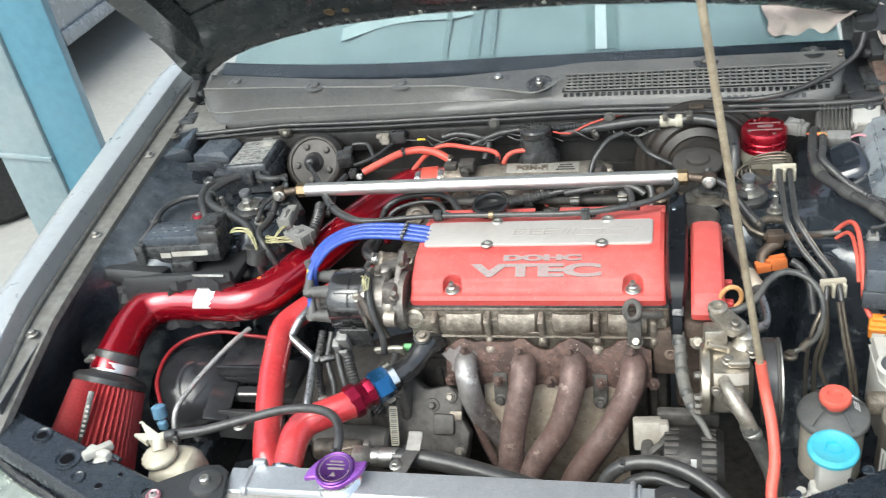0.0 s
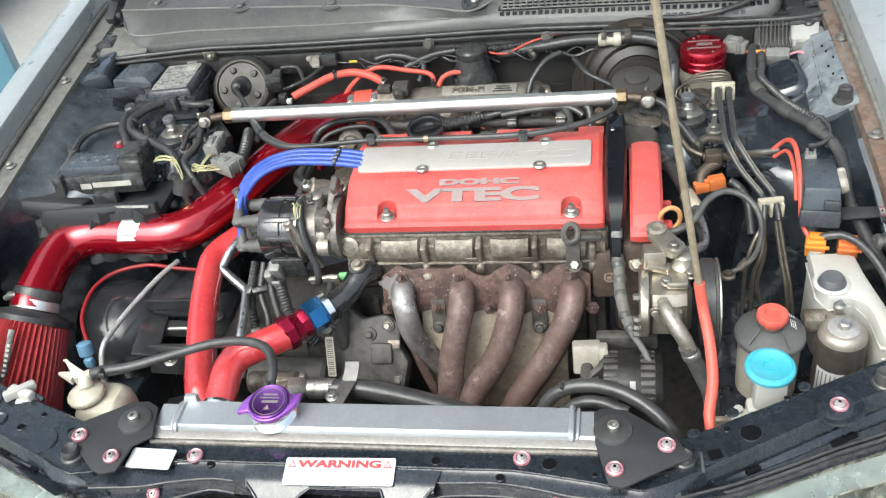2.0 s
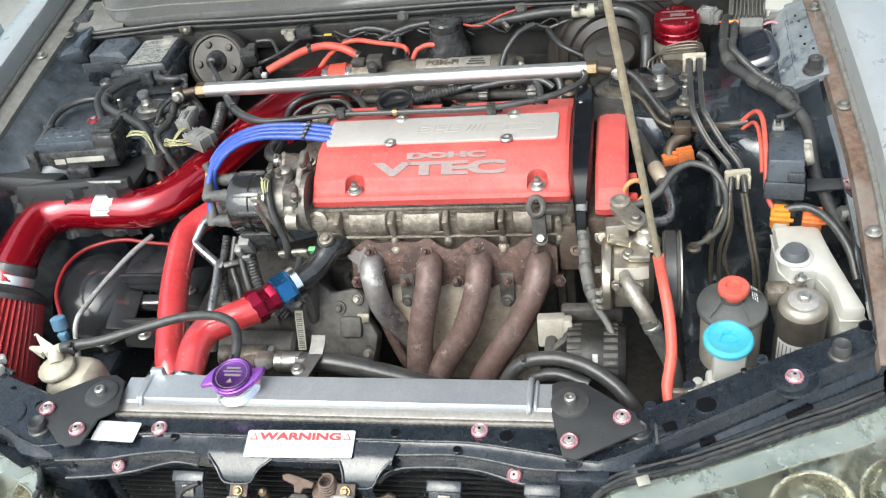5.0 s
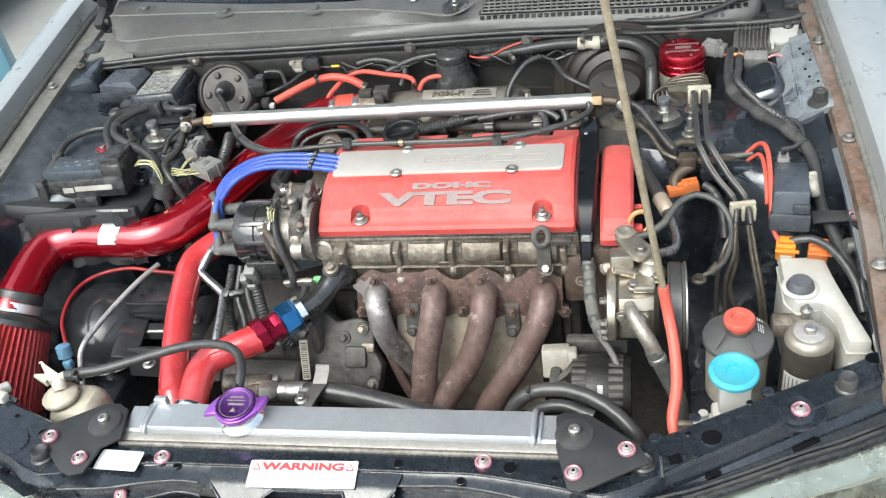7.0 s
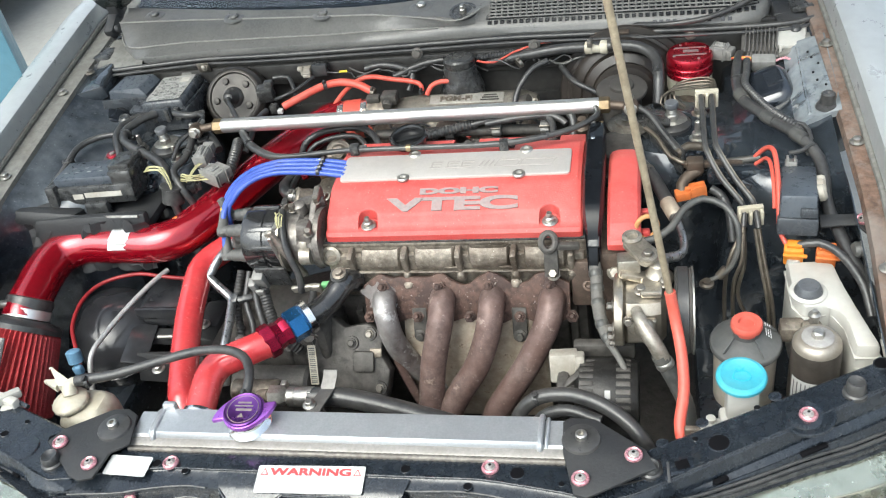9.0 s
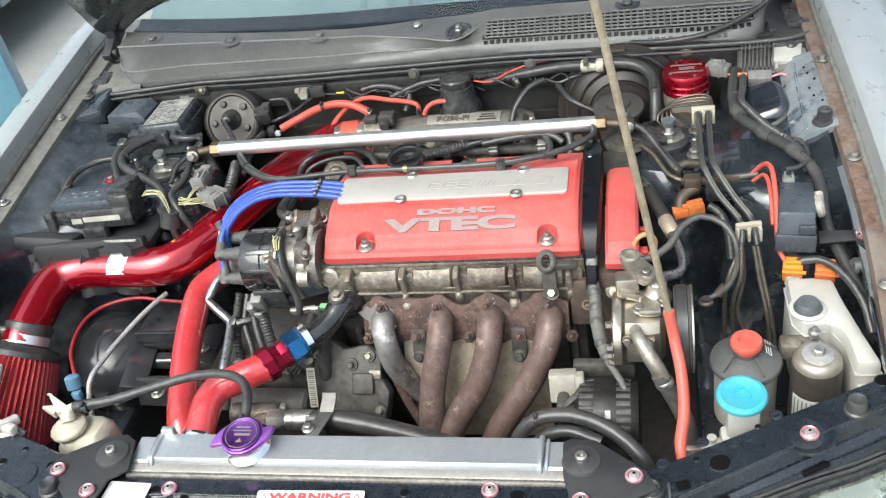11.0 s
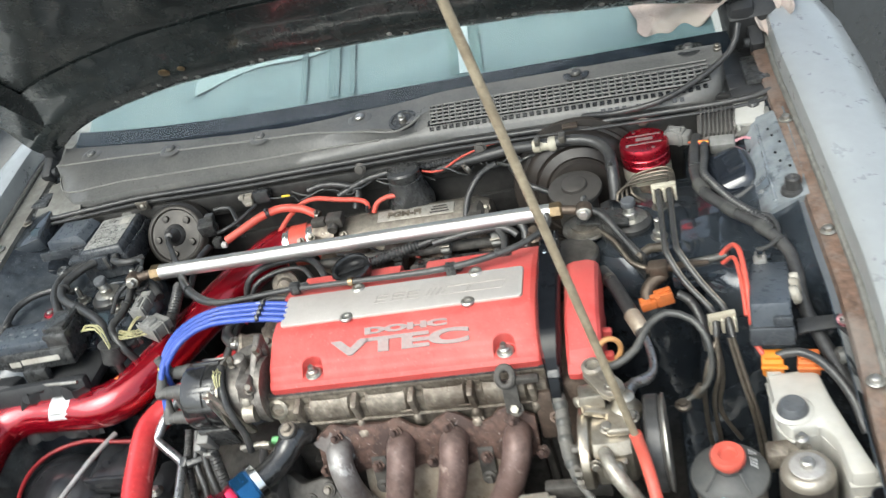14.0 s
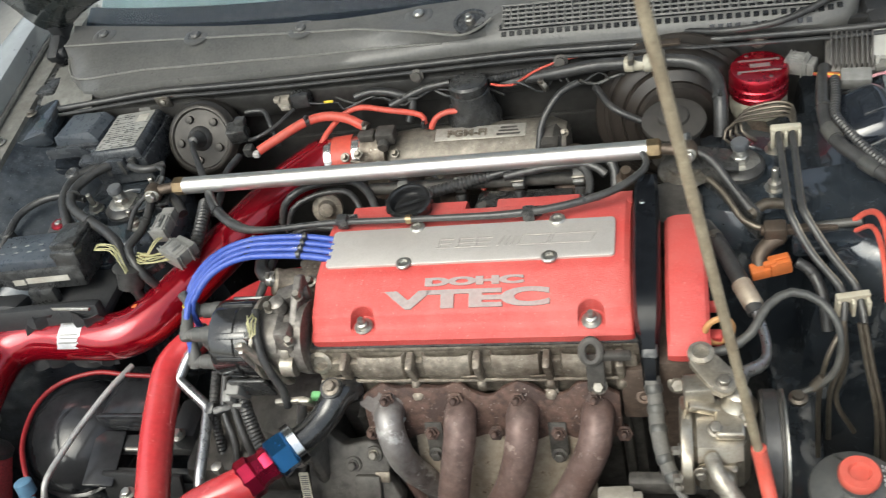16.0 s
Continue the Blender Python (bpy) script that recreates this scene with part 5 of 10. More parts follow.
def headlight(side):
    t = thing("headlight", (side * 0.62, -0.05, 0.5), "aged clear headlight with amber-tinted reflector bowls", "headlight", "headlights")
    def pt(u, v, off=0.0):
        x, z = lerp(0.406, 0.83, u), 0.672 - 0.010 * u
        y = lamp_edge(x)
        fwd = v * (0.10 + 0.05 * u)
        return (side * (x + 0.05 * v * u), y - fwd * 1.0 - off * 0.3, z - 0.035 * max(0, v) ** 1.2 - 0.13 * max(0, v - 0.75) * 4 * 0.25 - off)
    U = [0, 0.012, 0.03, 0.055, 0.09] + [0.14 + 0.86 * i / 13 for i in range(14)]
    V = [0, 0.12, 0.3, 0.5, 0.7, 0.85, 1.0, 1.15]
    part("lens", loft([[pt(u, v) for v in V] for u in U], False, 0.003), LENS, t, "hazy clear plastic lens").visible_shadow = False
    part("housing", loft([[pt(u, v, o) for v, o in ((0, 0.006), (0.03, 0.04), (0.12, 0.075), (0.5, 0.095), (0.9, 0.090), (1.15, 0.03))] for u in U], False, 0.003), LAMP_SHELL, t)
    part("shelf", loft([[pt(u, v, 0.007 + 0.004 * v) for v in (0.02, 0.10, 0.19, 0.27)] for u in U], False, 0.002), LAMP_BAND, t, "hazy grey green top band")
    part("ridge", tube([pt(u, 0.275, 0.006) for u in U], 0.0018, 8, 0.03), LAMP_EDGE, t, "pale tan bezel ridge")
    part("edge_strip", loft([[pt(u, v, -0.0015) for v in (-0.01, 0.035)] for u in U], False, 0.001), SLATE_LENS, t, "dark slate lens border")
    part("rim", join(tube([pt(u, -0.03, -0.002) for u in U], 0.005, 8, 0.03), tube([pt(0, v, 0.0) for v in V], 0.005, 8, 0.02)), BLACK, t)
    for u, v_, r in ((0.085, 0.20, 0.022), (0.40, 0.62, 0.046), (0.645, 0.60, 0.054), (0.90, 0.62, 0.048)):
        c = pt(u, v_, 0.034)
        part("reflector", lathe(c, (0, -0.75, 0.66), [(r * 0.45, -0.042), (r * 0.75, -0.022), (r, 0.010), (r * 1.08, 0.014), (r * 1.12, 0.012), (r * 1.06, 0.004), (r * 0.8, -0.03), (0.0, -0.046)], 32), MIRROR, t, "tarnished gold chrome bowl")
        part("bulb", lathe(c, (0, -0.75, 0.66), [(r * 0.50, -0.040), (r * 0.50, -0.022), (r * 0.40, -0.012), (0, -0.006)], 22), LAMP_EYE if u > 0.3 else CREAM, t, "dark olive glass eye" if u > 0.3 else "")
    for u0 in (0.30, 0.62, 0.93):
        part("divider", loft([[pt(u0 + d, v, o) for v, o in ((0.29, 0.010), (0.29, 0.085), (0.7, 0.09), (0.95, 0.055))] for d in (-0.012, 0.012)], False, 0.002), MIRROR, t)
    part("clip", box(pt(0.17, 0.02, -0.005), (0.018, 0.020, 0.004), 0.0015, (20, 0, side * 20)), LAMP_EDGE, t, "pale metal lens clip")


LAMP_BAND = mat("hazy grey lens band", (0.15, 0.160, 0.157), 0.28, 0, 0.15, 40, 0.02, (0.27, 0.277, 0.262), 0.7, 5, coat=0.4, patch=(0.10, 0.115, 0.12), patch_scale=9, patch_from=0.62, grime=0.4)
LAMP_EYE = mat("olive glass", (0.085, 0.088, 0.072), 0.12, 0, 0.1, 30, 0.0, (0.13, 0.13, 0.11), 0.4, 10, coat=0.6)
LAMP_EDGE = mat("tan bezel", (0.26, 0.245, 0.21), 0.4, 0.3, 0.2, 60, 0.02)
SLATE_LENS = mat("slate plastic", (0.016, 0.018, 0.022), 0.22, 0, 0.2, 40, 0.02, (0.07, 0.075, 0.08), 0.4, 14, coat=0.4)
LENS = mat("hazy lens", (0.86, 0.90, 0.88), 0.26, 0, 0.0, 30, 0.0, trans=1.0, ior=1.15)
headlight(-1)
headlight(1)
# stepped shelf and rubber seals between the support arms and the lamps
for sd in (-1, 1):
    xs = [0.425 + 0.0225 * i for i in range(18)]
    rows = []
    for x in xs:
        r, f, z = support_line(sd * x)
        L = lamp_edge(x)
        m_ = lerp(f - 0.006, L + 0.006, 0.45)
        rows.append([(sd * x, f - 0.002, z - 0.022), (sd * x, lerp(f, m_, 0.5), z - 0.027), (sd * x, m_, lerp(z - 0.030, 0.684, 0.5)), (sd * x, m_ - 0.004, lerp(z - 0.030, 0.684, 0.5) + 0.003), (sd * x, L + 0.010, 0.681), (sd * x, L + 0.004, 0.674), (sd * x, L + 0.003, 0.655)])
    part("lamp_shelf", loft(rows, False, 0.0015), NAVY_FRONT, core, "glossy stepped shelf behind the lamp")
    for dy, dz, r_ in ((0.0105, 0.6835, 0.0026), (0.0040, 0.6800, 0.0030)):
        part("lamp_seal", tube([(sd * x, lamp_edge(x) + dy, dz) for x in xs], r_, 8, 0.02), RUBBER, core, "black rubber seal behind the lamp")
    for x, k, a_, b_ in ((0.566, 0.40, 0.011, 0.005), (0.690, 0.62, 0.020, 0.005), (0.500, 0.5, 0.008, 0.004)):
        f, L = support_line(sd * x)[1], lamp_edge(x)
        part("shelf_hole", box((sd * x, lerp(f, L, k), lerp(support_line(sd * x)[2] - 0.026, 0.684, k) + 0.002), (a_ * 2, b_ * 1.6, 0.006), 0.0025, (0, sd * -6, sd * 25)), HOLE_SHADE, core)
bm_ = thing("bumper", (0, -0.35, 0.3), "pale silver front bumper below the lamps", "bumper")
part("cover", loft([[(x, y - 0.10, 0.58), (x, y - 0.14, 0.55), (x, y - 0.15, 0.45), (x, y - 0.12, 0.30)] for x, y in ((-0.90, 0.15), (-0.82, 0.0), (-0.6, -0.10), (-0.3, -0.15), (0, -0.16), (0.3, -0.15), (0.6, -0.10), (0.82, 0.0), (0.90, 0.15))], False, 0.004), PRIMER, bm_)


# ---- engine ----
eng = thing("engine", (0.14, 0.52, 0.25), "transverse four cylinder engine with oily cast aluminium head", "engine")
part("block", join(box((0.13, 0.545, 0.46), (0.47, 0.22, 0.36), 0.012), box((0.13, 0.445, 0.52), (0.40, 0.04, 0.20), 0.01)), CAST_DARK, eng)
for x in (-0.06, 0.05, 0.15, 0.25, 0.34):
    part("block_rib", box((x, 0.432, 0.50), (0.014, 0.03, 0.24), 0.004), CAST_DARK, eng)
part("oil_pan", box((0.13, 0.52, 0.26), (0.42, 0.24, 0.10), 0.02), CAST_DARK, eng)
HX0, HX1 = -0.098, 0.372
part("cylinder_head", join(box((0.137, 0.545, 0.705), (0.47, 0.235, 0.12), 0.008), box((0.137, 0.425, 0.715), (0.462, 0.016, 0.070), 0.006)), CAST, eng)
# scalloped front of the head: round pockets between ribs
for i in range(4):
    x = 0.010 + i * 0.097
    part("cam_bulge", loft([[(x + s * 0.036, 0.424 - d, 0.765), (x + s * 0.036, 0.416 - d, 0.755), (x + s * 0.035, 0.412 - d, 0.738), (x + s * 0.033, 0.415 - d * 0.6, 0.722), (x + s * 0.031, 0.424, 0.712)] for s, d in ((-1, 0.0), (-0.9, 0.007), (-0.5, 0.009), (0.5, 0.009), (0.9, 0.007), (1, 0.0))], False, 0.003), CAST, eng)
for x in (-0.045, 0.0535, 0.1505, 0.2475, 0.345):
    part("head_rib", join(box((x, 0.420, 0.732), (0.011, 0.030, 0.062), 0.004, (14, 0, 0)), box((x, 0.412, 0.708), (0.020, 0.022, 0.024), 0.006, (30, 0, 0), taper=0.6)), CAST, eng)
part("ledge", tube([(-0.09, 0.412, 0.7175), (0.14, 0.411, 0.7175), (0.36, 0.412, 0.7175)], 0.0030, 8, 0.05), CAST, eng)
for x in (-0.06, 0.135, 0.232):
    part("casting_mark", box((x, 0.4075, 0.728), (0.024, 0.003, 0.008), 0.001, (14, 0, 0)), CAST, eng)
part("gasket_rail", box((0.132, 0.548, 0.765), (0.478, 0.240, 0.010), 0.003), CAST, eng)
part("gasket", box((0.140, 0.546, 0.7715), (0.470, 0.236, 0.003), 0.001), BLACK, eng)
part("cam_plug", lathe((-0.085, 0.425, 0.748), (0, -1, 0.4), [(0.018, -0.01), (0.018, 0.006), (0.012, 0.008), (0.011, 0.004), (0, 0.004)], 22), CAST_LIGHT, eng)
for x in (0.055, 0.247):
    part("head_bolt", bolt((x, 0.404, 0.694), (0, -0.72, 0.69), 0.0085, 0.008, 1.3), CAST, eng)
part("head_bolt", bolt((0.315, 0.395, 0.722), (0, -0.72, 0.69), 0.0085, 0.013, 1.4), BOLT_DULL, eng)
part("lifting_eye", join(tube([(0.311 + 0.0118 * math.cos(a), 0.402 + 0.0095 * math.sin(a), 0.786 + 0.0115 * math.sin(a)) for a in (2 * math.pi * i / 20 for i in range(21))], 0.0056, 8, 0.004), box((0.313, 0.398, 0.748), (0.024, 0.006, 0.056), 0.002, (-22, 0, 0))), CAST_DARK, eng)
part("end_case", join(box((0.415, 0.50, 0.66), (0.07, 0.20, 0.20), 0.012), box((0.41, 0.42, 0.715), (0.055, 0.03, 0.08), 0.008), box((0.372, 0.412, 0.690), (0.06, 0.02, 0.09), 0.006, (-10, 0, 0))), BROWN_CAST, eng)
part("end_bolt", bolt((0.418, 0.398, 0.722), (0, -0.8, 0.6), 0.010, 0.012, 1.4), CAST_LIGHT, eng)
part("copper_plug", lathe((0.372, 0.404, 0.688), (0, -0.8, 0.6), [(0.010, 0), (0.010, 0.006), (0.006, 0.007), (0.005, 0.003), (0, 0.003)], 18), RUST, eng)
part("bracket_tab", box((0.342, 0.402, 0.777), (0.04, 0.012, 0.012), 0.003), CAST_DARK, eng)

# valve cover
vc = thing("valve_cover", (0.14, 0.53, 0.77), "red wrinkle painted valve cover with bare metal letters", "valve cover")


def cover_profile(y0, y1, h):
    """Section of a cover from its front rail over the sloped face to its back."""
    d = y1 - y0
    return [(y0, 0.0), (y0 - 0.001, 0.012), (y0 + 0.004, 0.018), (y0 + 0.010, 0.0205), (y0 + 0.016, 0.025), (y0 + 0.026, 0.038 * h), (y0 + 0.072, 0.061 * h), (y0 + 0.082, 0.065 * h), (y0 + 0.165, 0.0695 * h), (y0 + 0.178, 0.068 * h), (y0 + 0.212, 0.060 * h), (y0 + 0.219, 0.050 * h), (y0 + d, 0.0)]


def cover_solid(x0, x1, y0, y1, z, h, corner=0.010):
    secs = []
    for x, k in ((x0, 1.0), (x0 + corner * 0.3, 0.35), (x0 + corner, 0.0), (x1 - corner, 0.0), (x1 - corner * 0.3, 0.35), (x1, 1.0)):
        mid = (y0 + y1) / 2
        secs.append([(x, lerp(yy, mid, 0.03 * k), z + zz * (1 - 0.16 * k)) for yy, zz in cover_profile(y0, y1, h)])
    return loft(secs, True)


WELLS, WELL_R = (-0.011, 0.311), 0.0175


def face_height(d):
    return 0.025 + (d - 0.016) * 1.3 if d < 0.026 else 0.038 + (d - 0.026) * 0.5


def valve_shell(x0, x1, y0, y1, z):
    """The cover with a scooped recess round each front nut."""
    cuts = [(x0, 1.0, None), (x0 + 0.003, 0.35, None), (x0 + 0.010, 0.0, None), (x1 - 0.010, 0.0, None), (x1 - 0.003, 0.35, None), (x1, 1.0, None)]
    for w in WELLS:
        cuts += [(w - WELL_R - 0.0008, 0, None), (w + WELL_R + 0.0008, 0, None)]
        cuts += [(w + WELL_R * math.sin(math.pi * i / 16), 0, 0.020 + WELL_R * math.cos(math.pi * i / 16)) for i in range(-8, 9)]
    secs, mid = [], (y0 + y1) / 2
    for x, k, back in sorted(cuts):
        if back is None:
            group = [(d, face_height(d)) for d in (0.016, 0.018, 0.020, 0.023, 0.026, 0.032, 0.042)]
        else:
            group = [(0.0135, 0.0207), (back - 0.002, 0.0208), (back, 0.0222), (back + 0.0004, face_height(back) - 0.0015), (back + 0.0024, face_height(back + 0.0024)), (max(0.026, back + 0.0032), face_height(max(0.026, back + 0.0032))), (0.042, face_height(0.042))]
        prof = cover_profile(y0, y1, 1.0)
        prof = [(a - y0, b_) for a, b_ in prof[:4]] + group + [(a - y0, b_) for a, b_ in prof[6:]]
        secs.append([(x, lerp(y0 + a, mid, 0.03 * k), z + b_ * (1 - 0.16 * k)) for a, b_ in prof])
    return loft(secs, True)


part("shell", valve_shell(-0.090, 0.366, 0.431, 0.658, 0.7725), RED_COVER, vc, "", 24)
FACE = math.degrees(math.atan2(0.061 - 0.038, 0.046))


def on_face(x, d, lift=0.0):
    """A pose on the sloped front face, d metres up along it from its foot."""
    a = radians(FACE)
    return pose(x, 0.457 + d * math.cos(a) - lift * math.sin(a), 0.8105 + d * math.sin(a) + lift * math.cos(a), FACE, 0, 0)


for x in WELLS:
    part("cover_nut", join(lathe((x, 0.449, 0.7935), (0, -0.1, 1), [(0.0135, 0), (0.0140, 0.002), (0.0125, 0.004), (0.0085, 0.0045), (0.0085, 0.010), (0.006, 0.012)], 20), lathe((x, 0.448, 0.8045), (0, -0.1, 1), [(0.0058, 0), (0.0058, 0.005), (0.004, 0.009), (0, 0.009)], 12)), STEEL, vc)
part("letters", text("VTEC", 0.034, on_face(0.142, 0.017, 0.0012), 0.0012, 2.78, 0.0017), LETTER, vc, "raised bare metal letters VTEC")
part("letters", text("DOHC", 0.0150, on_face(0.150, 0.043, 0.0012), 0.0010, 3.1, 0.0010), LETTER, vc, "raised bare metal letters DOHC")
part("filler_boss", lathe((0.035, 0.640, 0.815), (0, 0.25, 1), [(0.042, 0), (0.040, 0.014), (0.036, 0.018), (0.0, 0.018)], 28), RED_COVER, vc)
for x0, x1 in ((-0.062, 0.118), (0.166, 0.288), (0.318, 0.364)):
    part("rear_ledge", loft([[(x, y, z) for y, z in ((0.636, 0.800), (0.636, 0.8325), (0.655, 0.8315), (0.664, 0.8295), (0.668, 0.824), (0.669, 0.795))] for x in (x0, x0 + 0.001, x1 - 0.001, x1)], True), RED_COVER, vc, "", 30)
for x in (0.142, 0.303):
    part("rear_nut", bolt((x, 0.655, 0.818), UP, 0.009, 0.009), CAST_DARK, vc)

# plug cover plate, inset in the top
pc = thing("plug_cover", (0.135, 0.56, 0.84), "bead blasted aluminium spark plug cover with engraved striping", "plug cover")
PT = math.degrees(math.atan2(0.0045, 0.083))
PM = pose(0.1345, 0.5585, 0.8412, PT, 0, 0)
part("plate", plate(rounded(0.418, 0.072, 0.007), -0.003, 0.0032, 0.0012, PM), PLATE, pc)
mark = []
for i, (x, w) in enumerate(((-0.030, 0.020), (0.000, 0.022), (0.026, 0.022))):
    mark += [box((x, 0.008, 0.0034), (w, 0.0022, 0.0008), 0), box((x - 0.002, 0.0, 0.0034), (w, 0.0022, 0.0008), 0), box((x - 0.004, -0.008, 0.0034), (w, 0.0022, 0.0008), 0), box((x - w * 0.5, 0.0, 0.0034), (0.0025, 0.016, 0.0008), 0)]
for x in (0.050, 0.059, 0.068):
    mark.append(plate([(x - 0.005, -0.009), (x - 0.002, -0.009), (x + 0.006, 0.009), (x + 0.003, 0.009)], 0.003, 0.0038, 0))
for x0, x1 in ((0.078, 0.118), (0.122, 0.180)):
    mark += [box(((x0 + x1) / 2 + 0.004, 0.009, 0.0034), (x1 - x0, 0.0014, 0.0008), 0), box(((x0 + x1) / 2 - 0.004, -0.009, 0.0034), (x1 - x0, 0.0014, 0.0008), 0), box((x0, 0, 0.0034), (0.0014, 0.019, 0.0008), 0, (0, 0, -24)), box((x1, 0, 0.0034), (0.0014, 0.019, 0.0008), 0, (0, 0, -24))]
part("engraving", moved(join(*mark), PM), ENGRAVE, pc, "raised pale stripe emblem")
for x, y in ((0.046, 0.524), (0.255, 0.524), (0.055, 0.594), (0.262, 0.594)):
    part("screw", lathe((x, y, 0.8425 + (y - 0.5585) * 0.054), UP, [(0.0115, 0), (0.0115, 0.003), (0.0095, 0.005), (0.006, 0.005), (0.005, 0.002), (0, 0.002)], 22), STEEL, pc)

# timing cover and black strip between the two red pieces
tc = thing("timing_cover", (0.43, 0.5, 0.70), "red painted upper timing belt cover at the engine end", "timing cover")
part("shell", cover_solid(0.408, 0.462, 0.396, 0.625, 0.770, 0.98, 0.016), RED_COVER, tc, "", 24)
part("skirt", box((0.436, 0.50, 0.745), (0.046, 0.17, 0.06), 0.010), RED_COVER, tc)
part("lug", box((0.468, 0.430, 0.775), (0.018, 0.016, 0.02), 0.004), RED_COVER, tc)
part("lug", box((0.468, 0.47, 0.79), (0.016, 0.012, 0.014), 0.003), RED_COVER, tc)
st = thing("wiring_cover", (0.385, 0.53, 0.80), "glossy black plastic wiring cover across the valve cover end", "wiring cover")
part("strip", loft([[(0.385 + a * w, y - 0.012 * abs(b), z + b * 0.010) for a, b in ((-1, -1.2), (-0.95, 0.5), (-0.7, 1), (0.7, 1), (0.95, 0.5), (1, -1.2))] for y, z, w in ((0.692, 0.822, 0.013), (0.688, 0.838, 0.0150), (0.660, 0.843, 0.0170), (0.600, 0.846, 0.0185), (0.520, 0.842, 0.0190), (0.460, 0.826, 0.0180), (0.438, 0.814, 0.0160), (0.422, 0.796, 0.0125), (0.410, 0.775, 0.0110), (0.398, 0.755, 0.0100), (0.392, 0.742, 0.0095))], True), STRIP, st)
part("clamp", box((0.386, 0.403, 0.784), (0.020, 0.020, 0.012), 0.003, (40, 0, 0)), BLACK, st)
for y, z in ((0.645, 0.848), (0.610, 0.855)):
    part("rivet", lathe((0.380, y, z), UP, [(0.004, 0), (0.003, 0.002), (0, 0.0025)], 12), CHROME, st)
CABLE_TAPE = mat("dusty grey cloth tape", (0.095, 0.092, 0.086), 0.7, 0, 0.2, 160, 0.2, (0.16, 0.15, 0.135), 0.5, 30)
hose("engine_cable", [(0.386, 0.394, 0.752), (0.387, 0.384, 0.742), (0.389, 0.368, 0.730), (0.390, 0.345, 0.715), (0.395, 0.312, 0.702), (0.405, 0.285, 0.686), (0.414, 0.268, 0.676), (0.430, 0.246, 0.660), (0.440, 0.220, 0.640), (0.444, 0.19, 0.59)], [0.009, 0.0105, 0.010, 0.0105, 0.0105, 0.0100, 0.0062, 0.0052, 0.0050, 0.0050], CABLE_TAPE, "grey taped wiring harness down the engine front", "cable", 14)
for p, d, r in (((0.3875, 0.378, 0.737), (0.1, -0.75, -0.6), 0.0116), ((0.3895, 0.357, 0.7225), (0.1, -0.8, -0.6), 0.0114), ((0.3915, 0.334, 0.710), (0.15, -0.85, -0.45), 0.0114), ((0.3985, 0.300, 0.695), (0.25, -0.75, -0.5), 0.0112), ((0.407, 0.281, 0.684), (0.35, -0.65, -0.45), 0.0102)):
    tagged(part("tape_ring", lathe(Vector(p), d, [(r - 0.001, -0.006), (r, -0.0045), (r + 0.0003, 0.003), (r - 0.001, 0.006)], 18), CABLE_GREY), "wound grey tape on the wiring harness", "tape", "harness tapes")

BLACK_CAP_ = mat("shiny black cap plastic", (0.012, 0.012, 0.013), 0.16, 0, 0.2, 60, 0.01, (0.045, 0.044, 0.042), 0.3, 18, coat=0.5)
oc = thing("oil_cap", (0.035, 0.655, 0.83), "black plastic oil filler cap", "oil cap")
part("cap", lathe((0.035, 0.644, 0.838), (0, -0.10, 1), [(0.031, -0.004), (0.030, 0.004), (0.031, 0.009), (0.0345, 0.012), (0.0355, 0.019), (0.0335, 0.022), (0.0295, 0.0215), (0.027, 0.018), (0.026, 0.009), (0.010, 0.008), (0.0, 0.008)], 36), BLACK_CAP_, oc)
for a in (2 * math.pi * i / 12 for i in range(12)):
    part("grip", box((0.035 + 0.0345 * math.cos(a), 0.643 + 0.0345 * math.sin(a), 0.8535), (0.005, 0.004, 0.010), 0.001, (0, 0, math.degrees(a))), BLACK_CAP_, oc)
part("bar", box((0.035, 0.6425, 0.8485), (0.050, 0.007, 0.007), 0.002, (0, 0, 20)), BLACK_CAP_, oc)

# exhaust header
ex = thing("exhaust_header", (0.15, 0.35, 0.4), "heat stained steel exhaust header with a rusty flange", "exhaust header")
FL = pose(0.155, 0.396, 0.667, 69, 0, 0)
lower, upper = [], []
for i in range(33):
    x = -0.185 + i * 0.37 / 32
    w = math.cos((x + 0.145) / 0.0965 * 2 * math.pi)
    upper.append((x, (0.044 if -0.145 < x < -0.05 else 0.040 + 0.012 * w) + 0.0014 * math.sin(x * 310)))
    lower.append((x, -0.041 - 0.007 * w + 0.0018 * math.sin(x * 270)))
part("flange", plate(upper + lower[::-1], 0.0, 0.010, 0.0015, FL), RUST_PLATE, ex, "brown rusty flange plate")
HEADER_SILVER = mat("patchy silver header", (0.150, 0.125, 0.118), 0.46, 0.45, 0.25, 60, 0.18, (0.30, 0.29, 0.285), 0.8, 10, grime=0.7, patch=(0.42, 0.41, 0.40), patch_scale=24, patch_from=0.56)
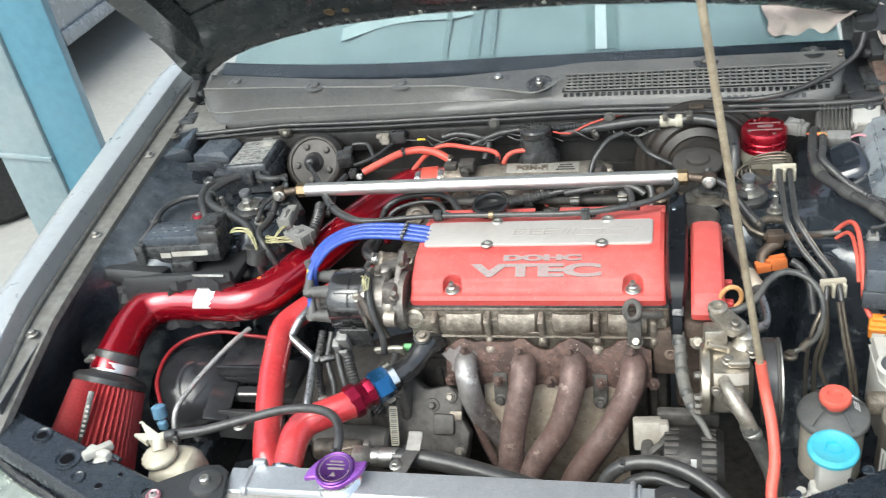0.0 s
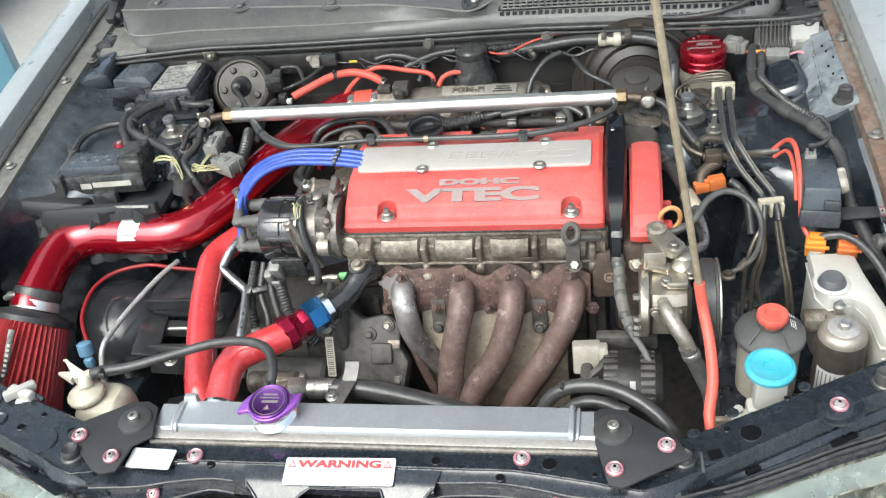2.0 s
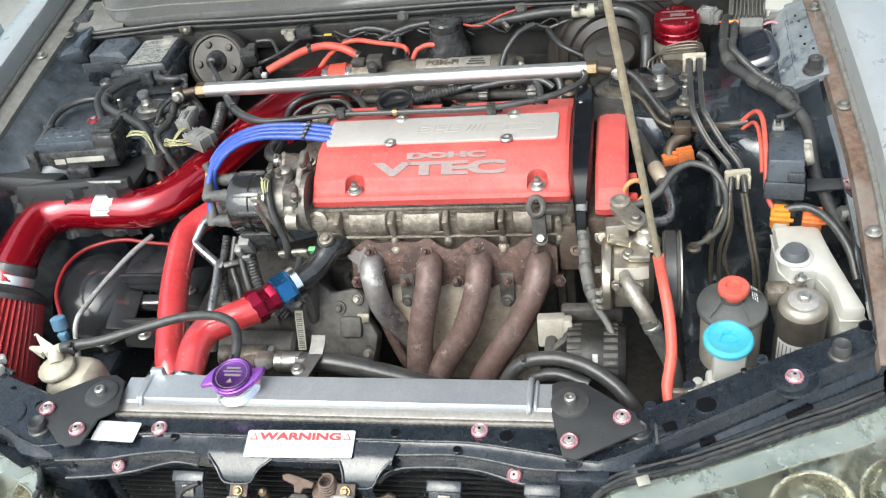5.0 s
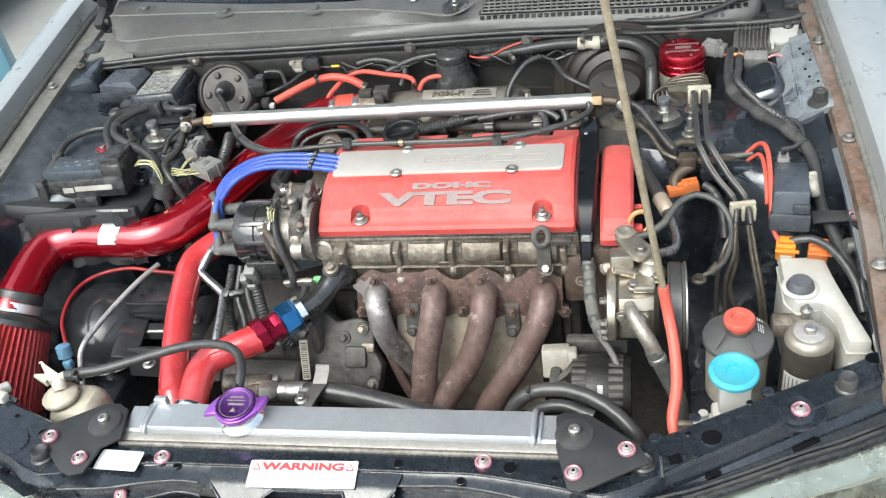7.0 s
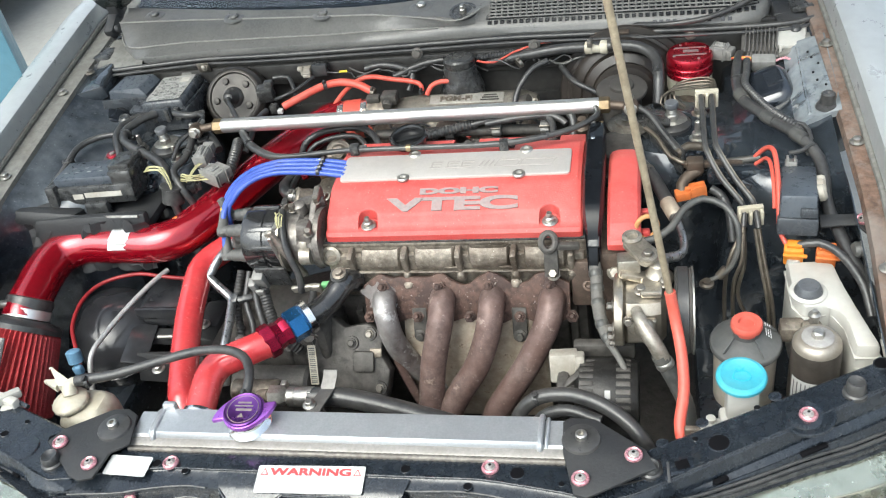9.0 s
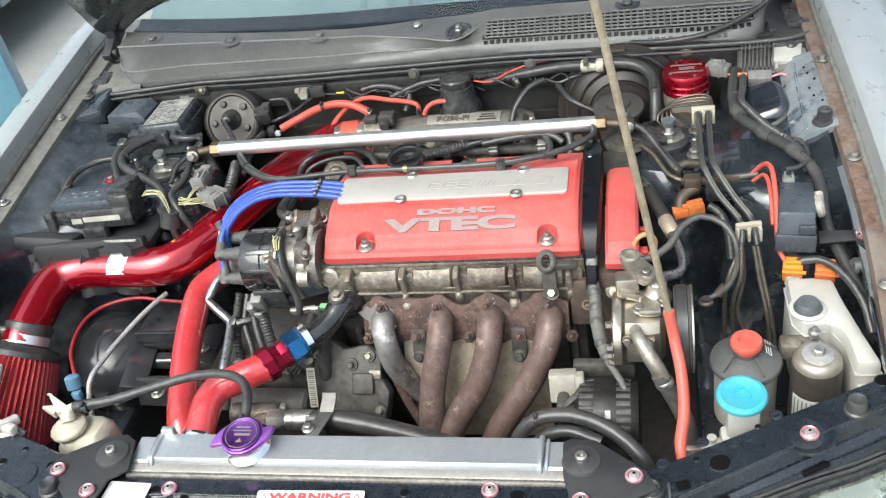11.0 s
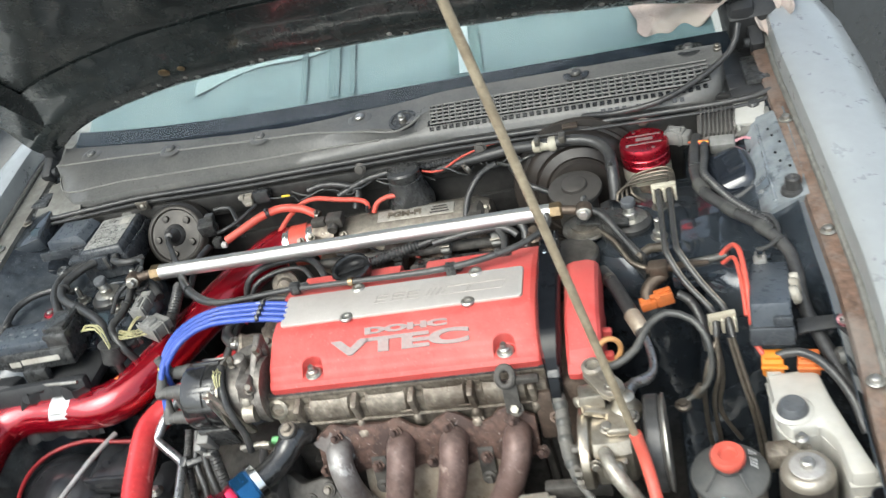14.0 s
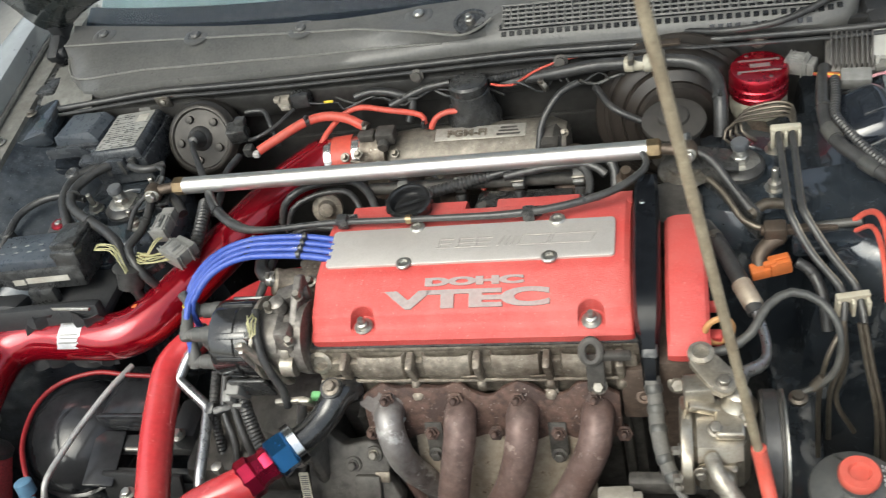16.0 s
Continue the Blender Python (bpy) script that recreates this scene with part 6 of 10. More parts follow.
HP = (
    [(0.010, 0.404, 0.665), (0.010, 0.378, 0.681), (0.016, 0.352, 0.662), (0.023, 0.345, 0.610), (0.043, 0.353, 0.545), (0.080, 0.360, 0.495), (0.115, 0.365, 0.43)],
    [(0.112, 0.404, 0.665), (0.117, 0.374, 0.681), (0.117, 0.346, 0.666), (0.108, 0.328, 0.630), (0.096, 0.308, 0.581), (0.089, 0.289, 0.530), (0.084, 0.272, 0.480), (0.09, 0.27, 0.40)],
    [(0.205, 0.404, 0.665), (0.206, 0.373, 0.681), (0.205, 0.346, 0.666), (0.195, 0.328, 0.630), (0.174, 0.309, 0.582), (0.137, 0.289, 0.530), (0.120, 0.276, 0.490), (0.12, 0.27, 0.40)],
    [(0.308, 0.404, 0.665), (0.310, 0.371, 0.682), (0.306, 0.346, 0.666), (0.290, 0.328, 0.631), (0.262, 0.309, 0.583), (0.225, 0.289, 0.532), (0.202, 0.277, 0.495), (0.17, 0.27, 0.40)],
)
for i, pts in enumerate(HP):
    part("runner", tube(pts, [0.0225] + [0.0208 if i == 0 else 0.0230] * (len(pts) - 1), 22, 0.007), HEADER_SILVER if i == 0 else HEADER, ex)
    part("weld", lathe((pts[0][0], 0.401, 0.668), (0, -0.72, 0.69), [(0.029, -0.004), (0.029, 0.004), (0.025, 0.010), (0.0, 0.010)], 24), HEADER_PALE if i == 0 else HEADER, ex)
patch = [(0.026 * (1 + 0.28 * math.sin(3 * a) + 0.16 * math.sin(7 * a)) * math.cos(a), 0.030 * (1 + 0.25 * math.sin(2 * a + 1) + 0.14 * math.sin(9 * a)) * math.sin(a)) for a in (2 * math.pi * i / 32 for i in range(32))]
part("flange_patch", plate(patch, 0.0100, 0.0108, 0, FL @ pose(-0.158, 0.010, 0)), HEADER_SILVER, ex, "flaking silver paint on the flange end")
part("lower_pipe", tube([(0.018, 0.345, 0.62), (0.028, 0.335, 0.55), (0.05, 0.325, 0.48), (0.08, 0.32, 0.40)], 0.009, 12), HEADER, ex)
for x, up in ((0.010, 1), (0.112, 1), (0.201, 1), (0.068, 0), (0.163, 0), (0.252, 0), (0.343, 0), (-0.022, 0), (0.307, 1)):
    p = (x, 0.389, 0.700) if up else (x, 0.372, 0.645)
    part("stud_nut", join(lathe(p, (0, -0.72, 0.69), [(0.0115, 0), (0.0115, 0.002), (0.0080, 0.003), (0.0080, 0.010), (0.0055, 0.011)], 6), cyl(Vector(p) - Vector((0, -0.85, 0.5)) * 0.022, Vector(p) + Vector((0, -0.72, 0.69)) * 0.020, 0.0048, seg=10)), RUST_PLATE, ex)
sh = thing("heat_shield", (0.17, 0.39, 0.45), "dull dented sheet metal heat shield behind the runners", "heat shield")
part("sheet", loft([[(x, 0.392 + 0.012 * math.sin(20 * x), 0.640), (x, 0.372 + 0.006 * math.sin(31 * x), 0.600), (x, 0.352, 0.52), (x, 0.345, 0.42)] for x in [0.035 + i * 0.02 for i in range(14)]], False, 0.0015), SHIELD, sh)
for x in (0.070, 0.250):
    part("tab", join(box((x, 0.372, 0.632), (0.026, 0.006, 0.055), 0.002, (-20, 0, 0)), bolt((x, 0.358, 0.612), (0, -0.9, 0.3), 0.0075, 0.008)), CAST_DARK, sh)

# distributor with its leads
BLACK_CAP = mat("worn glossy black", (0.016, 0.016, 0.017), 0.16, 0, 0.3, 90, 0.03, (0.07, 0.068, 0.064), 0.22, 30, coat=0.8)
DIST_CAST = mat("grey cast distributor", (0.215, 0.200, 0.185), 0.40, 0.55, 0.3, 110, 0.14, (0.085, 0.073, 0.060), 0.7, 16, grime=0.7)
di = thing("distributor", (-0.19, 0.45, 0.74), "dirty black and grey distributor on the head end", "distributor")
part("housing", join(lathe((-0.098, 0.458, 0.765), (-1, 0, 0), [(0.055, 0), (0.055, 0.010), (0.044, 0.016), (0.044, 0.034), (0.052, 0.040), (0.052, 0.072), (0.03, 0.08)], 28), box((-0.122, 0.425, 0.800), (0.026, 0.028, 0.05), 0.008), box((-0.128, 0.50, 0.808), (0.05, 0.03, 0.03), 0.008, (0, 0, 25)), lathe((-0.128, 0.416, 0.770), (0, -1, 0.3), [(0.020, -0.01), (0.020, 0.006), (0.014, 0.010), (0, 0.010)], 20), lathe((-0.140, 0.470, 0.822), (0, -0.2, 1), [(0.012, -0.01), (0.012, 0.010), (0.007, 0.013), (0, 0.013)], 16)), DIST_CAST, di)
part("bracket", join(box((-0.160, 0.405, 0.768), (0.016, 0.010, 0.13), 0.004, (12, -14, 0)), box((-0.136, 0.386, 0.704), (0.050, 0.008, 0.016), 0.002, (20, -8, 0)), box((-0.112, 0.384, 0.704), (0.018, 0.008, 0.026), 0.002, (20, 0, 0))), CAST_LIGHT, di)
part("cap", join(lathe((-0.176, 0.458, 0.765), (-1, 0, 0), [(0.057, 0), (0.059, 0.004), (0.059, 0.020), (0.056, 0.022), (0.056, 0.026), (0.059, 0.028), (0.059, 0.060), (0.0565, 0.066), (0.050, 0.0675), (0.049, 0.071), (0.0, 0.072)], 34), *[box((-0.205, 0.458 + 0.0595 * math.sin(a), 0.765 + 0.0595 * math.cos(a)), (0.050, 0.010, 0.006), 0.0015, (-math.degrees(a), 0, 0)) for a in (-1.25, -0.65, 0.3, 0.9)], box((-0.205, 0.440, 0.716), (0.062, 0.08, 0.030), 0.006)), BLACK_CAP, di, "glossy black distributor cap")
DM_ = Matrix(((0, 0, 1, -0.120), (1, 0, 0, 0), (0, 1, 0, 0), (0, 0, 0, 1)))
part("flange", plate([(0.406, 0.748), (0.406, 0.775), (0.420, 0.800), (0.450, 0.816), (0.480, 0.832), (0.510, 0.842), (0.520, 0.834), (0.518, 0.810), (0.512, 0.785), (0.512, 0.735), (0.480, 0.708), (0.430, 0.712)], 0.0, 0.012, 0.003, DM_), DIST_CAST, di, "bare cast mounting flange")
part("lip", lathe((-0.168, 0.458, 0.765), (-1, 0, 0), [(0.058, 0), (0.0625, 0.001), (0.0625, 0.006), (0.058, 0.007)], 36), CAST_LIGHT, di)
part("shield_plate", box((-0.196, 0.398, 0.722), (0.060, 0.006, 0.052), 0.003, (14, 0, 0)), BLACK, di)
part("ear", join(lathe((-0.118, 0.408, 0.762), (-1, 0, 0), [(0.017, -0.004), (0.017, 0.016), (0.013, 0.018), (0, 0.018)], 20), box((-0.126, 0.430, 0.775), (0.016, 0.05, 0.02), 0.005, (-20, 0, 0))), CAST_LIGHT, di)
for p, d in (((-0.112, 0.414, 0.806), (0.2, -0.4, 0.9)), ((-0.110, 0.480, 0.828), (0.1, -0.3, 0.95)), ((-0.150, 0.462, 0.824), (0, -0.2, 1))):
    part("bolt", bolt(p, d, 0.0065, 0.012, 1.3), BOLT_DULL, di)
part("cap_clip", join(box((-0.174, 0.396, 0.790), (0.007, 0.010, 0.06), 0.002, (14, 0, 0)), box((-0.168, 0.420, 0.826), (0.008, 0.034, 0.006), 0.002)), STEEL, di)
part("wire_sheath", tube([(-0.168, 0.455, 0.828), (-0.164, 0.430, 0.822), (-0.158, 0.405, 0.800), (-0.150, 0.392, 0.770), (-0.140, 0.385, 0.735), (-0.142, 0.38, 0.70)], 0.0065, 10), RUBBER, di)
for k in range(4):
    s_ = (-0.0020, 0.0035, 0.0, -0.003)[k]
    part("wire", tube([(-0.176 + k * 0.003 + s_, 0.446 + s_, 0.830), (-0.172 + k * 0.004, 0.436, 0.838 - k * 0.002), (-0.169 + k * 0.003 - s_, 0.424, 0.836), (-0.164 + k * 0.002, 0.410 - s_, 0.824)], 0.0011, 6), STRIPED, di)
TOW = ((0.485, 0.800), (0.440, 0.797), (0.425, 0.752), (0.475, 0.738), (0.458, 0.768))
for y, z in TOW:
    part("tower", lathe((-0.245, y, z), (-1, 0, 0), [(0.013, 0), (0.013, 0.012), (0.0115, 0.014), (0.0115, 0.030), (0.008, 0.034)], 16), BOOT_GREY, di)
for n, ((y, z), off) in enumerate(zip(TOW, (0, 1, 2, 3))):
    o = off * 0.0102
    P0, P1, P2, P3 = Vector((-0.2965 + o * 0.4, lerp(y, 0.48 - o * 0.3, 0.7), 0.815)), Vector((-0.294 + o * 0.6, 0.530 - o * 0.7, 0.852 - o * 0.2)), Vector((-0.250 + o * 0.3, 0.583 - o * 1.2, 0.853)), Vector((-0.180, 0.5855 - o * 1.25, 0.849))
    arc = [P0 * (1 - k) ** 3 + P1 * 3 * k * (1 - k) ** 2 + P2 * 3 * k * k * (1 - k) + P3 * k ** 3 for k in (0, 0.17, 0.34, 0.5, 0.67, 0.84, 1)]
    ob = hose("plug_lead", [(-0.290, y, z + 0.004), *arc, (-0.120, 0.588 - o * 1.3, 0.844), (-0.070, 0.582 - o * 1.3, 0.840)], 0.0052, BLUE_WIRE, "bright blue silicone spark plug lead", "spark plug lead", 12, 0, "plug leads")
    E = Vector((-0.288, y, z))
    A = (P0 + (P1 - P0) * 0.15 - E).normalized()
    part("boot", join(lathe((-0.256, y, z), (-1, 0, 0), [(0.0118, 0), (0.0118, 0.006), (0.0098, 0.008), (0.0098, 0.034), (0.008, 0.041), (0, 0.042)], 16), lathe(E - A * 0.008, A, [(0.007, -0.002), (0.0098, 0.0), (0.0098, 0.022), (0.0086, 0.024), (0.0072, 0.044), (0.0050, 0.045)], 14)), BOOT_GREY, ob)
for k, x0, x1 in ((0, -0.195, -0.165), (1, -0.180, -0.140), (0, -0.150, -0.125), (2, -0.150, -0.120)):
    tagged(part("lead_print", join(*[box((x, 0.5868 - k * 0.0130, 0.8530 - (x + 0.195) * 0.055), (0.0034, 0.0022, 0.0008), 0) for x in np.arange(x0, x1, 0.0052)]), WHITE_INK), "small white print on a blue plug lead", "print", "lead prints")
for x in (-0.205, -0.12):
    tagged(part("lead_separator", join(*[lathe((x - 0.004, 0.5868 - i * 0.0130, 0.8475), (1, 0, 0), [(0.0064, 0), (0.0064, 0.006)], 10) for i in range(4)], box((x, 0.567, 0.8475), (0.006, 0.044, 0.005), 0.001)), BLACK), "black clip that spaces the blue leads", "lead clip", "lead clips")
tagged(part("yellow_tape", lathe((-0.2925, 0.475, 0.8165), (0.10, 0.35, 0.9), [(0.0068, 0), (0.0068, 0.006)], 14), YELLOW), "yellow tape ring on a plug lead", "tape")
# plugs and looms under the distributor
for n_, pts, r, rip in (("sub_loom", [(-0.225, 0.400, 0.70), (-0.215, 0.375, 0.66), (-0.200, 0.352, 0.635), (-0.175, 0.335, 0.62), (-0.155, 0.33, 0.60)], 0.0095, 0.0015), ("sub_loom", [(-0.265, 0.440, 0.70), (-0.270, 0.40, 0.66), (-0.255, 0.365, 0.62), (-0.262, 0.33, 0.57)], 0.0060, 0.0), ("sub_loom", [(-0.290, 0.455, 0.69), (-0.295, 0.41, 0.65), (-0.288, 0.37, 0.60), (-0.275, 0.33, 0.55)], 0.0072, 0.0012), ("sub_loom", [(-0.120, 0.385, 0.70), (-0.128, 0.372, 0.67), (-0.135, 0.36, 0.63), (-0.13, 0.35, 0.60)], 0.008, 0.0), ("sub_loom", [(-0.245, 0.415, 0.71), (-0.240, 0.385, 0.67), (-0.225, 0.355, 0.63), (-0.21, 0.34, 0.58)], 0.006, 0.0)):
    hose("engine_loom", pts, r, RUBBER, "black wiring loom under the distributor", "wiring loom", 12, rip, "engine looms")
tagged(part("loom_plug", join(box((-0.222, 0.398, 0.715), (0.022, 0.022, 0.045), 0.004, (25, 0, 0)), box((-0.236, 0.392, 0.705), (0.014, 0.018, 0.035), 0.003, (25, 0, 0)), box((-0.224, 0.386, 0.69), (0.016, 0.006, 0.03), 0.002, (25, 0, 0))), GREY_PLASTIC), "grey plug with yellow wires under the distributor", "connector")
tagged(part("loom_clip", join(box((-0.268, 0.398, 0.668), (0.030, 0.012, 0.016), 0.003, (30, 0, 20)), box((-0.290, 0.402, 0.664), (0.014, 0.018, 0.020), 0.003, (30, 0, -10))), BLACK), "black clip that gathers the engine looms", "clip")
for k in range(3):
    hose("yellow_wire", [(-0.228 + k * 0.004, 0.392, 0.690), (-0.226 + k * 0.004, 0.380, 0.672 + k * 0.003), (-0.218 + k * 0.003, 0.370, 0.660)], 0.0016, YELLOW, "thin yellow wire at the grey plug", "wire", 6, 0, "yellow wires")
tagged(part("green_plug", join(box((-0.098, 0.398, 0.700), (0.022, 0.012, 0.012), 0.003), box((-0.084, 0.396, 0.702), (0.010, 0.014, 0.014), 0.003)), GREEN), "small pale green connector by the outlet", "connector")
tagged(part("tan_terminal", lathe((-0.112, 0.392, 0.686), (-0.5, -0.6, 0.6), [(0.009, 0), (0.009, 0.010), (0.006, 0.014), (0, 0.015)], 12), BRASS_DARK), "tan sensor terminal beside the outlet elbow", "sensor")
tagged(part("earth_tab", join(box((-0.120, 0.330, 0.640), (0.030, 0.008, 0.03), 0.003, (30, 20, 0)), lathe((-0.128, 0.326, 0.642), (0, -0.8, 0.6), [(0.012, 0), (0.012, 0.003), (0.006, 0.004), (0, 0.004)], 14)), BOLT_DULL), "dull earth strap tab below the distributor", "bracket")

MANIFOLD = mat("dull cast manifold", (0.225, 0.205, 0.175), 0.5, 0.5, 0.25, 80, 0.2, (0.105, 0.088, 0.070), 0.65, 12, grime=0.6, speck=(0.5, 0.47, 0.42), speck_amount=0.4)
NAME_PLATE = mat("rubbed bare cast plate", (0.40, 0.38, 0.345), 0.42, 0.55, 0.2, 120, 0.1, (0.24, 0.22, 0.19), 0.5, 30)
# intake side
im = thing("intake_manifold", (0.09, 0.85, 0.6), "dull grey cast intake manifold with a raised name plate", "intake manifold")
part("plenum", join(lathe((-0.065, 0.880, 0.745), (1, 0, 0), [(0.040, 0), (0.052, 0.012), (0.056, 0.05), (0.056, 0.29), (0.045, 0.315), (0, 0.32)], 28), box((0.06, 0.872, 0.735), (0.24, 0.11, 0.075), 0.02)), MANIFOLD, im)
part("name_plate", box((0.105, 0.872, 0.797), (0.158, 0.026, 0.010), 0.0015, (18, 0, -1)), NAME_PLATE, im, "rubbed bare name plate")
NM = pose(0.105, 0.8685, 0.8028, 18, 0, -1)
part("name_letters", text("PGM-FI", 0.017, NM @ pose(-0.022, 0.0, 0.0), 0.0010, 1.35, 0.0006), CAST, im, "raised dark letters PGM-FI")
part("name_line", join(*[moved(box((0.050, -0.0065 + j * 0.0065, 0.0003), (0.040 - 0.006 * j, 0.0028, 0.0010), 0.0), NM) for j in range(3)]), CAST_DARK, im, "three lines of tiny raised letters")
for i in range(4):
    x = -0.02 + i * 0.094
    part("runner", tube([(x, 0.85, 0.745), (x, 0.79, 0.775), (x, 0.73, 0.765), (x, 0.665, 0.72)], [0.026, 0.026, 0.024, 0.024], 16), BROWN_CAST, im)
    part("injector", cyl((x + 0.02, 0.715, 0.80), (x + 0.02, 0.69, 0.76), 0.008), RUBBER, im)
for x, y, z in ((0.01, 0.825, 0.775), (0.075, 0.822, 0.775), (0.14, 0.822, 0.775), (-0.04, 0.83, 0.77), (0.2, 0.83, 0.77)):
    part("bolt", bolt((x, y, z), (0, -0.5, 0.85), 0.007, 0.007), CAST_DARK, im)
part("fuel_rail", tube([(-0.06, 0.735, 0.805), (0.12, 0.735, 0.805), (0.30, 0.735, 0.80)], 0.010, 12), CAST_DARK, im)
part("rail_cover", box((0.195, 0.705, 0.786), (0.150, 0.050, 0.016), 0.004, (-12, 0, -2)), BLACK, im, "black plastic cover over the rail")
tb = thing("throttle_assembly", (-0.11, 0.88, 0.76), "dirty grey throttle body with sensors", "throttle")
part("bore", lathe((-0.135, 0.880, 0.765), (1, 0, 0), [(0.034, 0), (0.036, 0.005), (0.036, 0.02), (0.044, 0.025), (0.044, 0.07)], 26), CAST, tb)
part("sensor", join(box((-0.058, 0.866, 0.815), (0.034, 0.030, 0.024), 0.004), cyl((-0.058, 0.846, 0.815), (-0.058, 0.832, 0.813), 0.010), box((-0.096, 0.872, 0.812), (0.030, 0.02, 0.016), 0.004)), CAST_DARK, tb)
part("cable_wheel", lathe((-0.060, 0.805, 0.765), (0.3, -1, 0.2), [(0.030, 0), (0.030, 0.004), (0.024, 0.006), (0.030, 0.010), (0.030, 0.014), (0, 0.015)], 22), CAST, tb)
part("spring_drum", lathe((-0.150, 0.745, 0.765), (0.2, -1, 0.5), [(0.026, 0), (0.026, 0.012), (0.016, 0.014), (0.012, 0.024), (0, 0.026)], 20), CAST, tb)
cp = thing("coupler", (-0.15, 0.875, 0.77), "red silicone coupler with two bright hose clamps", "hose coupler")
CD = Vector((0.99, 0.08, 0.02)).normalized()
part("sleeve", lathe(Vector((-0.185, 0.872, 0.762)), CD, [(0.042, 0), (0.0425, 0.002), (0.0425, 0.080), (0.042, 0.082)], 28), RED_RUBBER, cp)
for d in (0.014, 0.066):
    part("clamp", lathe(Vector((-0.185, 0.872, 0.762)) + CD * (d - 0.007), CD, [(0.0436, 0), (0.0440, 0.001), (0.0440, 0.013), (0.0436, 0.014)], 28), CHROME, cp)


# ---- intake tract and coolant pipes ----
MAGENTA = mat("magenta red anodised metal", (0.26, 0.008, 0.034), 0.22, 0.8, 0.1, 80, 0.01)
ip = thing("intake_pipe", (-0.55, 0.51, 0.70), "glossy candy red intake pipe bent towards the filter", "intake pipe")
INT = [(-0.704, 0.330, 0.676), (-0.703, 0.345, 0.685), (-0.702, 0.385, 0.694), (-0.702, 0.440, 0.702), (-0.688, 0.486, 0.707), (-0.642, 0.507, 0.711), (-0.560, 0.506, 0.712), (-0.475, 0.505, 0.714), (-0.425, 0.535, 0.718), (-0.375, 0.605, 0.730), (-0.315, 0.695, 0.745), (-0.255, 0.785, 0.757), (-0.205, 0.850, 0.762), (-0.172, 0.873, 0.763)]
part("pipe", tube([(x, y + 0.006, z + 0.004) for x, y, z in INT], 0.0400, 32, 0.008), RED_PIPE, ip)
stk = []
for k in range(9):
    a = radians(20 + k * 15)
    stk.append([(-0.570 + j * 0.014 + 0.0016 * k, 0.512 - 0.0414 * math.cos(a), 0.7165 + 0.0414 * math.sin(a)) for j in range(4)])
part("label", loft(stk, False, 0.0004), LABEL_SILVER, ip, "silver printed sticker")
part("print", join(*[loft([[(-0.566 + j * 0.017 + (a - 20) * 0.00011, 0.512 - 0.0419 * math.cos(radians(a + da)), 0.7165 + 0.0419 * math.sin(radians(a + da))) for j in range(3)] for da in (0, 3)], False, 0.0002) for a in (34, 44, 52, 78, 88, 104)]), GREY_PLASTIC, ip, "grey print lines")
af = thing("air_filter", (-0.72, 0.30, 0.55), "red pleated cone air filter with black collar", "air filter")
AX = Vector((-0.15, -0.75, -0.64)).normalized()
A0 = Vector((-0.698, 0.370, 0.700))
part("collar", lathe(A0, AX, [(0.038, 0), (0.043, 0.002), (0.045, 0.012), (0.042, 0.022), (0.042, 0.042), (0.064, 0.048), (0.072, 0.056), (0.070, 0.066)], 36), RUBBER, af, "black rubber collar")
part("clamp", lathe(A0 + AX * 0.022, AX, [(0.0434, 0), (0.0448, 0.001), (0.0448, 0.018), (0.0434, 0.019)], 36), ALU_BAR, af, "bright worm drive clamp")
part("clamp_screw", join(box(A0 + AX * 0.031 + Vector((-0.026, -0.010, 0.034)), (0.024, 0.014, 0.012), 0.003), cyl(A0 + AX * 0.031 + Vector((-0.046, -0.012, 0.028)), A0 + AX * 0.031 + Vector((-0.020, -0.010, 0.036)), 0.0055)), STEEL, af)
pl = bmesh.new()
NP = 46
rings = []
for h, r, d in ((0.0, 0.066, 0.002), (0.006, 0.070, 0.007), (0.15, 0.088, 0.010), (0.156, 0.086, 0.002)):
    rings.append([pl.verts.new(((r - (d if i % 2 else 0)) * math.cos(math.pi * i / NP), (r - (d if i % 2 else 0)) * math.sin(math.pi * i / NP), h)) for i in range(2 * NP)])
for a, b in zip(rings, rings[1:]):
    for i in range(2 * NP):
        j = (i + 1) % (2 * NP)
        pl.faces.new((a[i], a[j], b[j], b[i]))
pl.faces.new(rings[0][::-1])
pl.faces.new(rings[-1])
bmesh.ops.recalc_face_normals(pl, faces=pl.faces[:])
part("pleats", moved(pl, axis_matrix(A0 + AX * 0.064, AX)), RED_PAPER, af, "red pleated cotton", 10)
part("end_cap", lathe(A0 + AX * 0.220, AX, [(0.094, 0), (0.096, 0.004), (0.096, 0.016), (0.088, 0.020), (0, 0.020)], 40), RUBBER, af)
side_dir = Vector((0.30, -0.70, 0.72)).normalized()
side_dir = (side_dir - AX * side_dir.dot(AX)).normalized()
mid = A0 + AX * 0.145 + side_dir * 0.0825
u_, v_ = AX, side_dir.cross(AX)
bm = Matrix((( -v_.x, u_.x, side_dir.x, mid.x), (-v_.y, u_.y, side_dir.y, mid.y), (-v_.z, u_.z, side_dir.z, mid.z), (0, 0, 0, 1))) @ pose(0, 0, 0, -8, 0, 0)
part("badge", box((0, -0.004, 0), (0.0115, 0.118, 0.003), 0.001), BLACK, af, "narrow black badge strip").matrix_basis = bm
part("badge_print", join(*[box((0.0005, -0.034 + i * 0.0092, 0.0018), (0.0056, 0.0052 - 0.0012 * (i % 2), 0.0006), 0.0) for i in range(7)]), LABEL_DIRTY, af, "small pale letter bars").matrix_basis = bm
